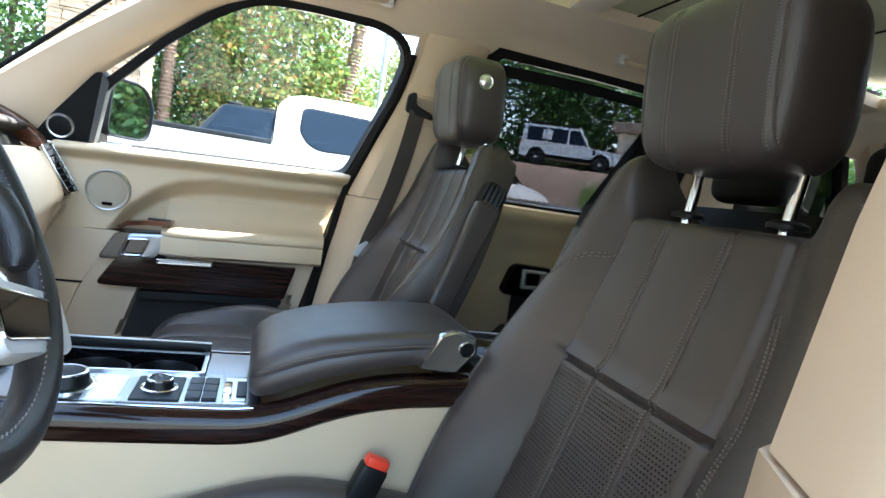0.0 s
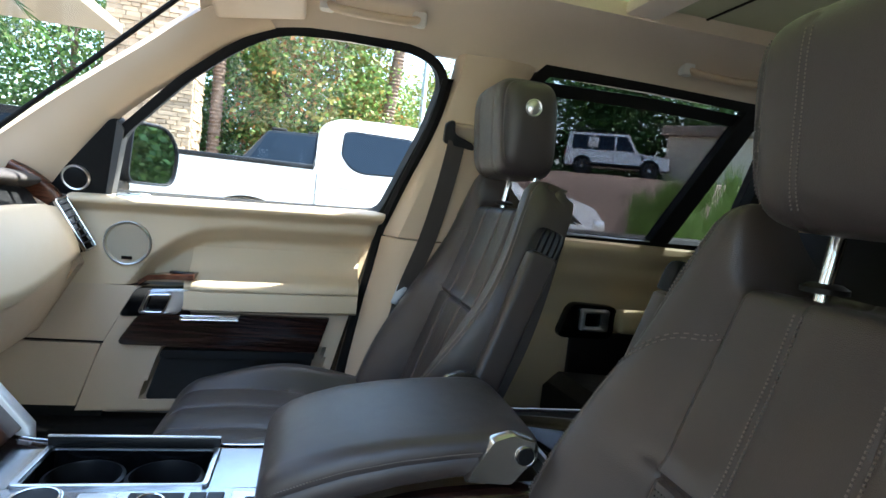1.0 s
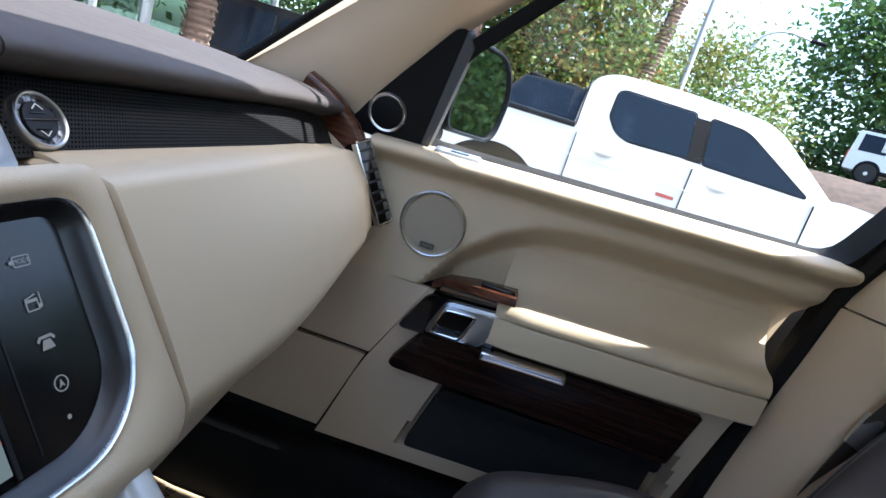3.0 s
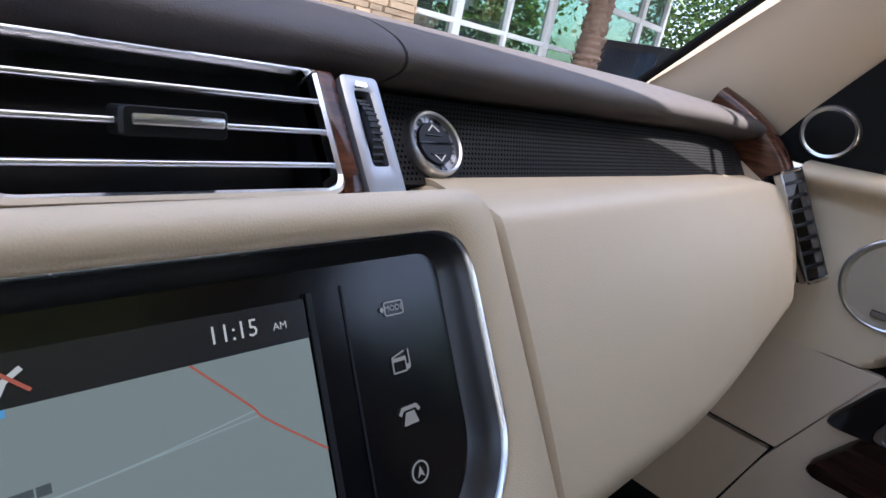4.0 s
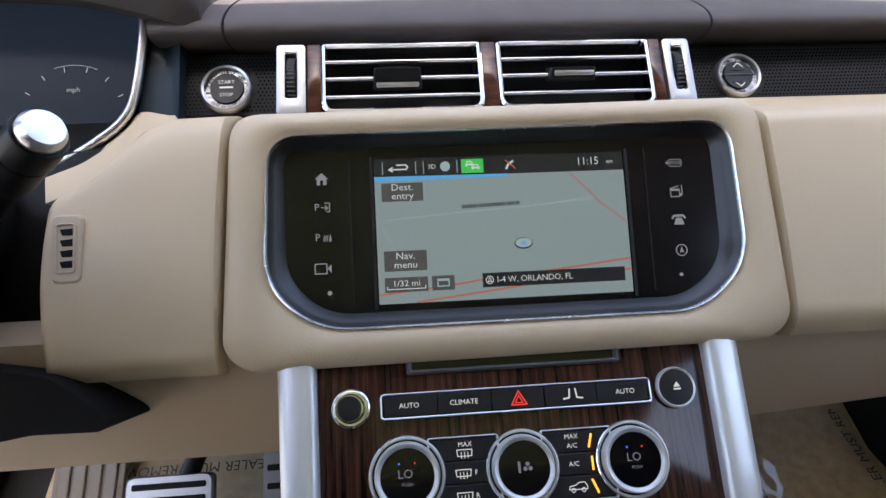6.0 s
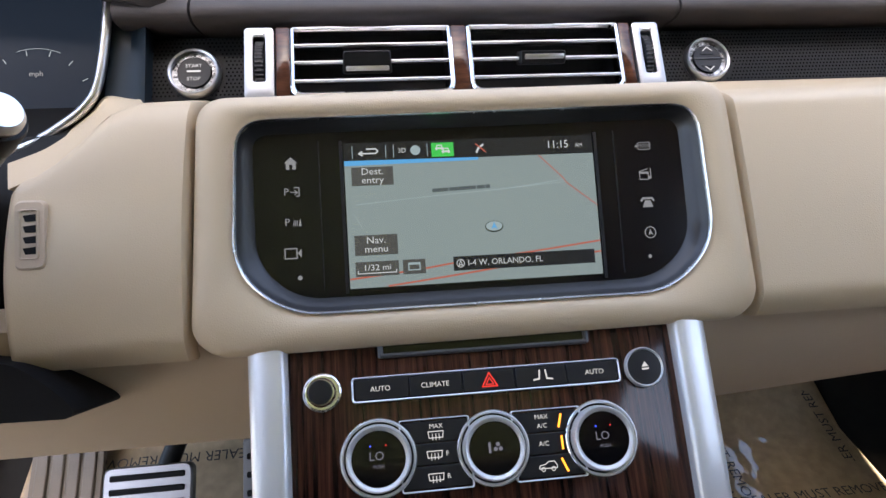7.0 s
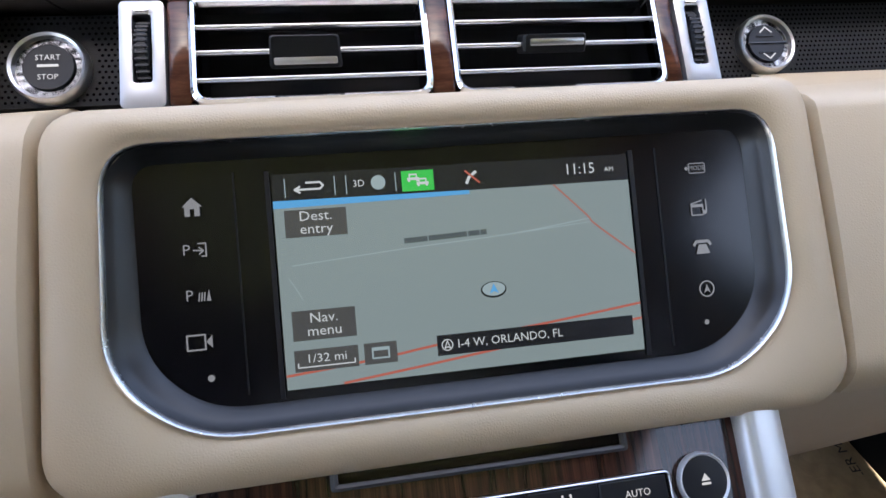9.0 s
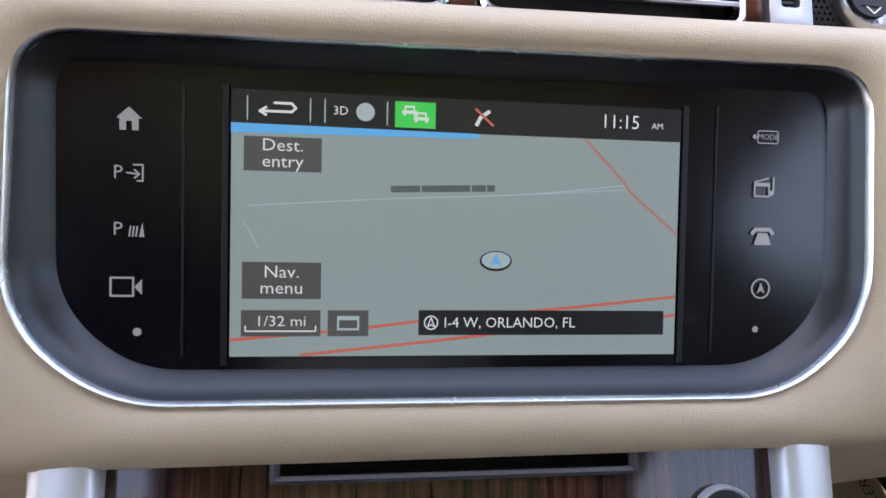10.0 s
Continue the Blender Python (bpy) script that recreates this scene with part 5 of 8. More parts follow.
def back_at(w, t):
    """The backrest's front face at a sideways place and a height."""
    pad, ridge, high = (eased(k, t) for k in (PAD, RIDGE, HIGH))
    wmax = max(back_w(t, w), ridge + 0.004)
    a = abs(w)
    sink = 0.009 * step(CREASE - 0.03, CREASE + 0.05, t) * (1 - step(0.78, 0.95, t))
    top = step(0.88, 1.0, t) ** 1.6
    if a <= pad:
        n = 0.0020 * (1 - bump1(a, 0.052, 0.02)) - 0.0026 * bump1(a, 0.052, 0.0034) - sink
        n -= 0.006 * bump1(t, CREASE - 0.003, 0.0035)
        n += 0.007 * step(CREASE - 0.001, CREASE + 0.010, t) * (1 - step(0.8, 1, t))
        n -= 0.006 * step(pad - 0.012, pad, a)
        n -= 0.062 * top
    elif a <= ridge:
        k = (a - pad) / (ridge - pad)
        low = -0.004 - sink + 0.007 * step(CREASE - 0.002, CREASE + 0.02, t) * (1 - step(0.8, 1, t)) * (1 - step(0, 0.3, k))
        n = low + (high - low) * (0.35 * k + 0.65 * math.sin(k * math.pi / 2)) + 0.007 * math.sin(math.pi * k)
        n -= 0.062 * top * (1 - step(0.0, 0.42, k))
    else:
        k = (a - ridge) / (wmax - ridge)
        n = high - (high + 0.034) * (1 - math.sqrt(max(0, 1 - k * k)))
    if a > pad:
        n -= 0.0026 * bump1(a, ridge, 0.0028)
        if t > 0.94:
            side = max(0.0, (a - ridge) / (wmax - ridge)) if w < 0 else 0.0
            n -= 0.028 * (1 - 0.95 * side) * (1 - math.sqrt(max(0, 1 - ((t - 0.94) / 0.06) ** 2)))
    if a <= ridge:
        drop = 0.026 * step(0.88, 1.0, t) ** 1.4 * (1 - step(0.0, 0.55, (a - pad) / (ridge - pad)))
    else:
        drop = (0.058 if w > 0 else 0.016) * ((a - ridge) / (wmax - ridge)) ** 2.2 * step(0.78, 1.0, t)
    rise = (0.046 if w > 0 else 0.014) * step(0.70, 0.98, t) * step(pad, pad + 0.6 * (ridge - pad), a)
    return seat_back(t) + Vector((0, w, rise - drop)) + Vector((-0.947, 0, 0.321)) * n


def front_seat():
    d = thing("front_seat", (0.6, 0, 0.5), "dark brown leather front seat with perforated centre and headrest", "seat", "front seats")
    back = part("backrest", slab(lambda s, t: back_at((2 * s - 1) * back_w(t, s - 0.5), t), 200, 150, (0.036, 0, -0.010)), LEATHER, d, "dark brown leather backrest with fluted centre")
    bm = bmesh.new()

    def run(fn, n, lift=(-0.0009, 0, 0.0004)):
        for i in range(n):
            a, b = fn(i / n), fn((i + 0.55) / n)
            ax = (b - a)
            q = ax.to_track_quat("X", "Z").to_matrix().to_4x4()
            box(bm, (0, 0, 0), (ax.length, 0.0016, 0.0014), 0, 1, Matrix.Translation((a + b) / 2 + Vector(lift)) @ q)
    for sg in (-1, 1):
        for off in (-0.0042, 0.0042):
            run(lambda k: back_at(sg * (0.052 + off), 0.05 + 0.84 * k), 110)
            if sg < 0:
                run(lambda k: back_at(-(eased(RIDGE, 0.03 + 0.92 * k) + off), 0.03 + 0.92 * k), 125)
            else:
                run(lambda k: back_at(eased(RIDGE, 0.03 + 0.75 * k) + off - (eased(RIDGE, 0.78) - eased(PAD, 0.82)) * step(0.84, 1.0, k) ** 2, 0.03 + 0.75 * k + 0.04 * step(0.84, 1.0, k)), 125)
                run(lambda k: back_at(eased(RIDGE, 0.82 + 0.13 * k) + off, 0.82 + 0.13 * k), 22)
        if sg < 0:
            for off in (0.0, 0.007):
                run(lambda k: back_at(-(eased(PAD, 0.06 + 0.72 * k) + 0.004 + off + 0.026 * math.sin(math.pi * k) ** 0.9), 0.06 + 0.72 * k), 95)
    part("stitching", bm, STITCH, back, "taupe seam stitches", kind="stuff")
    # perforations on the lower centre panel
    bm = bmesh.new()
    for i in range(48):
        for j in range(52):
            t, w = 0.05 + 0.48 * j / 52, -0.130 + 0.260 * (i + 0.5 * (j % 2)) / 48
            if abs(abs(w) - 0.052) < 0.008 or abs(w) > eased(PAD, t) - 0.014:
                continue
            p = back_at(w, t) + Vector((-0.0006, 0, 0.0002))
            r = 0.00105
            bm.faces.new([bm.verts.new(p + Vector((0.3 * r * a_z, r * a_y, r * a_z))) for a_y, a_z in ((1, 0), (0.3, 0.95), (-0.8, 0.59), (-0.8, -0.59), (0.3, -0.95))])
    part("perforation", bm, GLOSSBLK, back, "perforated centre", smooth=False, kind="stuff")

    # cushion
    def cushion(s, t):
        """s across, t from the front edge backwards."""
        c = 2 * s - 1
        wmax = lerp_path([(0, 0.235), (0.15, 0.258), (0.6, 0.268), (1.0, 0.255)], t)
        w = c * wmax
        x = 0.268 + 0.545 * t
        z = 0.815 + 0.022 * math.sin(math.pi * min(1, t * 1.3)) - 0.02 * t
        a = abs(w)
        bol = step(0.150, 0.200, a)
        z += (0.012 + 0.036 * step(0.05, 0.5, t)) * bol
        out = max(0.0, (a - (wmax - 0.05)) / 0.05)
        z -= 0.075 * (1 - math.sqrt(max(0, 1 - out * out)))
        fr = max(0.0, (0.12 - t) / 0.12)
        z -= 0.085 * (1 - math.sqrt(max(0, 1 - fr * fr)))
        z -= 0.006 * bump1(a, 0.155, 0.004) * step(0.02, 0.1, t)
        if a < 0.155:
            z -= 0.005 * bump1(a, 0.056, 0.004)
            z -= 0.007 * bump1(t, 0.56, 0.010)
            z += 0.004 * (1 - bump1(a, 0.056, 0.03)) * step(0.02, 0.12, t)
        return Vector((x - 0.01 * (1 - c * c) * (1 - t), w, z))
    cu = part("cushion", slab(cushion, 80, 70, (0, 0, -0.10)), LEATHER, d, "dark brown leather cushion")
    bm = bmesh.new()
    for sg in (-1, 1):
        for off in (-0.004, 0.004):
            run(lambda k: cushion((sg * (0.056 + off) / 0.26 + 1) / 2, 0.06 + 0.85 * k), 110, (0, 0, 0.0006))
    part("stitching", bm, STITCH, cu, "taupe seam stitches", kind="stuff")
    part("seat_base", loftm([[(x, -0.24, 0.56), (x, -0.25, z), (x, 0.25, z), (x, 0.24, 0.56)] for x, z in ((0.32, 0.745), (0.5, 0.77), (0.83, 0.77))]), BLACK, d, "black seat base")
    part("side_valance", boxm((0.58, 0.252, 0.70), (0.46, 0.02, 0.11), 0.008), BLACK, d, "black seat valance")
    part("side_valance", boxm((0.58, -0.252, 0.70), (0.46, 0.02, 0.11), 0.008), BLACK, d, "black seat valance")
    # headrest
    hz, hx = 1.455, 0.930
    def head(a, b):
        """Superellipsoid pillow."""
        ca, sa, cb, sb = math.cos(a), math.sin(a), math.cos(b), math.sin(b)
        def f(v, e):
            return math.copysign(abs(v) ** e, v)
        y = 0.120 * f(cb, 0.42) * f(sa, 0.30)
        x = -0.060 * f(cb, 0.42) * f(ca, 0.45)
        z = 0.098 * f(sb, 0.42)
        k = z / 0.098
        y *= 1 - 0.07 * max(0, -k) - 0.015 * k * k
        x += -0.008 * k
        g = 0.0028 * (bump1(abs(y), 0.048, 0.0030)) * (1 if x < 0.03 else 0)
        g += 0.0030 * bump1(abs(y), 0.098, 0.0030)
        return Vector((hx + x + g * (1 if ca > 0 else -1), y, hz + z))
    bm = bmesh.new()
    NA, NB = 160, 60
    g = [[bm.verts.new(head(2 * math.pi * i / NA, -math.pi / 2 + math.pi * (j + 0.5) / NB)) for j in range(NB)] for i in range(NA)]
    for i in range(NA):
        for j in range(NB - 1):
            k = (i + 1) % NA
            bm.faces.new((g[i][j], g[k][j], g[k][j + 1], g[i][j + 1]))
    bm.faces.new([g[i][0] for i in range(NA)][::-1])
    bm.faces.new([g[i][NB - 1] for i in range(NA)])
    hr = part("headrest", bm, LEATHER, d, "padded brown leather headrest")
    bm = bmesh.new()
    for y in (-0.102, -0.094, -0.0515, -0.0445, 0.0445, 0.0515, 0.094, 0.102):
        for i in range(44):
            z = hz - 0.078 + 0.156 * i / 44
            k = (z - hz) / 0.098
            b_ = math.asin(max(-1, min(1, math.copysign(abs(k) ** (1 / 0.42), k))))
            cb = math.cos(b_)
            sy = 0.120 * abs(cb) ** 0.42 * (1 - 0.07 * max(0, -k) - 0.015 * k * k)
            r = min(1, abs(y) / sy)
            sa = r ** (1 / 0.30)
            x = -0.060 * abs(cb) ** 0.42 * math.sqrt(max(0, 1 - sa * sa)) ** 0.45 - 0.008 * k
            box(bm, (hx + x - 0.0001, y, z), (0.0010, 0.0009, 0.0020))
    part("stitching", bm, STITCH, hr, "taupe seam stitches", kind="stuff")
    bt = part("side_button", lathem([(0.0005, 0), (0.0165, 0), (0.0165, 0.003), (0.0150, 0.0045), (0.0130, 0.0035), (0.0120, 0.0045), (0.0005, 0.0058)], Matrix.Translation((hx - 0.004, -0.1185, hz + 0.036)) @ Matrix.Rotation(math.pi / 2, 4, "X"), 32), SATIN, hr, "round silver headrest button")
    for y in (-0.075, 0.075):
        part("headrest_post", tubem([(0.950, y, 1.26), (0.957, y, 1.32), (0.972, y, 1.42)], 0.0072, 14, (0, 1, 0)), CHROME, d, "chrome headrest post")
        part("post_collar", lathem([(0.0005, 0), (0.021, 0), (0.021, 0.005), (0.014, 0.009), (0.0005, 0.009)], Matrix.Translation((0.956, y, 1.304)), 24), BLACK, d)
    # folded-up inboard armrest
    ax = Vector((0.155, 0, 0.46)).normalized()
    q = frame_of((0.914, -0.272, 1.226), (0, 1, 0), Vector((0, 1, 0)).cross(ax) * -1, ax)
    ar = part("folding_armrest", prismm(rounded(rect(-0.0155, -0.025, 0.0155, 0.025), 0.010, 5), -0.44, 0.0, q, 0.006), LEATHER, d, "folded-up brown leather armrest")
    wav = []
    for sx, sy, ex, ey in ((-0.0125, -0.021, 0.0125, -0.021), (0.0125, -0.021, 0.0125, 0.021), (0.0125, 0.021, -0.0125, 0.021), (-0.0125, 0.021, -0.0125, -0.021)):
        nn = 24
        for i in range(nn):
            k = i / nn
            r = 0.0016 * math.cos(2 * math.pi * 4 * k)
            dx, dy = (ey - sy), -(ex - sx)
            L = math.hypot(dx, dy)
            wav.append((sx + (ex - sx) * k + dx / L * r, sy + (ey - sy) * k + dy / L * r))
    part("adjuster_knob", loftm([[(x * f, y * f, z) for x, y in wav] for f, z in ((0.96, 0.001), (1.0, 0.004), (1.0, 0.026), (0.95, 0.034), (0.84, 0.040), (0.64, 0.043))], q), BLACK, ar, "ribbed black adjuster")
    return d


seat = front_seat()
seat.matrix_basis = Matrix.Translation((0.6, 0.420, 0.5))
driver = copy_thing(seat, Matrix.Translation((0.6 + 0.058, -0.372, 0.5 - 0.056)))
tagged(seat, "dark brown leather passenger seat, cushion empty, armrest folded up")
# the driver's seat is the mirror image: its inboard fittings lie on the other side
for o in list(driver.children_recursive):
    base = o.name.split(".")[0]
    if base in ("folding_armrest", "adjuster_knob", "side_button"):
        me = o.data.copy()
        me.transform(Matrix.Diagonal((1, -1, 1, 1)))
        if base != "side_button":
            me.transform(Matrix.Translation((0.022, -0.004, 0.038)))
        me.flip_normals()
        o.data = me
tagged(driver, "dark brown leather driver's seat with perforated centre panel")

# ---- car body shell ----
def side_plane(s):
    """The inner plane of the side windows, s = 1 for the passenger's side; local z points inwards."""
    return frame_of((0, s * 0.80, 1.22), (1, 0, 0), (0, -s * 0.2688, 0.9632), (0, -s * 0.9632, -0.2688))


def sp(pts):
    """x and z heights on the window plane to its own coordinates."""
    return [(x, (z - 1.22) / 0.9632) for x, z in pts]


def grow(poly, d):
    k = len(poly)
    area = sum(poly[i][0] * poly[(i + 1) % k][1] - poly[(i + 1) % k][0] * poly[i][1] for i in range(k))
    sg = 1 if area > 0 else -1
    out = []
    for i in range(k):
        a, b, c = Vector(poly[i - 1]), Vector(poly[i]), Vector(poly[(i + 1) % k])
        n1, n2 = (b - a).normalized(), (c - b).normalized()
        v = Vector((n1.y, -n1.x)) + Vector((n2.y, -n2.x))
        v = v / max(0.4, v.length_squared / 2)
        out.append((b.x + sg * v.x * d, b.y + sg * v.y * d))
    return out


FRONT_WIN = [(0.045, 1.222), (0.087, 1.362), (0.226, 1.503), (0.326, 1.582), (0.400, 1.626), (0.454, 1.643), (0.57, 1.650), (0.74, 1.647), (0.801, 1.627), (0.823, 1.585), (0.799, 1.479), (0.708, 1.241)]
REAR_WIN = [(1.00, 1.238), (1.03, 1.48), (1.06, 1.60), (1.10, 1.648), (1.40, 1.650), (1.74, 1.640), (1.815, 1.618), (1.835, 1.57), (1.82, 1.42), (1.80, 1.252)]


def glass_pane(poly, m, mat, nm, lab, cat="window"):
    ob = part(nm, prismm(poly, -0.034, -0.030, m), mat, None, lab, smooth=False)
    ob.visible_shadow = mat is not GLASS
    return tagged(ob, category=cat, kind="structure")


HANDLE = material("brushed_satin_grey", (0.36, 0.36, 0.37), 0.34, 1.0, vary=0.06, scale=30)


def front_door():
    d = thing("door_1", (0.3, 0.8, 0.7), "almond leather passenger door with dark wood strip and chrome pull", "door", kind="structure")
    m = side_plane(1)
    poly = rounded(sp(FRONT_WIN), 0.03, 3)
    part("window_frame", ringm(grow(poly, 0.022), poly, -0.06, 0.004, m, 0.002), SOFTBLK, d, "black window seal")
    part("window_sill", boxm((0.38, 0.804, 1.222), (0.70, 0.005, 0.006), 0.002, 2, Matrix.Translation((0, 0, -0.0085)) @ Matrix.Rotation(-0.038, 4, "Y")), SATIN, d, "dark metal sill strip")

    def upper(s, t):
        z = 1.008 + (1.228 - 1.008) * t
        x = -0.02 + (0.728 - 0.055 * (1 - t) - (-0.02)) * s
        zz = z + 0.036 * (x - 0.05)
        y = 0.788
        top = step(0.80, 0.92, t)
        y -= 0.036 * top
        r = max(0, (t - 0.93) / 0.07)
        y += 0.046 * (1 - math.sqrt(max(0, 1 - r * r)))
        # scoop behind the armrest, its edge curling round the loudspeaker
        zc = lerp_path([(0.08, 0.95), (0.135, 1.038), (0.163, 1.081), (0.218, 1.128), (0.273, 1.156), (0.368, 1.172), (0.75, 1.182)], x)
        y += 0.062 * step(zc + 0.012, zc - 0.040, zz)
        y += 0.010 * step(0.97, 1.0, s)
        return Vector((x, y, zz))
    part("upper_panel", slab(upper, 90, 50, (0, 0.05, 0)), BEIGE, d, "almond leather upper door panel")

    def xf(z):
        return lerp_path([(0.66, 0.004), (0.716, 0.022), (0.821, 0.052), (0.85, 0.062), (1.0, 0.132), (1.01, 0.136)], z)

    def xr(z):
        return lerp_path([(0.66, 0.600), (0.78, 0.617), (0.96, 0.660), (1.01, 0.675)], z)

    def lower(s, t):
        z = 0.68 + (1.004 - 0.68) * t
        x = xf(z) + (xr(z) - xf(z)) * s
        y = 0.785 - 0.012 * step(0.75, 0.95, t)
        if t < 0.03:
            y += 0.02
        if 0.16 < x - 0.3 * (z - 0.72) and x < 0.60 and 0.722 < z < 0.858:
            y += 0.035
        return Vector((x, y, z + 0.036 * (x - 0.05)))
    part("lower_panel", slab(lower, 80, 60, (0, 0.05, 0)), BEIGEPL, d, "almond lower door panel")
    dm = frame_of((0, 0.775, 0), (1, 0, 0.036), (0, 0, 1), (0, -1, 0))
    part("pocket", prismm(rounded([(0.205, 0.842), (0.574, 0.838), (0.560, 0.712), (0.17, 0.716)], 0.012), -0.030, -0.012, dm), DARKCARPET, d, "black door pocket")
    part("pocket_lip", prismm(rounded([(0.205, 0.850), (0.578, 0.846), (0.575, 0.826), (0.20, 0.830)], 0.006), -0.02, 0.012, dm, 0.003), BLACK, d, "soft black pocket lip")
    part("wood_strip", prismm(rounded([(0.150, 0.944), (0.606, 0.938), (0.582, 0.846), (0.10, 0.862)], [0.03, 0.004, 0.004, 0.02], 5), -0.02, 0.012, dm, 0.003), WOODX, d, "glossy dark wood strip")
    part("wood_tip", prismm(rounded([(0.138, 1.004), (0.282, 1.010), (0.262, 0.936), (0.100, 0.930)], 0.016, 5), -0.02, 0.009, dm, 0.004), GLOSSBLK, d, "black handle housing")
    part("handle_rim", ringm(rounded([(0.170, 0.991), (0.225, 0.993), (0.209, 0.946), (0.158, 0.946)], 0.010, 5), rounded([(0.173, 0.988), (0.222, 0.990), (0.206, 0.949), (0.161, 0.949)], 0.009, 5), 0.020, 0.0265, dm, 0.001), CHROME, d, "chrome rim of the handle cup")
    h = part("door_handle", ringm(rounded([(0.170, 1.003), (0.268, 1.007), (0.240, 0.942), (0.147, 0.942)], 0.012, 5), rounded([(0.173, 0.990), (0.222, 0.992), (0.206, 0.948), (0.161, 0.949)], 0.010, 5), 0.004, 0.022, dm, 0.003), HANDLE, d, "satin inner door handle")
    part("handle_cup", prismm(rounded([(0.171, 0.992), (0.224, 0.994), (0.208, 0.946), (0.159, 0.947)], 0.008, 5), 0.0, 0.010, dm), GLOSSBLK, h)
    # armrest
    rings = []
    for i in range(20):
        x = 0.248 + 0.425 * i / 19
        w = 0.050 * min(1, 0.80 + 2 * i / 19) * min(1, 0.80 + 0.8 * (19 - i) / 19)
        z = 1.044 + 0.036 * (x - 0.05) - 0.008
        rings.append([(x, 0.858, z + 0.085), (x, 0.846, z + 0.060), (x, 0.832, z + 0.034), (x, 0.816, z + 0.016), (x, 0.798, z + 0.005), (x, 0.79 - w * 0.5, z - 0.001), (x, 0.79 - w + 0.010, z - 0.006), (x, 0.79 - w + 0.002, z - 0.016), (x, 0.7905 - w, z - 0.027), (x, 0.7915 - w, z - 0.0295), (x, 0.797 - w, z - 0.0315), (x, 0.7920 - w, z - 0.0335), (x, 0.7910 - w, z - 0.036), (x, 0.79 - w + 0.004, z - 0.078), (x, 0.80 - w * 0.6, z - 0.088), (x, 0.86, z - 0.088)])
    part("armrest", loftm(rings), BEIGE, d, "almond padded door armrest")
    pl = part("door_pull", ringm(rounded(rect(0.246, 0.930, 0.384, 0.9435), 0.003), rounded(rect(0.250, 0.9335, 0.380, 0.940), 0.002), 0.012, 0.034, dm, 0.002), CHROME, d, "chrome framed door pull")
    part("pull_insert", boxm((0.315, 0.9368, 0.022), (0.128, 0.0055, 0.012), 0.001, 1, dm), SATIN, pl)
    part("switch_wood", loftm([[(x, 0.80, z), (x, 0.80 - w, z), (x, 0.797 - w, z - 0.012), (x, 0.80, z - 0.014)] for x, z, w in ((0.136, 1.022, 0.01), (0.160, 1.040, 0.03), (0.21, 1.049, 0.055), (0.272, 1.053, 0.065))]), WOODR, d, "glossy red walnut switch panel")
    sw = part("window_switch", boxm((0.240, 0.765, 1.0535), (0.055, 0.022, 0.006), 0.002), GLOSSBLK, d, "black window switch")
    lk = part("lock_switch", prismm(rounded(rect(0.078, -0.012, 0.150, 0.012), 0.003), -0.004, 0.003, frame_of((0, 0.781, 1.2262), (1, 0, 0.036), (0, 0.985, 0.17), (0, -0.17, 0.985)), 0.001), SATIN, d, "small satin lock switch plate")
    part("switch_slot", boxm((0.116, 0, 0.003), (0.030, 0.010, 0.003), 0.001, 1, frame_of((0, 0.781, 1.2262), (1, 0, 0.036), (0, 0.985, 0.17), (0, -0.17, 0.985))), GLOSSBLK, lk)
    # loudspeaker
    sm = frame_of((0.108, 0.786, 1.1135), (1, 0, 0), (0, 0, 1), (0, -1, 0))
    spk = part("speaker", lathem([(0.0005, -0.01), (0.054, -0.01), (0.054, 0.003), (0.050, 0.006), (0.047, 0.0035), (0.046, 0.002), (0.0005, 0.0035)], sm, 56), material("taupe_speaker_mesh", (0.33, 0.27, 0.19), 0.7, bump=0.8, bump_scale=700, bump_kind="grain"), d, "round taupe loudspeaker grille")
    part("speaker_ring", ringm(circle(0, 0, 0.0535, 56), circle(0, 0, 0.0500, 56), 0.0, 0.0055, sm, 0.0012), SATIN, spk, "thin satin ring")
    part("speaker_badge", boxm((0.001, -0.036, 0.0045), (0.024, 0.008, 0.003), 0.001, 1, sm), GLOSSBLK, spk, "small dark badge")
    # mirror sail panel with its tweeter
    tri = sp([(-0.085, 1.222), (0.052, 1.214), (0.082, 1.405), (0.066, 1.405)])
    part("sail_panel", prismm(rounded(tri, 0.008), -0.03, 0.010, m, 0.003), SOFTBLK, d, "black mirror corner panel")
    tm = m @ Matrix.Translation((-0.010, (1.262 - 1.22) / 0.9632, 0.010))
    tw = part("tweeter", lathem([(0.0005, -0.005), (0.031, -0.005), (0.031, 0.004), (0.0285, 0.007), (0.026, 0.005), (0.0005, 0.004)], tm, 44), SATIN, d, "round tweeter with metal ring")
    part("tweeter_grille", lathem([(0.0005, 0.004), (0.0255, 0.005), (0.023, 0.007), (0.0005, 0.008)], tm, 40), SOFTBLK, tw)
    part("sail_edge", prismm(rounded(sp([(0.050, 1.214), (0.062, 1.214), (0.096, 1.385), (0.082, 1.405)]), 0.003), -0.03, 0.012, m, 0.002), material("grey_trim", (0.07, 0.07, 0.07), 0.5, spec=0.2), d, "grey corner edge trim")
    glass_pane(grow(poly, 0.01), m, GLASS, "window_1", "clear passenger door window")


front_door()
# skin and jamb are additions that stop outside light leaking past the door panel
tagged(part("door_skin", boxm((0.15, 0.925, 0.86), (1.35, 0.03, 0.68), 0.01), material("grey_body_paint", (0.18, 0.19, 0.20), 0.3, coat=0.6), None, "grey outer door skin, added unseen to block light"), category="door skin", kind="structure")
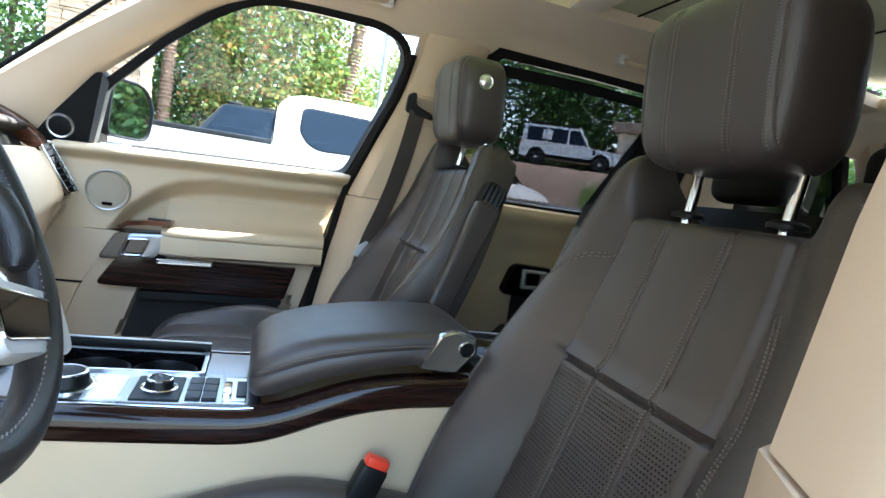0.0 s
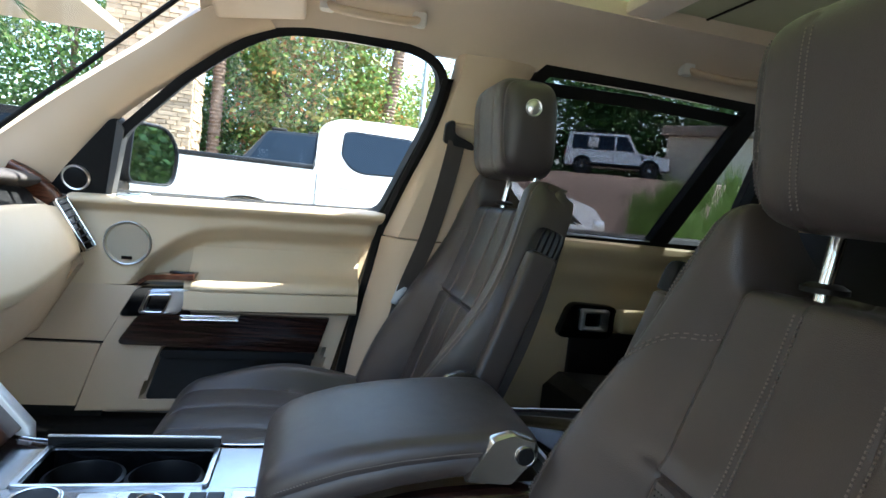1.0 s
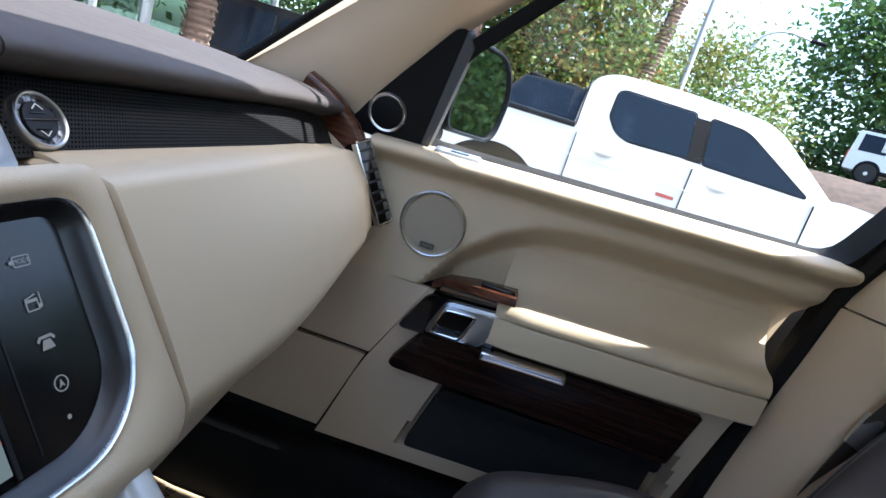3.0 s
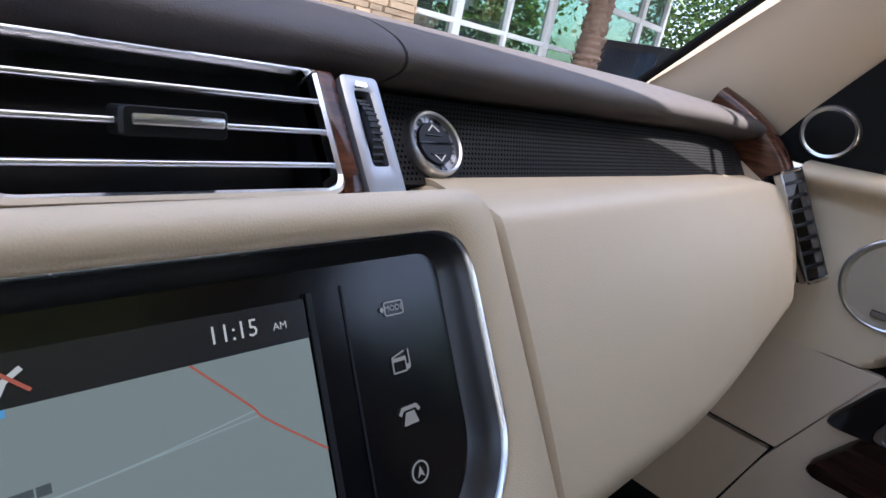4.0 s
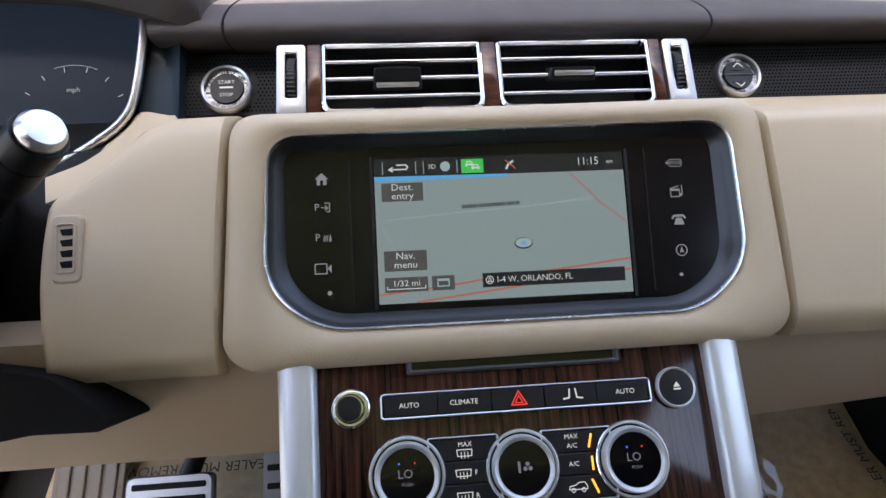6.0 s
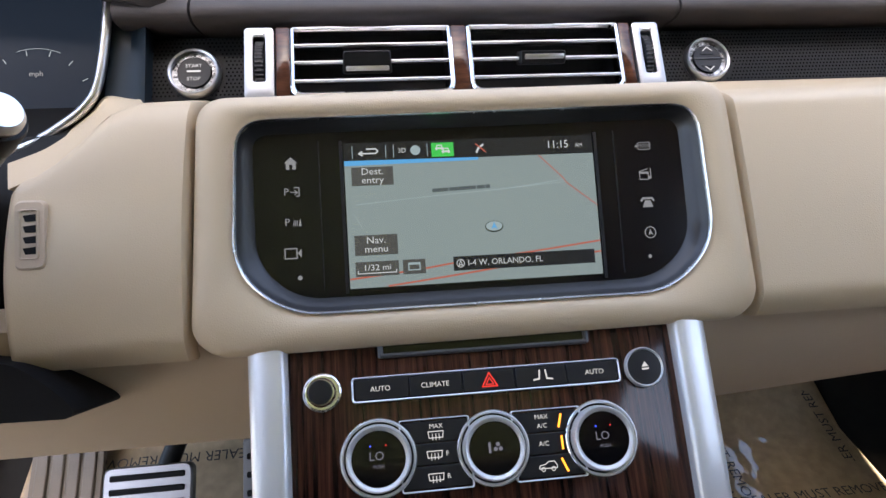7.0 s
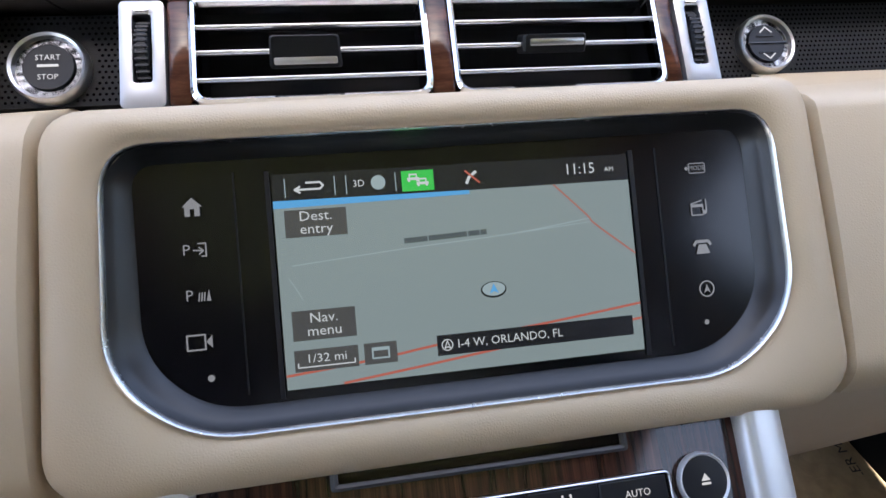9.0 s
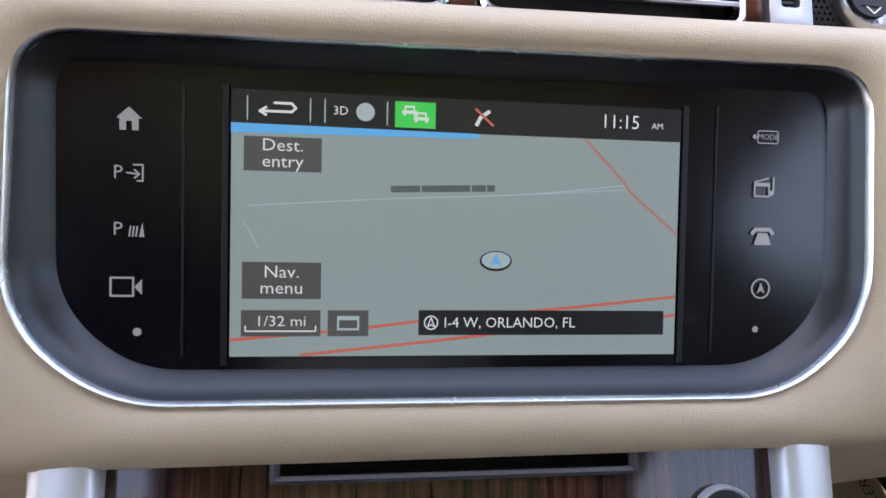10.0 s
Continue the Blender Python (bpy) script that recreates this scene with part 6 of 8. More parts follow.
tagged(part("door_jamb", boxm((0.76, 0.915, 0.90), (0.28, 0.02, 0.62), 0.005), SOFTBLK, None, "black jamb filler added to block light"), category="jamb", kind="structure")


def door_mirror():
    d = thing("door_mirror", (0.08, 0.9, 1.25), "grey door mirror with rounded housing outside the window", "mirror")
    o = rounded([(-0.090, -0.075), (0.075, -0.078), (0.092, 0.02), (0.045, 0.080), (-0.078, 0.082)], 0.035, 6)
    c = Vector((0.095, 1.00, 1.335))
    u = Vector((math.cos(math.radians(62)), math.sin(math.radians(62)), 0))
    n = Vector((math.sin(math.radians(62)), -math.cos(math.radians(62)), 0))
    m = frame_of(c, u, (0, 0, 1), n)
    part("housing", loft(bmesh.new(), [[(p[0] * k, p[1] * k, z) for p in o] for k, z in ((0.55, -0.13), (0.85, -0.10), (1.0, -0.05), (1.07, -0.012), (1.07, 0.006), (1.04, 0.012), (1.0, 0.012), (0.97, 0.002))], m), material("dark_mirror_paint", (0.007, 0.009, 0.013), 0.5, spec=0.2), d, "grey painted mirror housing")
    part("mirror_glass", prismm([(p[0] * 0.95 - 0.002, p[1] * 0.95) for p in o], 0.0, 0.006, m), material("mirror_silver", (0.85, 0.88, 0.88), 0.02, 1.0, vary=0.01), d, "mirror glass", smooth=False)
    part("stalk", boxm((0.02, 0.89, 1.245), (0.07, 0.16, 0.03), 0.01), SOFTBLK, d, "black mirror stalk")


door_mirror()


def pillars_and_roof():
    m = side_plane(1)
    # A-pillar
    for s in (1, -1):
        ws = smooth_path([(-0.30, 0.742, 1.215), (-0.20, 0.728, 1.290), (-0.02, 0.700, 1.440), (0.14, 0.668, 1.560), (0.26, 0.640, 1.650), (0.36, 0.62, 1.700)], 5)
        dr = smooth_path([(-0.12, 0.790, 1.190), (-0.055, 0.785, 1.245), (0.075, 0.757, 1.400), (0.215, 0.722, 1.518), (0.32, 0.698, 1.600), (0.42, 0.68, 1.648)], 5)
        rings = []
        for a, b in zip(ws, dr):
            mid = (a + b) / 2
            inw = Vector((0.35, -0.75, -0.2)) * 0.018
            rings.append([(p.x, s * p.y, p.z) for p in (a, a * 0.8 + b * 0.2 + inw * 0.7, mid + inw, a * 0.2 + b * 0.8 + inw * 0.75, b, b + Vector((-0.02, 0.05, 0)), a + Vector((-0.03, 0.05, 0.01)))])
        tagged(part("pillar_trim", loftm(rings), BEIGEPL, None, "almond plastic windscreen pillar trim"), category="pillar", kind="structure")
    # front door seal down to the sill, and the B-pillar
    for s in (1, -1):
        seal = smooth_path([(0.823, 1.60), (0.800, 1.479), (0.720, 1.245), (0.680, 1.05), (0.645, 0.86), (0.62, 0.68)], 6)
        def yy(z):
            return 0.80 - max(0, z - 1.22) * 0.279
        rings = [[(p.x, s * (yy(p.y) - 0.012), p.y), (p.x + 0.012, s * (yy(p.y) - 0.024), p.y), (p.x + 0.026, s * (yy(p.y) - 0.020), p.y), (p.x + 0.030, s * (yy(p.y) + 0.01), p.y), (p.x, s * (yy(p.y) + 0.02), p.y)] for p in ((q if hasattr(q, "y") else q) for q in [Vector((a.x, a.y, 0)) for a in [Vector((*x, 0)) if len(x) == 2 else x for x in seal]])]
        tagged(part("door_seal", loftm(rings), SOFTBLK, None, "black rubber door seal"), category="seal", kind="structure")
        d = thing("b_pillar", (0.9, s * 0.75, 0.6), "almond B-pillar trim with belt guide slot", "pillar", kind="structure")
        sh = -0.024 if s < 0 else 0.0
        zs = 1.135 if s < 0 else 1.193
        rows = [(1.66, 0.855, 1.06), (1.60, 0.850, 1.04), (1.48, 0.822, 1.01), (1.36, 0.775 + sh * 0.5, 0.995), (1.245, 0.735 + sh, 0.985), (zs, 0.717 - (1.193 - zs) * 0.2 + sh, 0.985)]
        part("upper_trim", loftm([[(a, s * (yy(z) - 0.004), z), (a + 0.012, s * (yy(z) - 0.030), z), (a + 0.04, s * (yy(z) - 0.030 - 0.05 * step(1.55, 1.2, z)), z), ((a + b) / 2, s * (yy(z) - 0.042 - 0.056 * step(1.55, 1.2, z)), z), (b - 0.03, s * (yy(z) - 0.032 - 0.05 * step(1.55, 1.2, z)), z), (b, s * (yy(z) - 0.004), z), (b, s * (yy(z) + 0.03), z), (a, s * (yy(z) + 0.03), z)] for z, a, b in rows]), BEIGEPL, d, "almond upper pillar trim")
        rows = [(zs - 0.003, 0.715 - (1.193 - zs) * 0.2 + sh, 0.985), (1.10, 0.700 + sh, 0.98), (1.02, 0.684 + sh, 0.975), (0.86, 0.660, 0.98), (0.62, 0.632, 1.0)]
        part("lower_trim", loftm([[(a, s * (0.796), z), (a + 0.012, s * 0.765, z), (a + 0.045, s * 0.712, z), (a + 0.075, s * 0.700, z), ((a + b) / 2, s * 0.698, z), (b - 0.05, s * 0.71, z), (b, s * 0.78, z), (b, s * 0.83, z), (a, s * 0.83, z)] for z, a, b in rows]), BEIGEPL, d, "almond lower pillar trim")
        if s > 0:
            mm = frame_of((0.902, 0.677, 1.44), (1, 0, 0), (-0.16, -0.25, 0.955), (0, -0.96, -0.25))
            part("belt_slot", ringm(rounded(rect(-0.055, -0.11, 0.045, 0.055), 0.02, 5), rounded(rect(-0.047, -0.10, 0.037, 0.046), 0.016, 5), -0.02, 0.006, mm, 0.002), BEIGEPL, d, "belt height adjuster frame")
            part("airbag_badge", ringm(rounded(rect(-0.02, -0.018, 0.02, 0.018), 0.003), rounded(rect(-0.018, -0.016, 0.018, 0.016), 0.003), -0.004, 0.001, frame_of((0.945, 0.665, 1.60), (1, 0, 0), (0, -0.27, 0.96), (0, -0.96, -0.27))), BEIGEPL, d)
    # seat belt of the passenger
    b = thing("seat_belt", (0.8, 0.7, 0.9), "brown seat belt hanging from its pillar guide", "seat belt")
    pts = smooth_path([(0.868, 0.648, 1.445), (0.850, 0.650, 1.33), (0.825, 0.668, 1.20), (0.790, 0.69, 1.075), (0.775, 0.700, 1.00), (0.76, 0.71, 0.90)], 6)
    part("webbing", sweep(bmesh.new(), pts, rounded(rect(-0.024, -0.001, 0.024, 0.001), 0.0005, 1), (0.25, -0.95, 0)), BELT, b, "brown belt webbing")
    part("guide", prismm(rounded([(-0.040, 0.030), (-0.020, 0.045), (-0.010, 0.012), (0.045, 0.004), (0.052, -0.012), (-0.030, -0.018)], 0.01, 4), -0.006, 0.008, frame_of((0.866, 0.650, 1.452), (0.96, 0, -0.2), (0.2, -0.2, 0.95), (0, -0.97, -0.2)), 0.002), BLACK, b, "black belt guide")
    part("tongue", prismm(rounded(rect(-0.014, -0.030, 0.014, 0.022), 0.004), -0.002, 0.004, frame_of((0.772, 0.690, 1.052), (0.9, 0, -0.3), (0.3, 0.1, 0.94), (0, -1, 0.1)), 0.001), SATIN, b, "metal belt tongue")
    # belt buckle beside the driver's seat
    b = thing("belt_buckle", (0.66, -0.17, 0.72), "black belt buckle with a red release button", "belt buckle")
    bmx = frame_of((0.662, -0.172, 0.800), (0.93, 0, -0.36), (0.36, 0, 0.93), (0, -1, 0))
    part("stalk", boxm((0, -0.02, 0), (0.040, 0.14, 0.026), 0.006, 2, bmx), BLACK, b, "black buckle body")
    part("release_button", boxm((0, 0.052, 0), (0.034, 0.020, 0.020), 0.004, 2, bmx), RED, b, "red release button")

    # headliner with the roof opening
    def rail(s):
        rings = []
        for i in range(33):
            x = 0.26 + 2.5 * i / 32
            zc = lerp_path([(0.2, -0.060), (0.32, -0.022), (0.5, -0.004), (0.9, 0.0), (1.8, -0.008), (2.8, -0.08)], x)
            rings.append([(x, s * y, z + zc) for y, z in ((0.455, 1.752), (0.52, 1.748), (0.58, 1.736), (0.625, 1.716), (0.655, 1.692), (0.672, 1.668), (0.682, 1.655), (0.72, 1.66), (0.70, 1.73), (0.6, 1.79), (0.455, 1.79))])
        return loftm(rings)
    for s in (1, -1):
        tagged(part("ceiling", rail(s), LINER, None, "pale headliner above the doors"), category="ceiling", kind="structure")
    fr = []
    for i in range(21):
        y = -0.66 + 1.32 * i / 20
        dz = -0.028 * (abs(y) / 0.66) ** 3
        xg = 0.238 - 0.09 * (1 - min(1, abs(y) / 0.63) ** 2)
        zg = 1.692 + 0.018 * (1 - min(1, abs(y) / 0.63) ** 2)
        fr.append([(xg, y, zg + dz * 0.3), (xg + 0.045, y, zg + 0.016 + dz * 0.6)] + [(x, y, z + dz) for x, z in ((0.34, 1.735), (0.56, 1.752), (0.56, 1.79), (0.25, 1.765))] + [(xg - 0.012, y, zg + 0.012 + dz * 0.3)])
    tagged(part("ceiling", loftm(fr), LINER, None, "pale front headliner"), category="ceiling", kind="structure")
    tagged(part("ceiling", boxm((2.55, 0, 1.72), (0.5, 1.3, 0.05), 0.01), LINER, None, "pale rear headliner"), category="ceiling", kind="structure")
    for x0, x1 in ((0.555, 1.178), (1.252, 2.32)):
        tagged(part("roof_window", boxm(((x0 + x1) / 2, 0, 1.782), (x1 - x0, 0.93, 0.004), 0), ROOFGLASS if x0 < 1 else ROOFREAR, None, "pale translucent roof blind"), category="sunroof", kind="structure")
        for xx in ((0.933,) if x0 < 1 else (1.378, 1.85)):
            tagged(part("blind_rib", boxm((xx, 0, 1.777), (0.006, 0.93, 0.004), 0.001, 1), SOFTBLK, None, "thin dark rib of the roof blind"), category="rib", kind="structure")
    tagged(part("roof_beam", boxm((1.215, 0, 1.768), (0.086, 0.95, 0.03), 0.008), LINER, None, "pale cross beam of the roof"), category="beam", kind="structure")
    for s in (1, -1):
        tagged(part("trim", boxm((1.43, s * 0.462, 1.757), (1.75, 0.008, 0.012), 0.003), SOFTBLK, None, "black roof opening seal"), category="seal", kind="structure")
    # windscreen
    rings = []
    for i in range(13):
        k = i / 12
        ring_ = []
        for j in range(17):
            c = 2 * j / 16 - 1
            w = 0.745 - 0.115 * k
            x = -0.30 + 0.54 * k - 0.20 * (1 - c * c) * (1 - 0.55 * k)
            z = 1.215 + 0.475 * k + 0.02 * (1 - c * c) * k
            ring_.append((x, c * w, z))
        rings.append(ring_)
    bm = bmesh.new()
    loft(bm, rings, None, False, False)
    g = part("window_2", bm, GLASS, None, "clear windscreen")
    g.visible_shadow = False
    tagged(g, category="windscreen", kind="structure")
    # black band round the glass
    bm = bmesh.new()
    band = rings[-1]
    sweep(bm, [Vector(p) + Vector((0.004, 0, -0.004)) for p in band], rounded(rect(-0.003, -0.014, 0.003, 0.014), 0.001, 1), (0.4, 0, 0.9))
    tagged(part("trim", bm, SOFTBLK, None, "black windscreen top edge"), category="trim", kind="structure")
    for s in (0, -1):
        pts = [Vector(r[s]) + Vector((0.004, 0.006 if s == 0 else -0.006, 0)) for r in rings]
        tagged(part("trim", tubem(pts, 0.006, 8, (0, 1, 0)), SOFTBLK, None, "black windscreen side edge"), category="trim", kind="structure")
    # sun visor and grab handles
    for s in (1, -1):
        v = thing("sun_visor", (0.36, s * 0.36, 1.70), "folded almond sun visor", "sun visor")
        part("board", boxm((0, 0, 0), (0.19, 0.37, 0.022), 0.010, 3, Matrix.Translation((0.392, s * 0.435, 1.688)) @ Matrix.Rotation(-s * 0.16, 4, "X") @ Matrix.Rotation(-0.16, 4, "Y")), BEIGEPL, v, "almond visor board")
    CAPS = material("pale_satin_plastic", (0.62, 0.60, 0.55), 0.35)

    def grab(x, s, L):
        g = thing("grab_handle", (x, s * 0.62, 1.69), "almond ceiling grab handle", "grab handle", "grab handles")
        part("bar", sweep(bmesh.new(), smooth_path([(x - L / 2, s * 0.632, 1.722), (x - L / 2 + 0.012, s * 0.606, 1.702), (x - L / 4, s * 0.598, 1.695), (x + L / 4, s * 0.598, 1.695), (x + L / 2 - 0.012, s * 0.606, 1.702), (x + L / 2, s * 0.632, 1.722)], 5), circle(0, 0, 0.013, 12, 0.010)), BEIGEPL, g, "almond handle bar")
        for e in (-1, 1):
            part("end_cap", boxm((x + e * L / 2, s * 0.618, 1.710), (0.034, 0.032, 0.036), 0.008), CAPS, g)
    grab(0.634, 1, 0.21)
    grab(1.568, 1, 0.23)
    grab(1.70, -1, 0.20)
    lamp = thing("reading_lamp", (1.93, 0.6, 1.70), "rear ceiling reading lamp", "lamp")
    part("housing", boxm((1.93, 0.585, 1.705), (0.12, 0.07, 0.02), 0.006), BEIGEPL, lamp, "almond lamp housing")
    part("lens", boxm((1.93, 0.578, 1.694), (0.05, 0.03, 0.008), 0.003), SATIN, lamp, "clear lamp lens")


pillars_and_roof()


def rear_side(s):
    m = side_plane(s)
    poly = sp(REAR_WIN)
    d = thing("door_2" if s > 0 else "door_3", (1.4, s * 0.8, 0.7), "almond rear door with black window frame", "door", kind="structure")
    part("window_frame", ringm(grow(poly, 0.03), poly, -0.06, 0.006, m, 0.002), SOFTBLK, d, "black rear window frame")
    part("window_post", prismm(sp([(1.705, 1.645), (1.768, 1.645), (1.588, 1.245), (1.525, 1.245)]), -0.03, 0.004, m, 0.002), SOFTBLK, d, "black slanting window post")
    part("sill_strip", boxm((1.40, s * 0.792, 1.243), (0.82, 0.008, 0.010), 0.003), SATIN, d, "bright sill strip")

    def panel(a, t):
        z = 0.66 + 0.582 * t
        x = 0.99 + 0.90 * a
        y = 0.792 - 0.02 * step(0.86, 0.93, t) + 0.03 * max(0, (t - 0.96) / 0.04) ** 2
        y += 0.028 * step(0.10, 0.24, a - 0.15 * t) * step(0.84, 0.72, t) * step(0.50, 0.60, t)
        return Vector((x, s * y, z))
    part("panel", slab(panel, 40, 40, (0, s * 0.04, 0)), BEIGE, d, "almond leather rear door panel")
    part("armrest", boxm((1.60, s * 0.764, 1.004), (0.34, 0.055, 0.070), 0.020, 4), BEIGE, d, "almond rear armrest")
    part("wood_strip", boxm((1.555, s * 0.778, 0.872), (0.51, 0.02, 0.185), 0.006), BLACK, d, "black lower rear door pocket")
    part("pull_strap", sweep(bmesh.new(), smooth_path([(1.69, s * 0.765, 0.985), (1.665, s * 0.742, 0.972), (1.60, s * 0.738, 0.928), (1.535, s * 0.745, 0.884), (1.525, s * 0.768, 0.874)], 5), rounded(rect(-0.007, -0.016, 0.007, 0.016), 0.006, 3)), BEIGEPL, d, "almond pull strap")
    part("handle_housing", prismm(rounded([(-0.085, 0.055), (0.07, 0.05), (0.06, -0.05), (-0.12, -0.05)], 0.03, 5), -0.01, 0.02, frame_of((1.372, s * 0.785, 0.995), (1, 0, 0), (0, 0, 1), (0, -s, 0)), 0.005), GLOSSBLK, d, "black handle housing")
    part("door_handle", ringm(rounded(rect(-0.045, -0.032, 0.045, 0.032), 0.008), rounded(rect(-0.030, -0.020, 0.022, 0.020), 0.006), 0.012, 0.030, frame_of((1.362, s * 0.785, 1.003), (1, 0, 0), (0, 0, 1), (0, -s, 0)), 0.003), SATIN, d, "satin rear door handle")
    glass_pane(grow(poly, 0.01), m, glass("tinted_glass", (0.54, 0.55, 0.54)) if s > 0 else DIMTINT, "window_3" if s > 0 else "window_4", "tinted rear door window")
    # sunblind drawn up behind the glass
    low = sp([(1.00, 1.236), (1.03, 1.48), (1.055, 1.602), (1.075, 1.622), (1.40, 1.628), (1.735, 1.618), (1.60, 1.25)])
    b = thing("window_sunblind", (1.4, s * 0.78, 1.24), "dark mesh sunblind drawn up over the rear window", "sunblind")
    pn = part("mesh", prismm(low, -0.022, -0.020, m), TINT if s > 0 else DIMTINT, b, "dark see-through mesh", smooth=False)
    part("rail", prismm(sp([(1.058, 1.600), (1.075, 1.632), (1.40, 1.637), (1.755, 1.628), (1.742, 1.598), (1.40, 1.606)]), -0.028, -0.012, m), SOFTBLK, b, "black blind rail")
    # rear pillars, quarter window, load space
    rows = [(1.66, 1.86, 2.05), (1.45, 1.86, 2.08), (1.245, 1.84, 2.12), (0.66, 1.84, 2.2)]
    def yy(z):
        return 0.80 - max(0, z - 1.22) * 0.279
    tagged(part("pillar_trim", loftm([[(a, s * (yy(z) - 0.01), z), (a + 0.03, s * (yy(z) - 0.035), z), (b_ - 0.03, s * (yy(z) - 0.035), z), (b_, s * (yy(z) - 0.01), z), (b_, s * (yy(z) + 0.03), z), (a, s * (yy(z) + 0.03), z)] for z, a, b_ in rows]), BEIGEPL, None, "almond rear pillar trim"), category="pillar", kind="structure")
    q = sp([(2.10, 1.26), (2.07, 1.60), (2.5, 1.58), (2.66, 1.30)])
    tagged(part("window_frame", ringm(grow(q, 0.03), q, -0.04, 0.004, m), SOFTBLK, None, "black quarter window frame"), category="frame", kind="structure")
    glass_pane(grow(q, 0.01), m, glass("quarter_glass", (0.14, 0.145, 0.14)), "window_5" if s > 0 else "window_6", "tinted rear quarter window")
    tagged(part("wall_side", boxm((2.42, s * 0.79, 0.95), (0.66, 0.05, 0.58), 0.01), DARKCARPET, None, "dark load space side"), category="trim", kind="structure")
    tagged(part("pillar_trim", loftm([[(a, s * 0.64, z), (a, s * 0.70, z), (a + 0.12, s * 0.70, z), (a + 0.12, s * 0.60, z)] for z, a in ((1.68, 2.52), (1.28, 2.70), (0.7, 2.74))]), BEIGEPL, None, "almond tail pillar trim"), category="pillar", kind="structure")


rear_side(1)
rear_side(-1)


def cabin_floor():
    tagged(part("floor", boxm((1.15, 0, 0.46), (3.3, 1.60, 0.06), 0.01), DARKCARPET, None, "black carpeted cabin floor"), category="floor", kind="structure")
    tagged(part("floor_front", loftm([[(-0.30, y, 0.50), (-0.40, y, 0.53), (-0.62, y, 0.72), (-0.70, y, 0.95), (-0.76, y, 0.95), (-0.70, y, 0.5), (-0.35, y, 0.44)] for y in (-0.78, 0.78)]), DARKCARPET, None, "black carpeted toe board"), category="floor", kind="structure")
    tagged(part("firewall", boxm((-0.74, 0, 1.0), (0.05, 1.6, 0.5), 0.01), SOFTBLK, None, "dark bulkhead"), category="wall", kind="structure")
    # sills and kick panels
    for s in (1, -1):
        tagged(part("sill", boxm((0.55, s * 0.80, 0.56), (2.5, 0.10, 0.22), 0.02), SOFTBLK, None, "black door sill"), category="sill", kind="structure")
    for z0, z1, x0, x1 in ((0.866, 1.008, 0.067, 0.134), (0.70, 0.858, 0.013, 0.061)):
        tagged(part("kick_panel", loftm([[(-0.45, y, z0), (x0, y, z0), (x1, y, z1), (-0.45, y, z1)] for y in (0.789, 0.83)]), BEIGEPL, None, "almond kick panel ahead of the door"), category="trim", kind="structure")
    # solid black sheet paints the seams' shade and stops light leaking past the kick panels
    tagged(part("kick_gap", loftm([[(-0.45, y, 0.60), (0.05, y, 0.60), (0.15, y, 1.008), (-0.45, y, 1.012)] for y in (0.800, 0.84)]), SOFTBLK, None, "black sheet standing in for shade in the kick panel gaps"), category="trim", kind="structure")
    # mats under clear film
    FILM = glass("clear_film", (0.93, 0.93, 0.92), 1.6)
    for s, nm in ((1, "passenger"), (-1, "driver")):
        mt = thing("floor_mat", (-0.2, s * 0.42, 0.49), "tan carpet mat under printed clear protective film", "floor mat", "floor mats")
        fm = frame_of((0, 0, 0), (0, 1, 0), (-1, 0, 0), (0, 0, 1))

        def hgt(x):
            return lerp_path([(-0.70, 0.80), (-0.62, 0.735), (-0.42, 0.560), (-0.32, 0.512), (-0.2, 0.498), (0.3, 0.494)], x)
        y0, y1 = (0.165, 0.745) if s > 0 else (-0.66, -0.165)
        rows = [-0.62 + 0.03 * i for i in range(28)]
        part("carpet", loftm([[(x, y0, hgt(x)), (x, y0, hgt(x) + 0.010), (x, y1, hgt(x) + 0.010), (x, y1, hgt(x))] for x in rows]), CARPET, mt, "tan carpet pile")
        bm = bmesh.new()
        random.seed(5)
        nx, ny = 60, 40
        g = []
        for i in range(nx + 1):
            row = []
            for j in range(ny + 1):
                x = -0.60 + 0.72 * i / nx
                y = y0 + 0.01 + (y1 - y0 - 0.02) * j / ny
                w = noise.noise(Vector((x * 14, y * 18, s * 3.0))) * 0.005 + noise.noise(Vector((x * 45, y * 38, 7))) * 0.0028
                row.append(bm.verts.new((x, y, hgt(x) + 0.0165 + w)))
            g.append(row)
        for i in range(nx):
            for j in range(ny):
                bm.faces.new((g[i][j], g[i + 1][j], g[i + 1][j + 1], g[i][j + 1]))
        fl = part("film", bm, FILM, mt, "wrinkled clear plastic film")
        fl.visible_shadow = False
        ink = material("film_ink", (0.02, 0.02, 0.02), 0.5)
        for k, (w, x, y, rot) in enumerate((("DEALER MUST REMOVE", -0.19, 0.60, 0), ("DEALER MUST REMOVE", -0.30, 0.495, -90), ("PROTECTIVE COVER", -0.28, 0.462, -90), ("DEALER MUST REMOVE", -0.32, 0.715, 90), ("PROTECTIVE COVER", -0.43, 0.60, 180)) if s > 0 else (("PROTECTIVE COVER", -0.42, -0.45, 180), ("DEALER MUST REMOVE", -0.36, -0.42, 180))):
            sl = math.atan2(hgt(x - 0.03) - hgt(x + 0.03), 0.06)
            mm = Matrix.Translation((x, y, hgt(x) + 0.0225)) @ Matrix.Rotation(sl, 4, "Y") @ fm @ Matrix.Rotation(math.radians(rot), 4, "Z")
            text("word", w, 0.024, mm, ink, mt, squeeze=1.0)
    RUBBERTAN = material("tan_rubber", (0.20, 0.165, 0.125), 0.7, vary=0.15, bump=0.3)
    # footrest
    f = thing("footrest", (-0.36, -0.585, 0.55), "beige ribbed driver's footrest plate", "footrest")
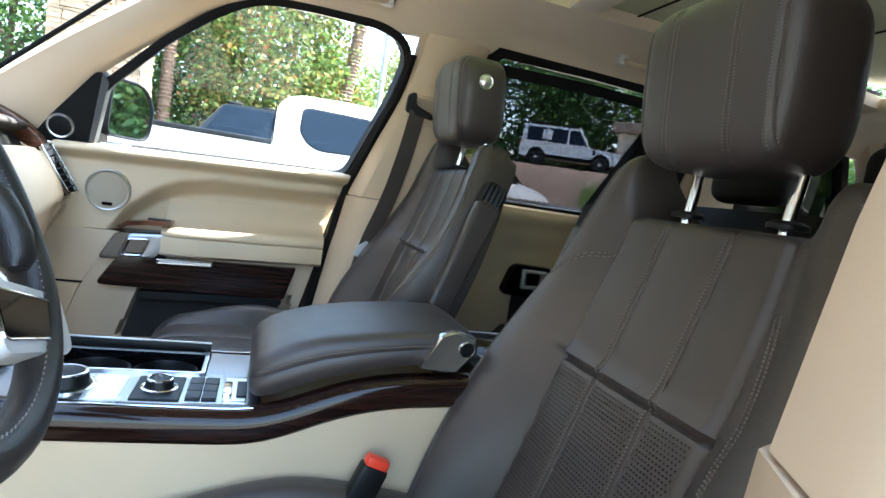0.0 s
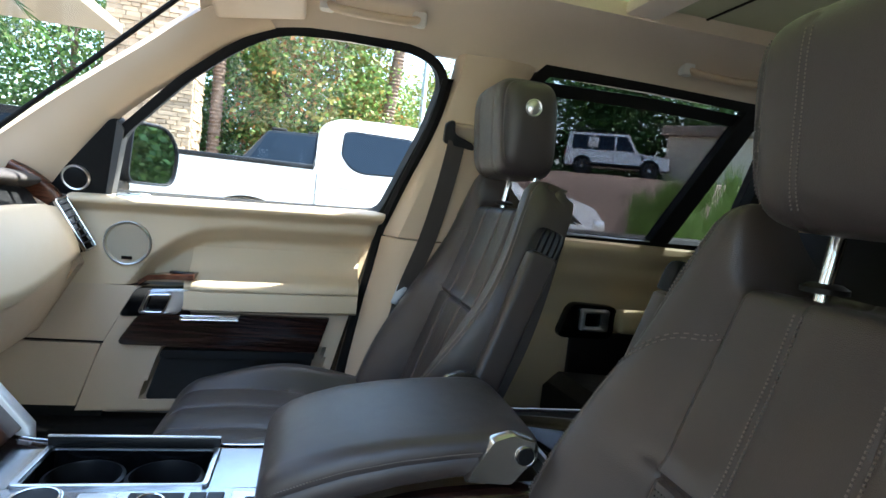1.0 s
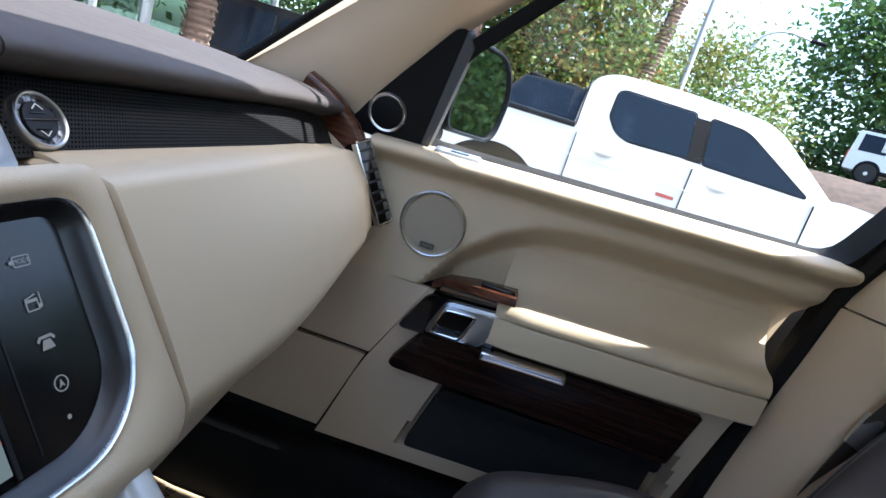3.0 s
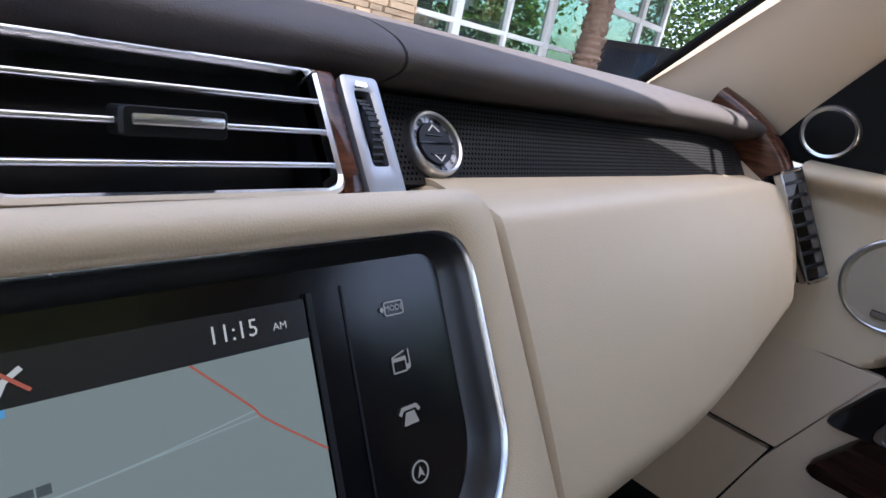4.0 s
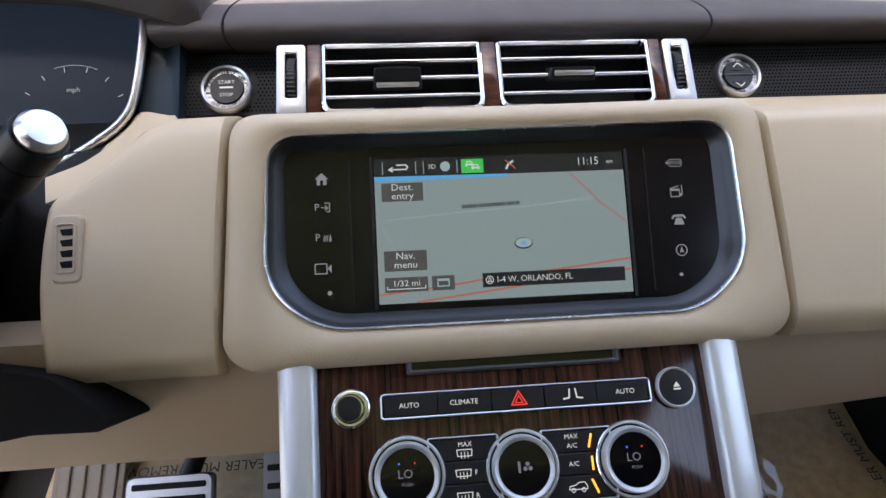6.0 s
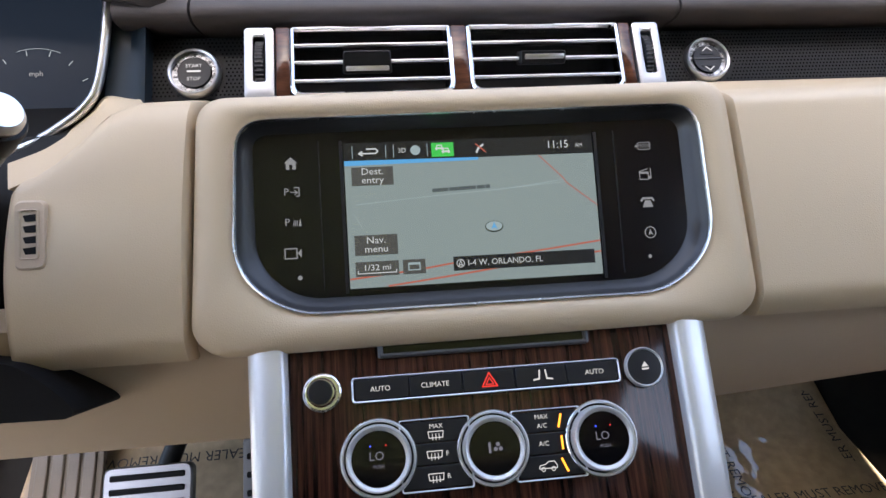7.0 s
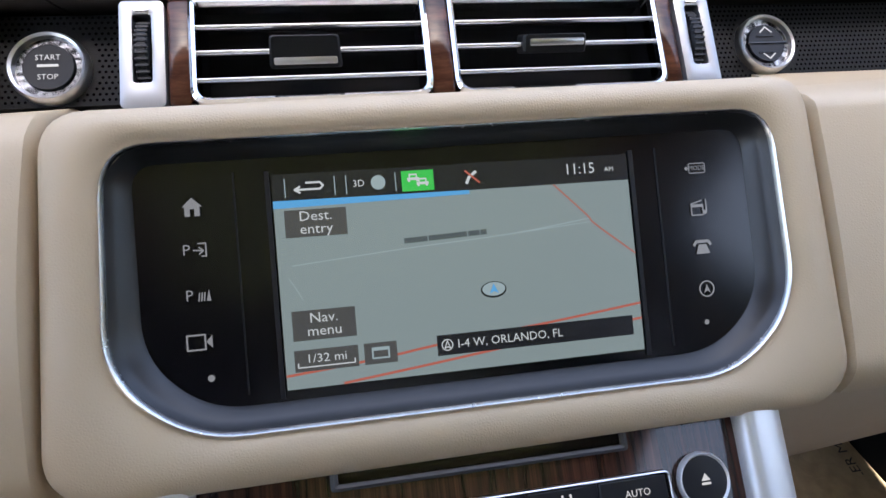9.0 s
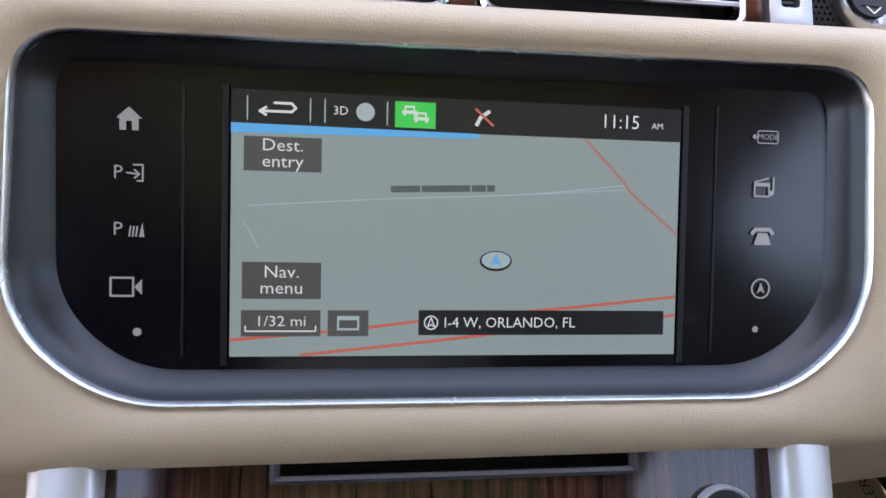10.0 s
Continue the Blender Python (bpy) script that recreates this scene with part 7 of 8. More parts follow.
    fm2 = frame_of((-0.37, -0.585, 0.585), (0, 1, 0), (-0.70, 0, 0.71), (0.71, 0, 0.70))
    part("plate", boxm((0, 0, 0), (0.11, 0.30, 0.012), 0.004, 2, fm2), RUBBERTAN, f, "almond plate")
    for k in range(4):
        part("rib", boxm((-0.036 + 0.024 * k, 0, 0.008), (0.018, 0.29, 0.006), 0.002, 1, fm2), RUBBERTAN, f)
    PEDAL = material("brushed_pedal_metal", (0.22, 0.22, 0.225), 0.38, 1.0, scale=40)
    # pedals
    p = thing("brake_pedal", (-0.3, -0.38, 0.6), "metal faced brake pedal with rubber bars", "pedal")
    pm = frame_of((-0.224, -0.408, 0.631), (0, 1, 0), (-0.65, 0, 0.76), (0.76, 0, 0.65))
    part("pad", prismm(rounded(rect(-0.060, -0.032, 0.060, 0.032), 0.012, 5), -0.012, 0.004, pm, 0.003), PEDAL, p, "brushed metal pad")
    for v in (-0.018, 0.0, 0.018):
        part("rubber_bar", boxm((0, v, 0.005), (0.10, 0.008, 0.004), 0.0015, 1, pm), SOFTBLK, p)
    part("arm", tubem([(-0.245, -0.39, 0.64), (-0.32, -0.36, 0.70), (-0.37, -0.345, 0.78), (-0.40, -0.345, 0.92)], 0.014, 10, (0, 1, 0)), BLACK, p, "black pedal arm")
    p = thing("accelerator_pedal", (-0.3, -0.23, 0.56), "tall metal accelerator pedal with slots", "pedal")
    pm = frame_of((-0.19, -0.250, 0.626), (0, 1, 0), (-0.6, 0, 0.8), (0.8, 0, 0.6))
    part("pad", prismm(rounded(rect(-0.024, -0.085, 0.024, 0.085), 0.008, 5), -0.010, 0.004, pm, 0.003), PEDAL, p, "brushed metal pad")
    for k in range(6):
        part("rubber_bar", boxm((0, -0.06 + 0.024 * k, 0.005), (0.036, 0.008, 0.004), 0.0015, 1, pm), SOFTBLK, p)
    part("arm", tubem([(-0.25, -0.250, 0.68), (-0.40, -0.250, 0.80)], 0.012, 8, (0, 1, 0)), BLACK, p, "black pedal arm")


cabin_floor()


def rear_bench():
    d = thing("rear_bench", (1.75, 0, 0.5), "black leather rear bench with three headrests", "rear seat")
    REARLEATHER = material("black_rear_leather", (0.014, 0.013, 0.013), 0.6, spec=0.22, bump=0.2, bump_scale=500, bump_kind="grain")
    for y in (-0.46, 0.0, 0.46):
        w = 0.285 if y else 0.17
        part("cushion", loftm([[(x, y + a * w, z0 + b) for a, b in ((-1, -0.12), (-1, -0.02), (-0.9, 0.0), (0, 0.012), (0.9, 0.0), (1, -0.02), (1, -0.12))] for x, z0 in ((1.22, 0.83), (1.25, 0.86), (1.5, 0.85), (1.72, 0.84))]), REARLEATHER, d, "black leather cushion")
        part("backrest", loftm([[((1.605 if y else 1.665) + 0.22 * k + b, y + a * w, 0.82 + 0.50 * k) for a, b in ((-1, 0.1), (-1, 0.02), (-0.85, -0.01), (0, -0.02), (0.85, -0.01), (1, 0.02), (1, 0.1))] for k in (0, 0.3, 0.6, 0.9, 1.0)]), REARLEATHER, d, "black leather backrest")
        part("headrest", boxm((1.865, y, 1.42), (0.10, 0.26 if y else 0.22, 0.16), 0.045, 4), REARLEATHER, d, "black leather headrest")
    part("seat_base", boxm((1.47, 0, 0.62), (0.5, 1.36, 0.22), 0.02), BLACK, d, "black bench base")
    tagged(part("tailgate", boxm((2.80, 0, 0.95), (0.06, 1.5, 0.62), 0.02), DARKCARPET, None, "dark tailgate lining"), category="tailgate", kind="structure")
    bm = bmesh.new()
    loft(bm, [[(2.82, y, 1.26), (2.66, y * 0.94, 1.50), (2.56, y * 0.88, 1.70)] for y in (-0.72, 0.0, 0.72)], None, False, False)
    tagged(part("window_7", bm, glass("tail_glass", (0.12, 0.125, 0.12)), None, "dark tinted tailgate window"), category="window", kind="structure")
    tagged(part("parcel_cover", boxm((2.5, 0, 1.20), (0.55, 1.35, 0.02), 0.006), BLACK, None, "black load cover"), category="cover", kind="structure")


rear_bench()

# ---- outside ----
ASPHALT = material("grey_paving", (0.20, 0.185, 0.17), 0.9, vary=0.25, scale=1.5, bump=0.5, bump_scale=120)
STONE = material("tan_ledge_stone", (0.43, 0.315, 0.205), 0.85, vary=0.25, scale=9, bump=0.8, bump_scale=60, island=0.25)
MORTAR = material("grey_brown_mortar", (0.30, 0.23, 0.16), 0.95, vary=0.2, bump=0.5, bump_scale=80)
ALU = material("white_aluminium", (0.62, 0.64, 0.64), 0.4, vary=0.04)
WHITECAR = material("white_car_paint", (0.66, 0.66, 0.655), 0.25, coat=0.8, vary=0.02)
DARKCAR = material("black_car_paint", (0.012, 0.013, 0.016), 0.3, coat=0.1, spec=0.3)
CARGLASS = material("dark_car_glass", (0.010, 0.016, 0.026), 0.05, spec=0.15)
TYRE = material("black_tyre", (0.018, 0.018, 0.018), 0.8)
STUCCO = material("tan_stucco", (0.46, 0.38, 0.29), 0.9, vary=0.08, bump=0.4, bump_scale=90)
LEAVES = []
for k, c in enumerate(((0.058, 0.125, 0.030), (0.12, 0.19, 0.042), (0.20, 0.19, 0.05), (0.26, 0.13, 0.04))):
    LEAVES.append(translucent("leaf_green_%s" % "abcd"[k], c, 0.35, 0.6))
BARK = material("brown_bark", (0.16, 0.105, 0.075), 0.9, vary=0.4, scale=12, bump=1.0, bump_scale=40)
GRASS = material("dry_green_grass", (0.13, 0.15, 0.06), 0.9, vary=0.4, scale=3, bump=0.8, bump_scale=80)

tagged(part("ground", boxm((0, 0, -0.05), (900, 900, 0.1)), ASPHALT, None, "warm grey paved forecourt", smooth=False), category="ground", kind="structure")
GZ = 0.0


def leaf_crown(bm, centre, size, n, leaf, seed, power=0.45):
    """Many small tilted leaf blades in uneven clumps."""
    rnd = random.Random(seed)
    clumps = []
    for _ in range(max(6, n // 60)):
        while True:
            v = Vector((rnd.uniform(-1, 1), rnd.uniform(-1, 1), rnd.uniform(-1, 1)))
            if 0.05 < v.length < 1:
                break
        v = v.normalized() * v.length ** power
        clumps.append((v, rnd.uniform(0.14, 0.30)))
    for i in range(n):
        c, r = clumps[i % len(clumps)]
        v = c + Vector((rnd.gauss(0, r), rnd.gauss(0, r), rnd.gauss(0, r * 0.8)))
        p = Vector(centre) + Vector((v.x * size[0], v.y * size[1], v.z * size[2]))
        if p.z < 0.15:
            continue
        L = leaf * rnd.uniform(0.6, 1.3)
        d = Vector((rnd.uniform(-1, 1), rnd.uniform(-1, 1), rnd.uniform(-0.9, 0.5))).normalized()
        w = d.cross(Vector((rnd.uniform(-1, 1), rnd.uniform(-1, 1), rnd.uniform(-1, 1)))).normalized() * L * 0.28
        bm.faces.new([bm.verts.new(q) for q in (p, p + d * L * 0.45 + w, p + d * L, p + d * L * 0.45 - w)])


def tree(at, height, size, n, leaf, mats, seed, label, trunk_r=0.12, base=0.35):
    t = thing("tree", at, label, "tree")
    rnd = random.Random(seed)
    top = Vector(at) + Vector((rnd.uniform(-0.3, 0.3), rnd.uniform(-0.3, 0.3), height * 0.8))
    pts = smooth_path([Vector(at) + Vector((0, 0, -0.1)), Vector(at) * 0.6 + top * 0.4 + Vector((rnd.uniform(-0.1, 0.1), rnd.uniform(-0.1, 0.1), 0)), top], 5)
    bm = bmesh.new()
    tube(bm, pts, trunk_r, 9, (0, 1, 0), scale=[1 - 0.75 * i / (len(pts) - 1) for i in range(len(pts))])
    for i in range(9):
        k = rnd.uniform(0.35, 0.95)
        p = pts[int(k * (len(pts) - 1))]
        a = rnd.uniform(0, 6.28)
        e = p + Vector((math.cos(a) * size[0] * 0.7, math.sin(a) * size[1] * 0.7, size[2] * rnd.uniform(0.2, 0.6)))
        tube(bm, smooth_path([p, (p + e) / 2 + Vector((0, 0, 0.15)), e], 4), trunk_r * 0.35, 6, (0.3, 0.2, 1), scale=[1 - 0.6 * j / 8 for j in range(9)])
    part("trunk", bm, BARK, t, "brown trunk with limbs")
    for k, (mi, share) in enumerate(mats):
        bm = bmesh.new()
        leaf_crown(bm, Vector(at) + Vector((0, 0, height * base + size[2] * 0.9)), size, int(n * share), leaf, seed * 7 + k)
        part("crown", bm, LEAVES[mi], t, "leafy crown", smooth=False)
    return t


def palm(at, height, lean, r, seed, fronds=26, label="palm with rough brown trunk"):
    t = thing("palm_tree", at, label, "palm tree", "palms")
    rnd = random.Random(seed)
    top = Vector(at) + Vector((lean[0], lean[1], height))
    n = int(height / 0.10)
    bm = bmesh.new()
    rings = []
    for i in range(n * 2 + 1):
        k = i / (n * 2)
        c = Vector(at).lerp(top, k)
        rr = r * (1.15 - 0.25 * k) * (1.10 if i % 2 else 0.92)
        rings.append([c + Vector((rr * math.cos(a) * rnd.uniform(0.9, 1.1), rr * math.sin(a) * rnd.uniform(0.9, 1.1), 0)) for a in (2 * math.pi * j / 11 for j in range(11))])
    loft(bm, rings)
    part("trunk", bm, BARK, t, "rough ringed trunk")
    bm = bmesh.new()
    for i in range(int(n * 3)):
        k = rnd.uniform(0.05, 1)
        a = rnd.uniform(0, 6.28)
        c = Vector(at).lerp(top, k)
        o = Vector((math.cos(a), math.sin(a), 0))
        q = o.cross(Vector((0, 0, 1))) * r * 0.22
        b0 = c + o * r * 0.85
        bm.faces.new([bm.verts.new(v) for v in (b0 - q, b0 + q, b0 + o * r * 0.45 + Vector((0, 0, r * 0.9)) + q * 0.6, b0 + o * r * 0.45 + Vector((0, 0, r * 0.9)) - q * 0.6)])
    part("boot", bm, BARK, t, "old frond stubs", smooth=False, kind="stuff")
    if fronds:
        bm = bmesh.new()
        for i in range(fronds):
            a, el = rnd.uniform(0, 6.28), rnd.uniform(-0.5, 1.1)
            L = rnd.uniform(1.3, 1.9)
            d = Vector((math.cos(a) * math.cos(el), math.sin(a) * math.cos(el), math.sin(el)))
            s = d.cross(Vector((0, 0, 1))).normalized()
            prev = top
            for j in range(1, 15):
                k = j / 14
                c = top + d * L * k + Vector((0, 0, -0.55 * L * k * k))
                for sg in (-1, 1):
                    tip = c + s * sg * 0.30 * (1 - 0.5 * k) + d * 0.16 + Vector((0, 0, -0.10))
                    bm.faces.new([bm.verts.new(v) for v in (prev, c, tip)])
                prev = c
        part("crown", bm, LEAVES[0], t, "palm fronds", smooth=False)
    return t


# -- building ahead: stone piers, storefront glazing --
BX = -5.8
STONES = []


def stone_pier(y0, y1, x0, depth, z1, seed, nm="stone_pier", far=False):
    d = thing(nm, (x0, (y0 + y1) / 2, 0), "tan stacked ledge-stone pier of the building", "pier", "stone piers", kind="structure")
    part("core", boxm((x0 - depth / 2, (y0 + y1) / 2, z1 / 2), (depth - 0.05, y1 - y0 - 0.05, z1)), MORTAR, d, "mortar core", smooth=False)
    STONES.append((d, y0, y1, x0, depth, z1, seed, far))
    return d


def storefront(y0, y1, cols, rows, x=BX, doors=()):
    """White framed glazing between two piers."""
    d = thing("storefront", (x, (y0 + y1) / 2, 0), "white aluminium framed storefront glazing", "storefront", kind="structure")
    for y, w in cols:
        part("mullion", boxm((x, y, 1.9), (0.12, w, 3.8), 0.006), ALU, d, "white mullion")
    for z, w in rows:
        part("transom", boxm((x - 0.004, (y0 + y1) / 2, z), (0.10, y1 - y0, w), 0.006), ALU, d, "white transom")
    ys = [c[0] for c in cols]
    zs = [r[0] for r in rows]
    for a, b in zip(ys, ys[1:]):
        for c, e in zip(zs, zs[1:]):
            part("pane", boxm((x - 0.02, (a + b) / 2, (c + e) / 2), (0.012, b - a - 0.02, e - c - 0.02)), STOREGLASS, d, smooth=False)
    return d


STOREGLASS = glass("green_store_glass", (0.46, 0.60, 0.54), 4.0)


def building():
    wall = tagged(part("facade", boxm((BX - 0.3, 0.75, 5.2), (0.4, 22.5, 2.8)), STUCCO, None, "tan stucco facade above the glazing", smooth=False), category="facade", kind="structure")
    # overhang is an addition that keeps the sun off the glazing
    tagged(part("roof_overhang", boxm((BX + 1.15, 0.75, 3.98), (2.6, 22.5, 0.18), 0.03), STUCCO, None, "added tan stucco overhang that shades the storefront"), category="overhang", kind="structure")
    tagged(part("showroom_floor", boxm((BX - 4, 0.75, 0.02), (8, 22.5, 0.04)), material("pale_tile", (0.45, 0.43, 0.40), 0.25), None, "pale showroom floor", smooth=False), category="floor", kind="structure")
    tagged(part("showroom_wall", boxm((BX - 7, 0.75, 2), (0.1, 22.5, 4)), material("dim_showroom_wall", (0.22, 0.23, 0.22), 0.8), None, "dim back wall of the showroom", smooth=False), category="wall", kind="structure")
    tagged(part("showroom_ceiling", boxm((BX - 3.7, 0.75, 3.85), (7, 22.5, 0.1)), material("showroom_ceiling_white", (0.5, 0.5, 0.5), 0.8), None, "showroom ceiling", smooth=False), category="ceiling", kind="structure")
    stone_pier(-3.35, -1.44, BX + 0.35, 0.7, 3.9, 1)
    stone_pier(3.25, 4.92, BX + 0.35, 0.7, 3.9, 2)
    storefront(-1.44, 3.33, [(-1.41, 0.06), (-0.09, 0.30), (0.92, 0.14), (1.94, 0.30), (3.28, 0.07)], [(0.05, 0.10), (1.72, 0.06), (2.5, 0.10), (3.75, 0.10)])
    storefront(5.02, 12.0, [(5.05, 0.06), (5.98, 0.14), (7.05, 0.06), (8.1, 0.14), (9.6, 0.06), (11.0, 0.14), (11.95, 0.1)], [(0.05, 0.1), (1.02, 0.06), (1.72, 0.07), (2.6, 0.10), (3.75, 0.1)])
    storefront(-10, -3.35, [(-9.9, 0.1), (-7.5, 0.1), (-5.4, 0.1), (-3.4, 0.1)], [(0.05, 0.1), (1.72, 0.07), (2.6, 0.10), (3.75, 0.1)])
    # notices stuck on the door glass
    n = thing("door_notice", (BX + 0.07, -0.75, 1.4), "pale green notice behind the glass with unreadable lines", "notice")
    part("sheet", boxm((BX - 0.010, -0.72, 1.45), (0.004, 0.82, 0.62)), material("pale_green_paper", (0.16, 0.30, 0.25), 0.7), n, "pale green sheet", smooth=False)
    part("emblem", prismm(circle(0, 0, 0.11, 28, 0.055), 0, 0.004, frame_of((BX - 0.006, -0.45, 1.62), (0, 1, 0), (0, 0, 1), (1, 0, 0))), material("dark_green_emblem", (0.02, 0.09, 0.05), 0.5), n, "dark green oval", smooth=False)
    for k in range(2):
        part("line", boxm((BX - 0.006, -0.72, 1.36 - 0.08 * k), (0.004, 0.55 - 0.1 * k, 0.035)), material("grey_green_line", (0.10, 0.18, 0.16), 0.7), n, "unreadable line", smooth=False)
    n = thing("door_decal", (BX, 0.55, 1.5), "oval dark decal on the door glass", "decal")
    part("oval", prismm(circle(0, 0, 0.10, 28, 0.055), 0, 0.006, frame_of((BX - 0.014, 0.44, 1.42), (0, 1, 0), (0, 0, 1), (1, 0, 0))), material("black_decal", (0.01, 0.012, 0.01), 0.4), n, "black oval", smooth=False)
    part("rim", ringm(circle(0, 0, 0.104, 28, 0.058), circle(0, 0, 0.094, 28, 0.05), 0, 0.008, frame_of((BX - 0.014, 0.44, 1.42), (0, 1, 0), (0, 0, 1), (1, 0, 0))), ALU, n, smooth=False)
    n = thing("door_decal", (BX, 0.8, 1.2), "blue and yellow shield sticker on the door glass", "decal")
    part("shield", prismm([(-0.07, 0.10), (0, 0.13), (0.07, 0.10), (0.07, -0.04), (0, -0.12), (-0.07, -0.04)], 0, 0.006, frame_of((BX - 0.014, 0.80, 1.22), (0, 1, 0), (0, 0, 1), (1, 0, 0))), material("yellow_sticker", (0.6, 0.5, 0.08), 0.5), n, "yellow rim", smooth=False)
    part("shield_face", prismm([(-0.055, 0.085), (0, 0.11), (0.055, 0.085), (0.055, -0.03), (0, -0.10), (-0.055, -0.03)], 0.004, 0.009, frame_of((BX - 0.014, 0.80, 1.22), (0, 1, 0), (0, 0, 1), (1, 0, 0))), material("blue_sticker", (0.05, 0.25, 0.5), 0.5), n, "blue shield", smooth=False)


building()
# corner column seen beside the mirror
stone_pier(14.0, 15.0, -2.38, 1.95, 6.5, 3)


# -- vehicles --
def wheel(parent, c, r, w, rim=None):
    m = Matrix.Translation(c) @ Matrix.Rotation(math.pi / 2, 4, "X")
    wh = part("wheel", lathem([(r * 0.6, -w / 2), (r * 0.92, -w / 2), (r, -w * 0.35), (r, w * 0.35), (r * 0.92, w / 2), (r * 0.6, w / 2)], m, 28), TYRE, parent, "black tyre")
    part("rim", lathem([(0.0005, -w * 0.40), (r * 0.62, -w * 0.40), (r * 0.62, w * 0.44), (r * 0.58, w * 0.50), (r * 0.50, w * 0.47), (r * 0.30, w * 0.47), (r * 0.16, w * 0.51), (0.0005, w * 0.50)], m, 24), rim or SATIN, wh, "metal rim")
    for k in range(6):
        a = 2 * math.pi * k / 6
        part("spoke_gap", boxm((r * 0.42 * math.cos(a), r * 0.42 * math.sin(a), w * 0.475), (r * 0.12, r * 0.12, 0.012), 0.01, 1, m @ Matrix.Identity(4)), TYRE, wh)


def body_loft(parent, nm, prof, y0, y1, mat, tuck=0.0, m=None, label="", bev=0.04):
    """A side outline (x, z) drawn across, its edges drawn in."""
    k = len(prof)
    cx, cz = sum(p[0] for p in prof) / k, sum(p[1] for p in prof) / k
    def sc(f):
        return [(cx + (p[0] - cx) * f, cz + (p[1] - cz) * f) for p in prof]
    zt, zb = max(p[1] for p in prof), min(p[1] for p in prof)
    rings = []
    for y, f, e in ((y0, 0.985, 1), (y0 + bev, 1.0, 1), (y1 - bev, 1.0, -1), (y1, 0.985, -1)):
        rings.append([(x, y + e * tuck * (z - zb) / (zt - zb), z) for x, z in sc(f)])
    return part(nm, loftm(rings, m), mat, parent, label)


def pickup(M):
    d = thing("pickup_truck", (0, 0, 0), "white double-cab pickup truck parked alongside", "truck")
    body = rounded([(-2.75, 0.55), (-2.75, 1.44), (-0.72, 1.47), (-0.70, 1.42), (1.38, 1.38), (1.60, 1.50), (2.05, 1.48), (2.46, 1.36), (2.58, 1.14), (2.58, 0.55)], [0.06, 0.05, 0.01, 0.01, 0.03, 0.12, 0.2, 0.12, 0.1, 0.06], 4)
    body_loft(d, "body", body, 0, 1.95, WHITECAR, 0.03, None, "white painted body")
    cab = rounded([(-0.74, 1.30), (-0.70, 1.90), (-0.52, 1.995), (0.10, 2.02), (0.95, 1.97), (1.75, 1.34)], [0.02, 0.10, 0.2, 0.3, 0.2, 0.02], 5)
    body_loft(d, "cab", cab, 0.04, 1.91, WHITECAR, 0.14, None, "white painted cab")
    mm = frame_of((0, 0.072, 1.42), (1, 0, 0), (0, 0.205, 0.979), (0, -0.979, 0.205))
    for poly, r in (([(-0.45, 1.62), (-0.44, 1.84), (-0.38, 1.865), (0.26, 1.855), (0.30, 1.47), (-0.24, 1.455), (-0.36, 1.50)], [0.04, 0.03, 0.03, 0.03, 0.03, 0.05, 0.06]), ([(0.40, 1.85), (0.72, 1.83), (1.36, 1.44), (0.44, 1.455)], [0.03, 0.08, 0.03, 0.03])):
        local = [(x, (z - 1.42) / 0.979) for x, z in poly]
        w = part("side_window", prismm(rounded(local, r, 5), -0.01, 0.016, mm, 0.004), CARGLASS, d, "dark side window")
        part("window_seal", ringm(grow(rounded(local, r, 5), 0.014), rounded(local, r, 5), 0.0, 0.015, mm), SOFTBLK, w, "black window seal")
    part("door_pillar", prismm([(0.275, 0.03), (0.425, 0.03), (0.385, 0.442), (0.275, 0.442)], 0.0, 0.0135, mm), SOFTBLK, d, "black door pillar")
    part("rear_glass", prismm(rounded([(-0.75, 0.0), (0.75, 0.0), (0.68, 0.36), (-0.68, 0.36)], 0.05), 0.0, 0.02, frame_of((-0.735, 0.975, 1.46), (0, -1, 0), (0.09, 0, 0.996), (-0.996, 0, 0.09))), CARGLASS, d, "dark rear glass")
    part("bed_rail", boxm((-1.73, 0.06, 1.460), (2.02, 0.10, 0.05), 0.012), BLACK, d, "black bed rail cap")
    part("tonneau", boxm((-1.73, 0.98, 1.440), (2.00, 1.75, 0.03), 0.01), SOFTBLK, d, "black bed cover")
    for x in (-0.40, 0.62):
        h = part("door_handle", boxm((x, -0.020, 1.295), (0.20, 0.03, 0.030), 0.011), WHITECAR, d, "white door handle")
        # the recess's shade is put in as a darker copy of the white paint
        part("handle_recess", prismm(circle(x, 1.290, 0.075, 24, 0.034), -0.006, 0.003, frame_of((0, 0, 0), (1, 0, 0), (0, 0, 1), (0, -1, 0))), material("shaded_white_paint", (0.45, 0.45, 0.45), 0.3), h)
    for x in (-0.69, 0.36, 1.42):
        part("door_gap", boxm((x, 0.010, 1.00), (0.008, 0.016, 0.80)), SOFTBLK, d, "dark door gap", smooth=False)
    part("door_gap", boxm((-0.715, 0.055, 1.66), (0.010, 0.04, 0.44), 0, 1, Matrix.Identity(4)), SOFTBLK, d, "dark cab gap", smooth=False)
    part("crease", boxm((0.05, -0.004, 1.20), (2.6, 0.012, 0.010), 0.004), WHITECAR, d, "pressed crease along the doors")
    for x in (-1.34, 1.75):
        r = 0.55 if x < 0 else 0.47
        part("arch_lip", ringm(circle(x, 0.56, r + 0.05, 40), circle(x, 0.56, r, 40), -0.02, 0.022, frame_of((0, 0, 0), (1, 0, 0), (0, 0, 1), (0, -1, 0)), 0.004), WHITECAR, d, "flared arch lip")
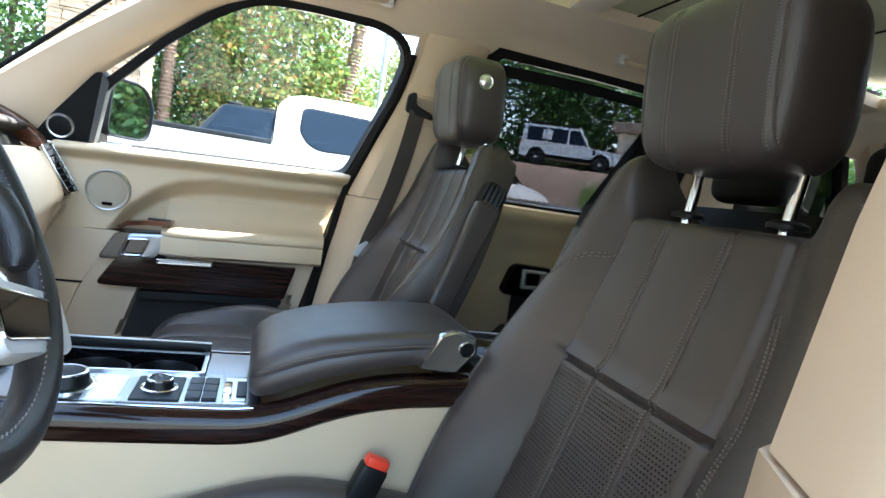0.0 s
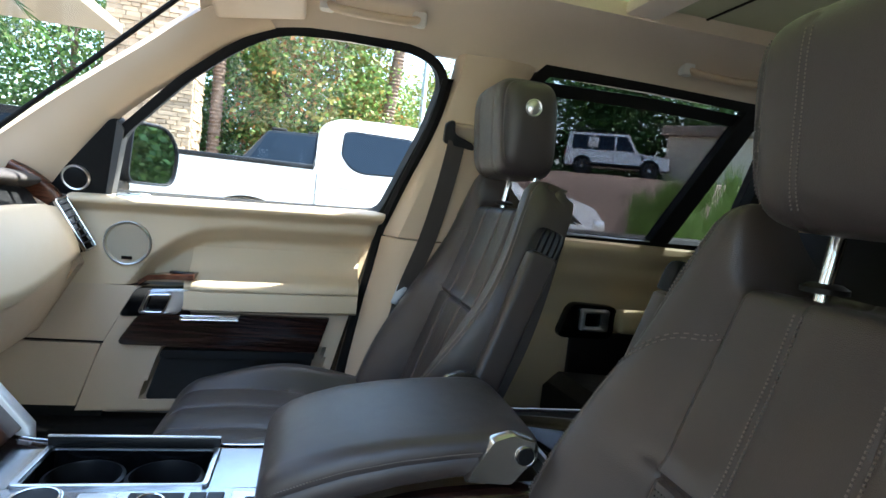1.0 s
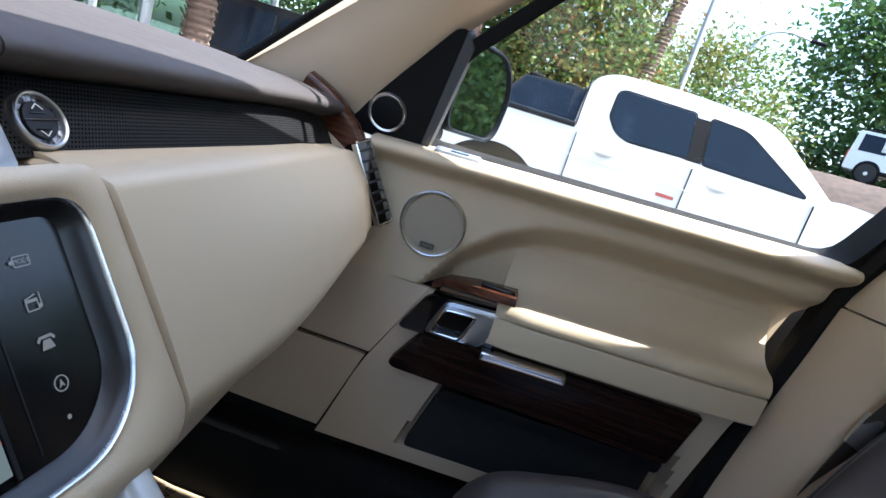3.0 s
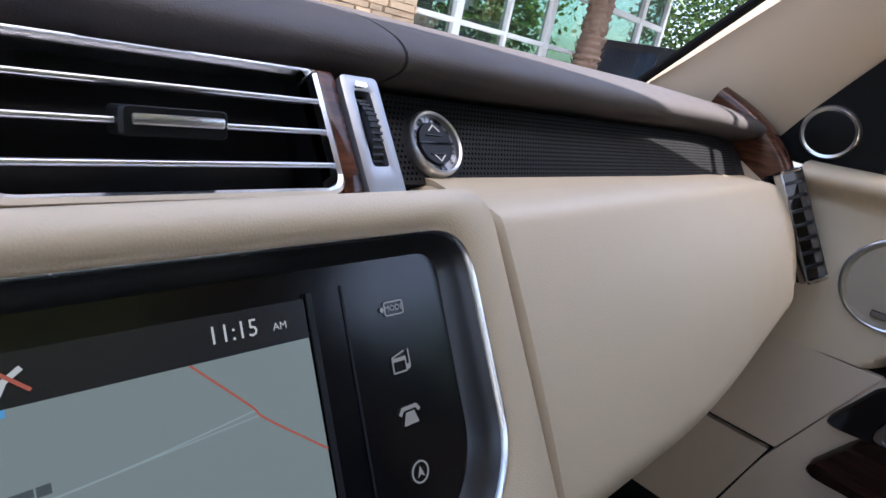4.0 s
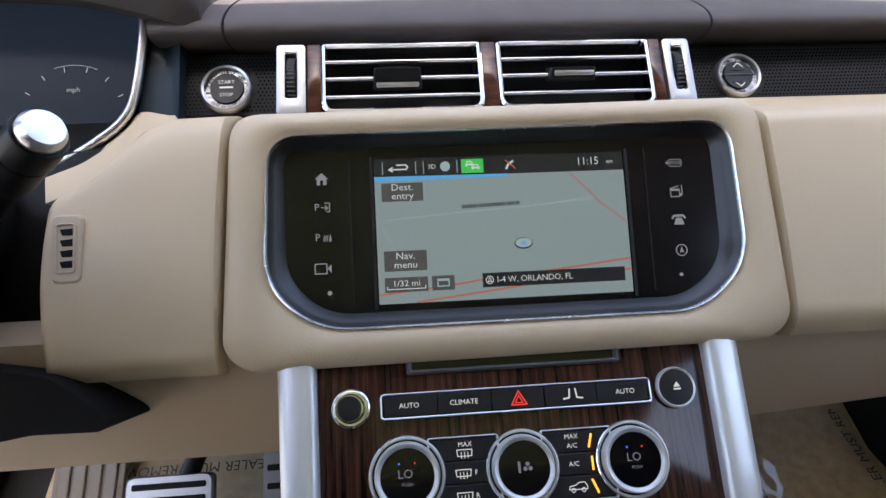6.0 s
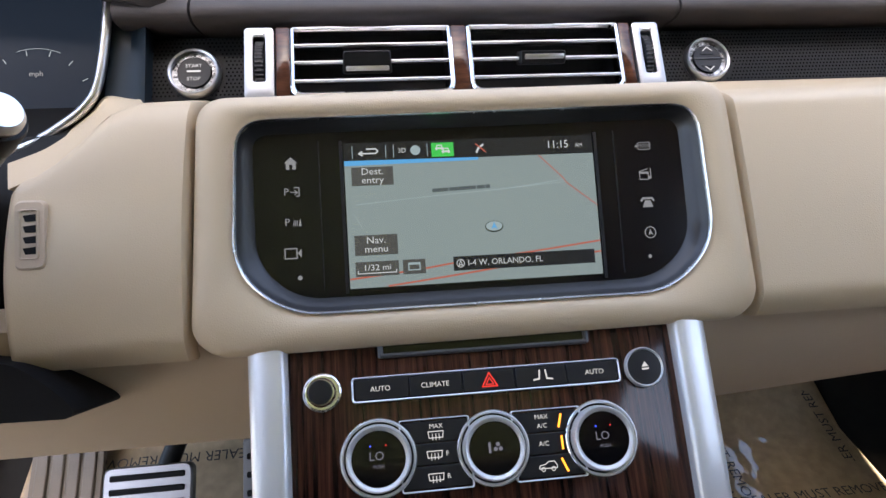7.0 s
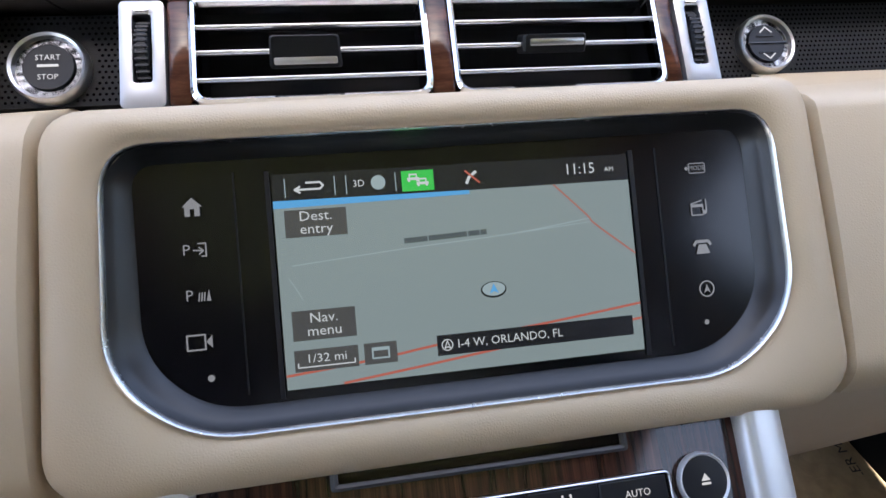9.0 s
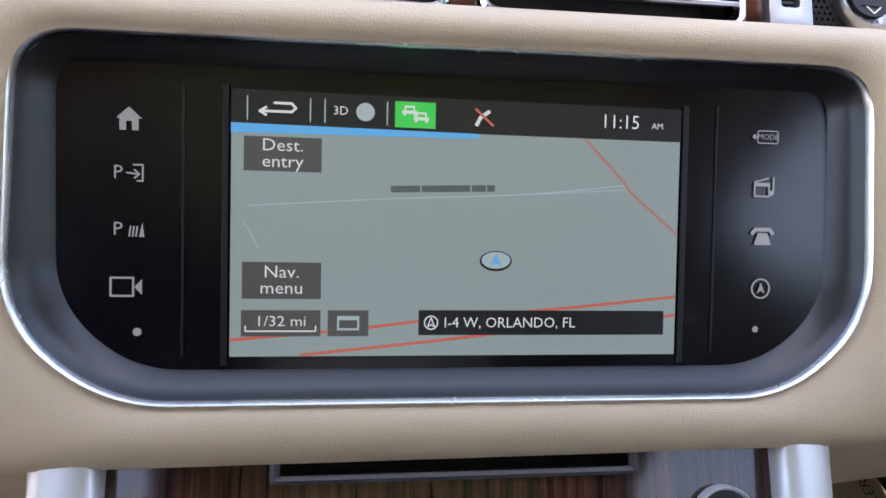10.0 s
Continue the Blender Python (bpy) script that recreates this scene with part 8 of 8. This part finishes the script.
        part("wheel_arch", lathem([(0.0005, -0.012), (r, -0.012), (r, 0.25), (0.0005, 0.25)], Matrix.Translation((x, 0.0, 0.56)) @ Matrix.Rotation(-math.pi / 2, 4, "X"), 32), SOFTBLK, d, "black wheel arch")
        wheel(d, (x, 0.10, 0.39), 0.39, 0.26)
        wheel(d, (x, 1.85, 0.39), 0.39, 0.26)
    part("badge", boxm((0.22, -0.004, 1.10), (0.16, 0.006, 0.03)), material("red_badge", (0.35, 0.05, 0.04), 0.4), d, "small red badge", smooth=False)
    part("antenna", loftm([[(-0.50 + 0.20 * f, 0.95 - w, z) if k else (-0.50 + 0.20 * f, 0.95 + w, z) for k, f, z in ((0, 0, 2.0), (0, 1, 2.0), (1, 1, 2.0), (1, 0, 2.0))] for w in (0.03,)] + [[(-0.42 + 0.10 * f, 0.95 - w, 2.05) if k else (-0.42 + 0.10 * f, 0.95 + w, 2.05) for k, f in ((0, 0), (0, 1), (1, 1), (1, 0))] for w in (0.012,)]), SOFTBLK, d, "roof antenna fin")
    part("tail_lamp", boxm((-2.74, 0.12, 1.1), (0.05, 0.16, 0.42), 0.02), RED, d, "red tail lamp")
    part("head_lamp", boxm((2.47, 0.13, 1.18), (0.16, 0.28, 0.13), 0.04), SATIN, d, "clear headlamp")
    d.matrix_basis = M
    return d


def suv(nm, M, mat, label, window=CARGLASS, L=4.7, H=1.78, boxy=False, roof=None, sloped=False):
    d = thing(nm, (0, 0, 0), label, "car")
    body_loft(d, "body", rounded([(-L / 2, 0.40), (-L / 2, 1.08), (-L / 2 + 0.1, 1.12), (L / 2 - 1.1, 1.10), (L / 2 - 0.06, 0.98), (L / 2, 0.40)], 0.08, 4), 0, 1.9, mat, 0.03, None, "painted body")
    if boxy:
        cab = [(-L / 2 + 0.02, 1.05), (-L / 2 + 0.10, H), (0.45, H), (0.98, 1.05)]
        wins = ([(-L / 2 + 0.28, 1.16), (-L / 2 + 0.30, H - 0.14), (-1.15, H - 0.14), (-1.15, 1.16)], [(-1.05, 1.16), (-1.05, H - 0.14), (-0.15, H - 0.14), (-0.15, 1.16)], [(-0.05, 1.16), (-0.05, H - 0.14), (0.38, H - 0.14), (0.80, 1.16)])
    else:
        cab = [(-L / 2 + 0.05, 1.06), (-L / 2 + 0.45, H - 0.05), (-L / 2 + 0.8, H), (0.35, H - 0.02), (1.25, 1.06)]
        wins = ([(-L / 2 + 0.42, 1.16), (-L / 2 + 0.66, H - 0.14), (-1.15, H - 0.12), (-1.15, 1.16)], [(-1.05, 1.16), (-1.05, H - 0.12), (-0.15, H - 0.12), (-0.15, 1.16)], [(-0.05, 1.16), (-0.05, H - 0.12), (0.30, H - 0.14), (1.00, 1.16)])
    if sloped:
        cab = [(-L / 2 + 0.02, 1.05), (-L / 2 + 0.12, 1.58), (-L / 2 + 0.46, H - 0.02), (-L / 2 + 0.8, H), (0.45, H), (1.10, 1.05)]
        wins = ([(-L / 2 + 0.24, 1.40), (-L / 2 + 0.22, 1.56), (-L / 2 + 0.48, H - 0.07), (-L / 2 + 1.12, H - 0.06), (-L / 2 + 1.14, 1.40)], [(-1.12, 1.16), (-1.12, H - 0.07), (-0.15, H - 0.07), (-0.15, 1.16)], [(-0.05, 1.16), (-0.05, H - 0.08), (0.38, H - 0.08), (0.90, 1.16)])
        for x in (-1.75, -1.25):
            part("roof_pod", boxm((x, 0.5, H + 0.02), (0.22, 0.14, 0.07), 0.03, 3), SOFTBLK, d, "black roof rail foot")
    body_loft(d, "cabin", rounded(cab, 0.06, 4), 0.03, 1.87, mat, 0.14, None, "painted cabin")
    if roof:
        part("roof", boxm((-L / 4 + 0.2, 0.95, H + 0.01), (L * 0.55, 1.5, 0.04), 0.015), roof, d, "black roof")
        rack = part("roof_rack", ringm(rounded(rect(-1.9, 0.2, 0.25, 1.7), 0.06), rounded(rect(-1.84, 0.26, 0.19, 1.64), 0.05), H + 0.09, H + 0.14), SOFTBLK, d, "black roof rack")
        for k in range(6):
            part("rack_bar", boxm((-1.7 + 0.36 * k, 0.95, H + 0.11), (0.05, 1.42, 0.03), 0.005, 1), SOFTBLK, rack)
        for x in (-1.75, 0.1):
            for y in (0.24, 1.66):
                part("rack_foot", boxm((x, y, H + 0.06), (0.06, 0.05, 0.09), 0.005, 1), SOFTBLK, rack)
        part("side_sill", boxm((0, -0.005, 0.48), (2.4, 0.06, 0.16), 0.02), SOFTBLK, d, "black sill")
        part("door_gap", boxm((-0.10, 0.004, 0.86), (0.012, 0.010, 0.56)), SOFTBLK, d, "dark door gap", smooth=False)
        part("side_vent", boxm((1.15, 0.004, 0.92), (0.10, 0.02, 0.24), 0.01), SOFTBLK, d, "black side vent")
        part("side_panel", boxm((-1.10, 0.065, 1.50), (0.46, 0.06, 0.46), 0.01), mat, d, "white square side panel")
    slope = 0.14 / (H - 1.05)
    for s in (0, 1):
        mm = frame_of((0, (0.03 + slope * 0.11) if s == 0 else (1.87 - slope * 0.11), 1.16), (1, 0, 0), (0, slope if s == 0 else -slope, 1), (0, -1 if s == 0 else 1, slope))
        for w in wins:
            q = rounded([(x, (z - 1.16) / 0.98) for x, z in w], 0.03, 4)
            part("side_window", prismm(q, -0.01, 0.014, mm, 0.003), window, d, "dark side window")
    for x in (-L / 2 + 0.85, L / 2 - 0.85):
        part("wheel_arch", lathem([(0.0005, -0.015), (0.44, -0.015), (0.44, 0.25), (0.0005, 0.25)], Matrix.Translation((x, 0.0, 0.42)) @ Matrix.Rotation(-math.pi / 2, 4, "X"), 28), SOFTBLK, d, "black wheel arch")
        wheel(d, (x, 0.09, 0.37), 0.37, 0.25, mat if roof else None)
        wheel(d, (x, 1.81, 0.37), 0.37, 0.25)
    part("bumper", boxm((L / 2, 0.95, 0.55), (0.12, 1.8, 0.25), 0.05), SOFTBLK, d, "dark front bumper")
    part("bumper", boxm((-L / 2, 0.95, 0.55), (0.12, 1.8, 0.25), 0.05), SOFTBLK, d, "dark rear bumper")
    part("head_lamp", boxm((L / 2 - 0.08, 0.16, 0.90), (0.12, 0.24, 0.16), 0.04), SATIN, d, "clear headlamp")
    part("tail_lamp", boxm((-L / 2 + 0.02, 0.10, 0.95), (0.06, 0.14, 0.30), 0.02), RED, d, "red tail lamp")
    d.matrix_basis = M
    return d


pickup(pose(1.25, 5.2, 0.05, 0, 0, 0))
suv("parked_suv", pose(1.75, 7.5, 0.0, 0, 0, 0), DARKCAR, "black SUV parked behind the pickup truck", H=2.06, boxy=True, sloped=True)
suv("parked_suv", pose(-3.02, 8.7, 0.0, 0, 0, 0), DARKCAR, "black SUV parked by the trees", H=2.02, boxy=True)
suv("white_off_roader", pose(14.0, 23.6, 3.4, 0, 0, -30), WHITECAR, "white boxy off-roader with black roof displayed on a mound", boxy=True, H=1.95, roof=SOFTBLK)


# -- planting --
def mound():
    bm = bmesh.new()
    g = {}
    for i in range(41):
        for j in range(31):
            u, v = -13 + 26 * i / 40, -7 + 14 * j / 30
            x, y = 14.4 + 0.866 * u + 0.5 * v, 24.2 - 0.5 * u + 0.866 * v
            k = step(-7, -1.3, v) * step(7, 4, v) * step(-13, -8, u) * step(13, 8, u)
            g[i, j] = bm.verts.new((x, y, -0.05 + 3.42 * k + (0.16 * noise.noise(Vector((x, y, 0))) + 0.12 * noise.noise(Vector((x * 3, y * 3, 5)))) * (1 - 0.85 * k)))
    for i in range(40):
        for j in range(30):
            bm.faces.new((g[i, j], g[i + 1, j], g[i + 1, j + 1], g[i, j + 1]))
    tagged(part("ground_mound", bm, material("brown_mulch", (0.072, 0.047, 0.038), 0.95, vary=0.85, scale=3.5, bump=1, bump_scale=9), None, "brown mulched display mound"), category="mound", kind="structure")
    bm = bmesh.new()
    rnd = random.Random(11)
    clumps = [(rnd.uniform(1.0, 13), rnd.gauss(-5.2, 0.9), rnd.uniform(0.9, 1.9)) for _ in range(110)]
    for i in range(15000):
        cu, cv, ch = clumps[i % 110]
        u, v = cu + rnd.gauss(0, 0.16), cv + rnd.gauss(0, 0.16)
        x, y = 14.4 + 0.866 * u + 0.5 * v, 24.2 - 0.5 * u + 0.866 * v
        h = ch * rnd.uniform(0.5, 1.0)
        z = 3.42 * step(-7, -1.3, v) * step(13, 8, u) - 0.1
        a = rnd.uniform(0, 6.28)
        bm.faces.new([bm.verts.new(q) for q in ((x - 0.02, y, z), (x + 0.02, y, z), (x + 0.28 * h * math.cos(a), y + 0.28 * h * math.sin(a), z + h))])
    tagged(part("grass", bm, LEAVES[1], None, "tall tufted ornamental grass", smooth=False), category="grass", kind="stuff")
    led = thing("stone_ledge", (14.0, 23.0, 2.6), "dark brown rough stone ledge under the displayed off-roader", "ledge", kind="structure")
    M = pose(14.0, 23.6, 3.4, 0, 0, -30)
    stone = material("dark_brown_stone", (0.10, 0.065, 0.052), 0.9, vary=0.5, scale=5, bump=1, bump_scale=25)
    for r in range(3):
        x = -5.0 + 0.2 * r
        while x < 2.9:
            w = rnd.uniform(0.4, 0.9)
            part("stone", boxm((x + w / 2, -0.62 + rnd.uniform(-0.04, 0.04), -0.17 - 0.26 * r), (w - 0.03, 0.5, 0.24), 0.03, 1, M), stone, led)
            x += w


mound()
G, Y, D = ((0, 0.6), (1, 0.4)), ((0, 0.06), (1, 0.42), (2, 0.38), (3, 0.14)), ((0, 0.85), (1, 0.15))
for at, h, size, n, leaf, mats, seed, lab in (
        ((0.45, 16.6, 0), 7.6, (1.9, 1.7, 3.5), 30000, 0.155, Y, 21, "tall magnolia with green and yellowing leaves"),
        ((2.0, 18.5, 0), 5.0, (1.6, 1.5, 2.3), 17000, 0.155, Y, 22, "magnolia with green and rusty leaves"),
        ((-2.6, 18.5, 0), 7.5, (2.0, 1.8, 3.6), 27000, 0.155, G, 23, "dense green tree behind the column"),
        ((-6.5, 18.0, 0), 8.0, (2.6, 2.2, 3.7), 20000, 0.18, G, 24, "dense green tree at the lot edge"),
        ((6.3, 25.0, 0), 8.4, (2.8, 2.2, 3.2), 16000, 0.20, ((1, 0.55), (2, 0.45)), 25, "light green rounded tree"),
        ((10.5, 31.0, 0), 5.4, (3.6, 2.4, 2.2), 10000, 0.28, ((1, 0.6), (2, 0.4)), 26, "light green rounded tree"),
        ((15.0, 30.0, 2), 10.0, (4.0, 2.0, 5.0), 13000, 0.34, D, 27, "dense dark green tree behind the mound"),
        ((18.0, 28.5, 2), 10.0, (4.0, 2.0, 5.0), 13000, 0.34, D, 28, "dense dark green tree behind the mound"),
        ((22.5, 24.0, 2), 9.0, (3.2, 2.0, 4.4), 9000, 0.34, D, 29, "dense dark green tree behind the mound"),
        ((-14.0, 14.0, 0), 7.0, (3.0, 2.4, 3.0), 9000, 0.26, G, 30, "dense green tree at the lot edge"),
        ((19.0, 6.5, 0), 6.5, (2.6, 2.4, 3.2), 9000, 0.28, G, 31, "dense green tree behind the car park"),
        ((24.0, 10.5, 0), 7.0, (3.0, 2.6, 3.4), 9000, 0.3, G, 32, "dense green tree behind the car park"),
        ((15.5, 8.2, 0), 5.6, (2.2, 2.0, 2.6), 9000, 0.26, G, 33, "dense green tree behind the car park"),
        ((20.0, 12.6, 0), 6.6, (2.6, 2.2, 3.1), 9000, 0.28, G, 34, "dense green tree behind the car park"),
        ((17.5, 3.0, 0), 6.0, (2.4, 2.2, 2.9), 8000, 0.28, G, 35, "dense green tree behind the car park")):
    tree(at, h, size, n, leaf, mats, seed, lab, 0.16, 0.12)
palm((2.15, 16.2, 0), 8.5, (0.75, 0, 0), 0.17, 41)
palm((-2.12, 15.4, 0), 8.5, (0.1, 0, 0), 0.14, 42)
palm((15.2, 14.0, 0), 8.5, (0.1, 0, 0), 0.22, 43)
palm((BX + 0.75, 8.2, 0), 4.2, (0.05, 0.1, 0), 0.19, 44)
palm((18.2, 14.8, 0), 8.5, (0.1, 0, 0), 0.24, 45)


def far_building():
    d = thing("far_building", (24, 19, 0), "low tan building beyond the trees", "building")
    m = Matrix.Translation((24.5, 20.5, 0)) @ Matrix.Rotation(math.radians(-47), 4, "Z")
    part("wall", boxm((0, 0, 2.9), (16, 5, 5.8), 0, 1, m), STUCCO, d, "tan stucco wall", smooth=False)
    part("roof", boxm((0, 0, 6.0), (16.6, 5.6, 0.5), 0.1, 2, m), material("brown_roof", (0.22, 0.16, 0.12), 0.8), d, "brown flat roof edge")
    for k in range(5):
        part("window", boxm((-6 + 3 * k, -2.5, 1.6), (1.8, 0.06, 1.8), 0, 1, m), CARGLASS, d, "dark window", smooth=False)


far_building()


def pole(at, h, r, lamp):
    d = thing("street_lamp" if lamp else "light_pole", at, "grey metal light pole with curved arm" if lamp else "plain grey metal light pole", "lamp post")
    part("pole", lathem([(r * 1.2, 0), (r * 1.2, 0.3), (r, 0.35), (r * 0.7, h), (0.001, h)], Matrix.Translation(at), 14), material("grey_pole_metal", (0.42, 0.44, 0.45), 0.5, 0.5), d, "grey pole")
    if lamp:
        a = Vector(at) + Vector((0, 0, h))
        part("arm", tubem(smooth_path([a, a + Vector((0.3, 0, 0.6)), a + Vector((1.0, 0, 0.9)), a + Vector((1.9, 0, 0.85))], 5), 0.05, 8, (0, 1, 0)), material("grey_arm_metal", (0.42, 0.44, 0.45), 0.5, 0.5), d, "curved arm")
        part("lamp_head", boxm(a + Vector((2.2, 0, 0.83)), (0.6, 0.25, 0.12), 0.05), SOFTBLK, d, "dark lamp head")


pole((3.74, 17.8, 0), 9.5, 0.10, False)
pole((6.85, 24.0, 0), 6.8, 0.05, True)


# -- stones of the piers, piece by piece --
def lay_stones():
    shapes = []
    rnd = random.Random(77)
    for k in range(10):
        bm = bmesh.new()
        pts = [Vector((0, sx * 0.5, sz * 0.5)) for sx, sz in ((-1, -1), (1, -1), (1, 1), (-1, 1))]
        ringz = []
        for x, f in ((-0.5, 1.0), (0.25, 1.0), (0.5, 0.92)):
            ringz.append([(x + rnd.uniform(-0.08, 0.08) * (x > 0), p.y * f + rnd.uniform(-0.02, 0.02), p.z * f + rnd.uniform(-0.05, 0.05)) for p in pts])
        loft(bm, ringz)
        bmesh.ops.recalc_face_normals(bm, faces=bm.faces)
        me = bpy.data.meshes.new("stone")
        bm.to_mesh(me)
        bm.free()
        me.materials.append(STONE)
        shapes.append(me)
    for d, y0, y1, x0, depth, z1, seed, far in STONES:
        rr = random.Random(seed)
        z = 0.0
        made = 0
        inv = d.matrix_basis.inverted()
        while z < z1:
            h = rr.choice((0.055, 0.07, 0.085, 0.10, 0.115))
            y = y0
            while y < y1 - 0.02:
                w = min(rr.uniform(0.14, 0.42), y1 - y)
                if made < 420 and z > 0.75 and z < 2.6 or (made < 420 and x0 > -4 and z > 0.75):
                    ob = new("stone", rr.choice(shapes))
                    ob.parent = d
                    ob.matrix_parent_inverse = inv
                    t = rr.uniform(0.05, 0.10)
                    ob.matrix_basis = Matrix.Translation((x0 + t / 2 - 0.03, y + w / 2, z + h / 2)) @ Matrix.Diagonal((t, w - 0.008, h - 0.006, 1))
                    made += 1
                y += w
            z += h
        # return face towards our car for the corner column
        if x0 > -4:
            z = 0.75
            while z < z1:
                h = rr.choice((0.07, 0.09, 0.11))
                x = x0 - depth
                while x < x0 - 0.02:
                    w = min(rr.uniform(0.18, 0.45), x0 - x)
                    ob = new("stone", rr.choice(shapes))
                    ob.parent = d
                    ob.matrix_parent_inverse = inv
                    t = rr.uniform(0.05, 0.10)
                    ob.matrix_basis = Matrix.Translation((x + w / 2, y0 - t / 2 + 0.03, z + h / 2)) @ Matrix.Rotation(-math.pi / 2, 4, "Z") @ Matrix.Diagonal((t, w - 0.008, h - 0.006, 1))
                    x += w
                z += h


lay_stones()
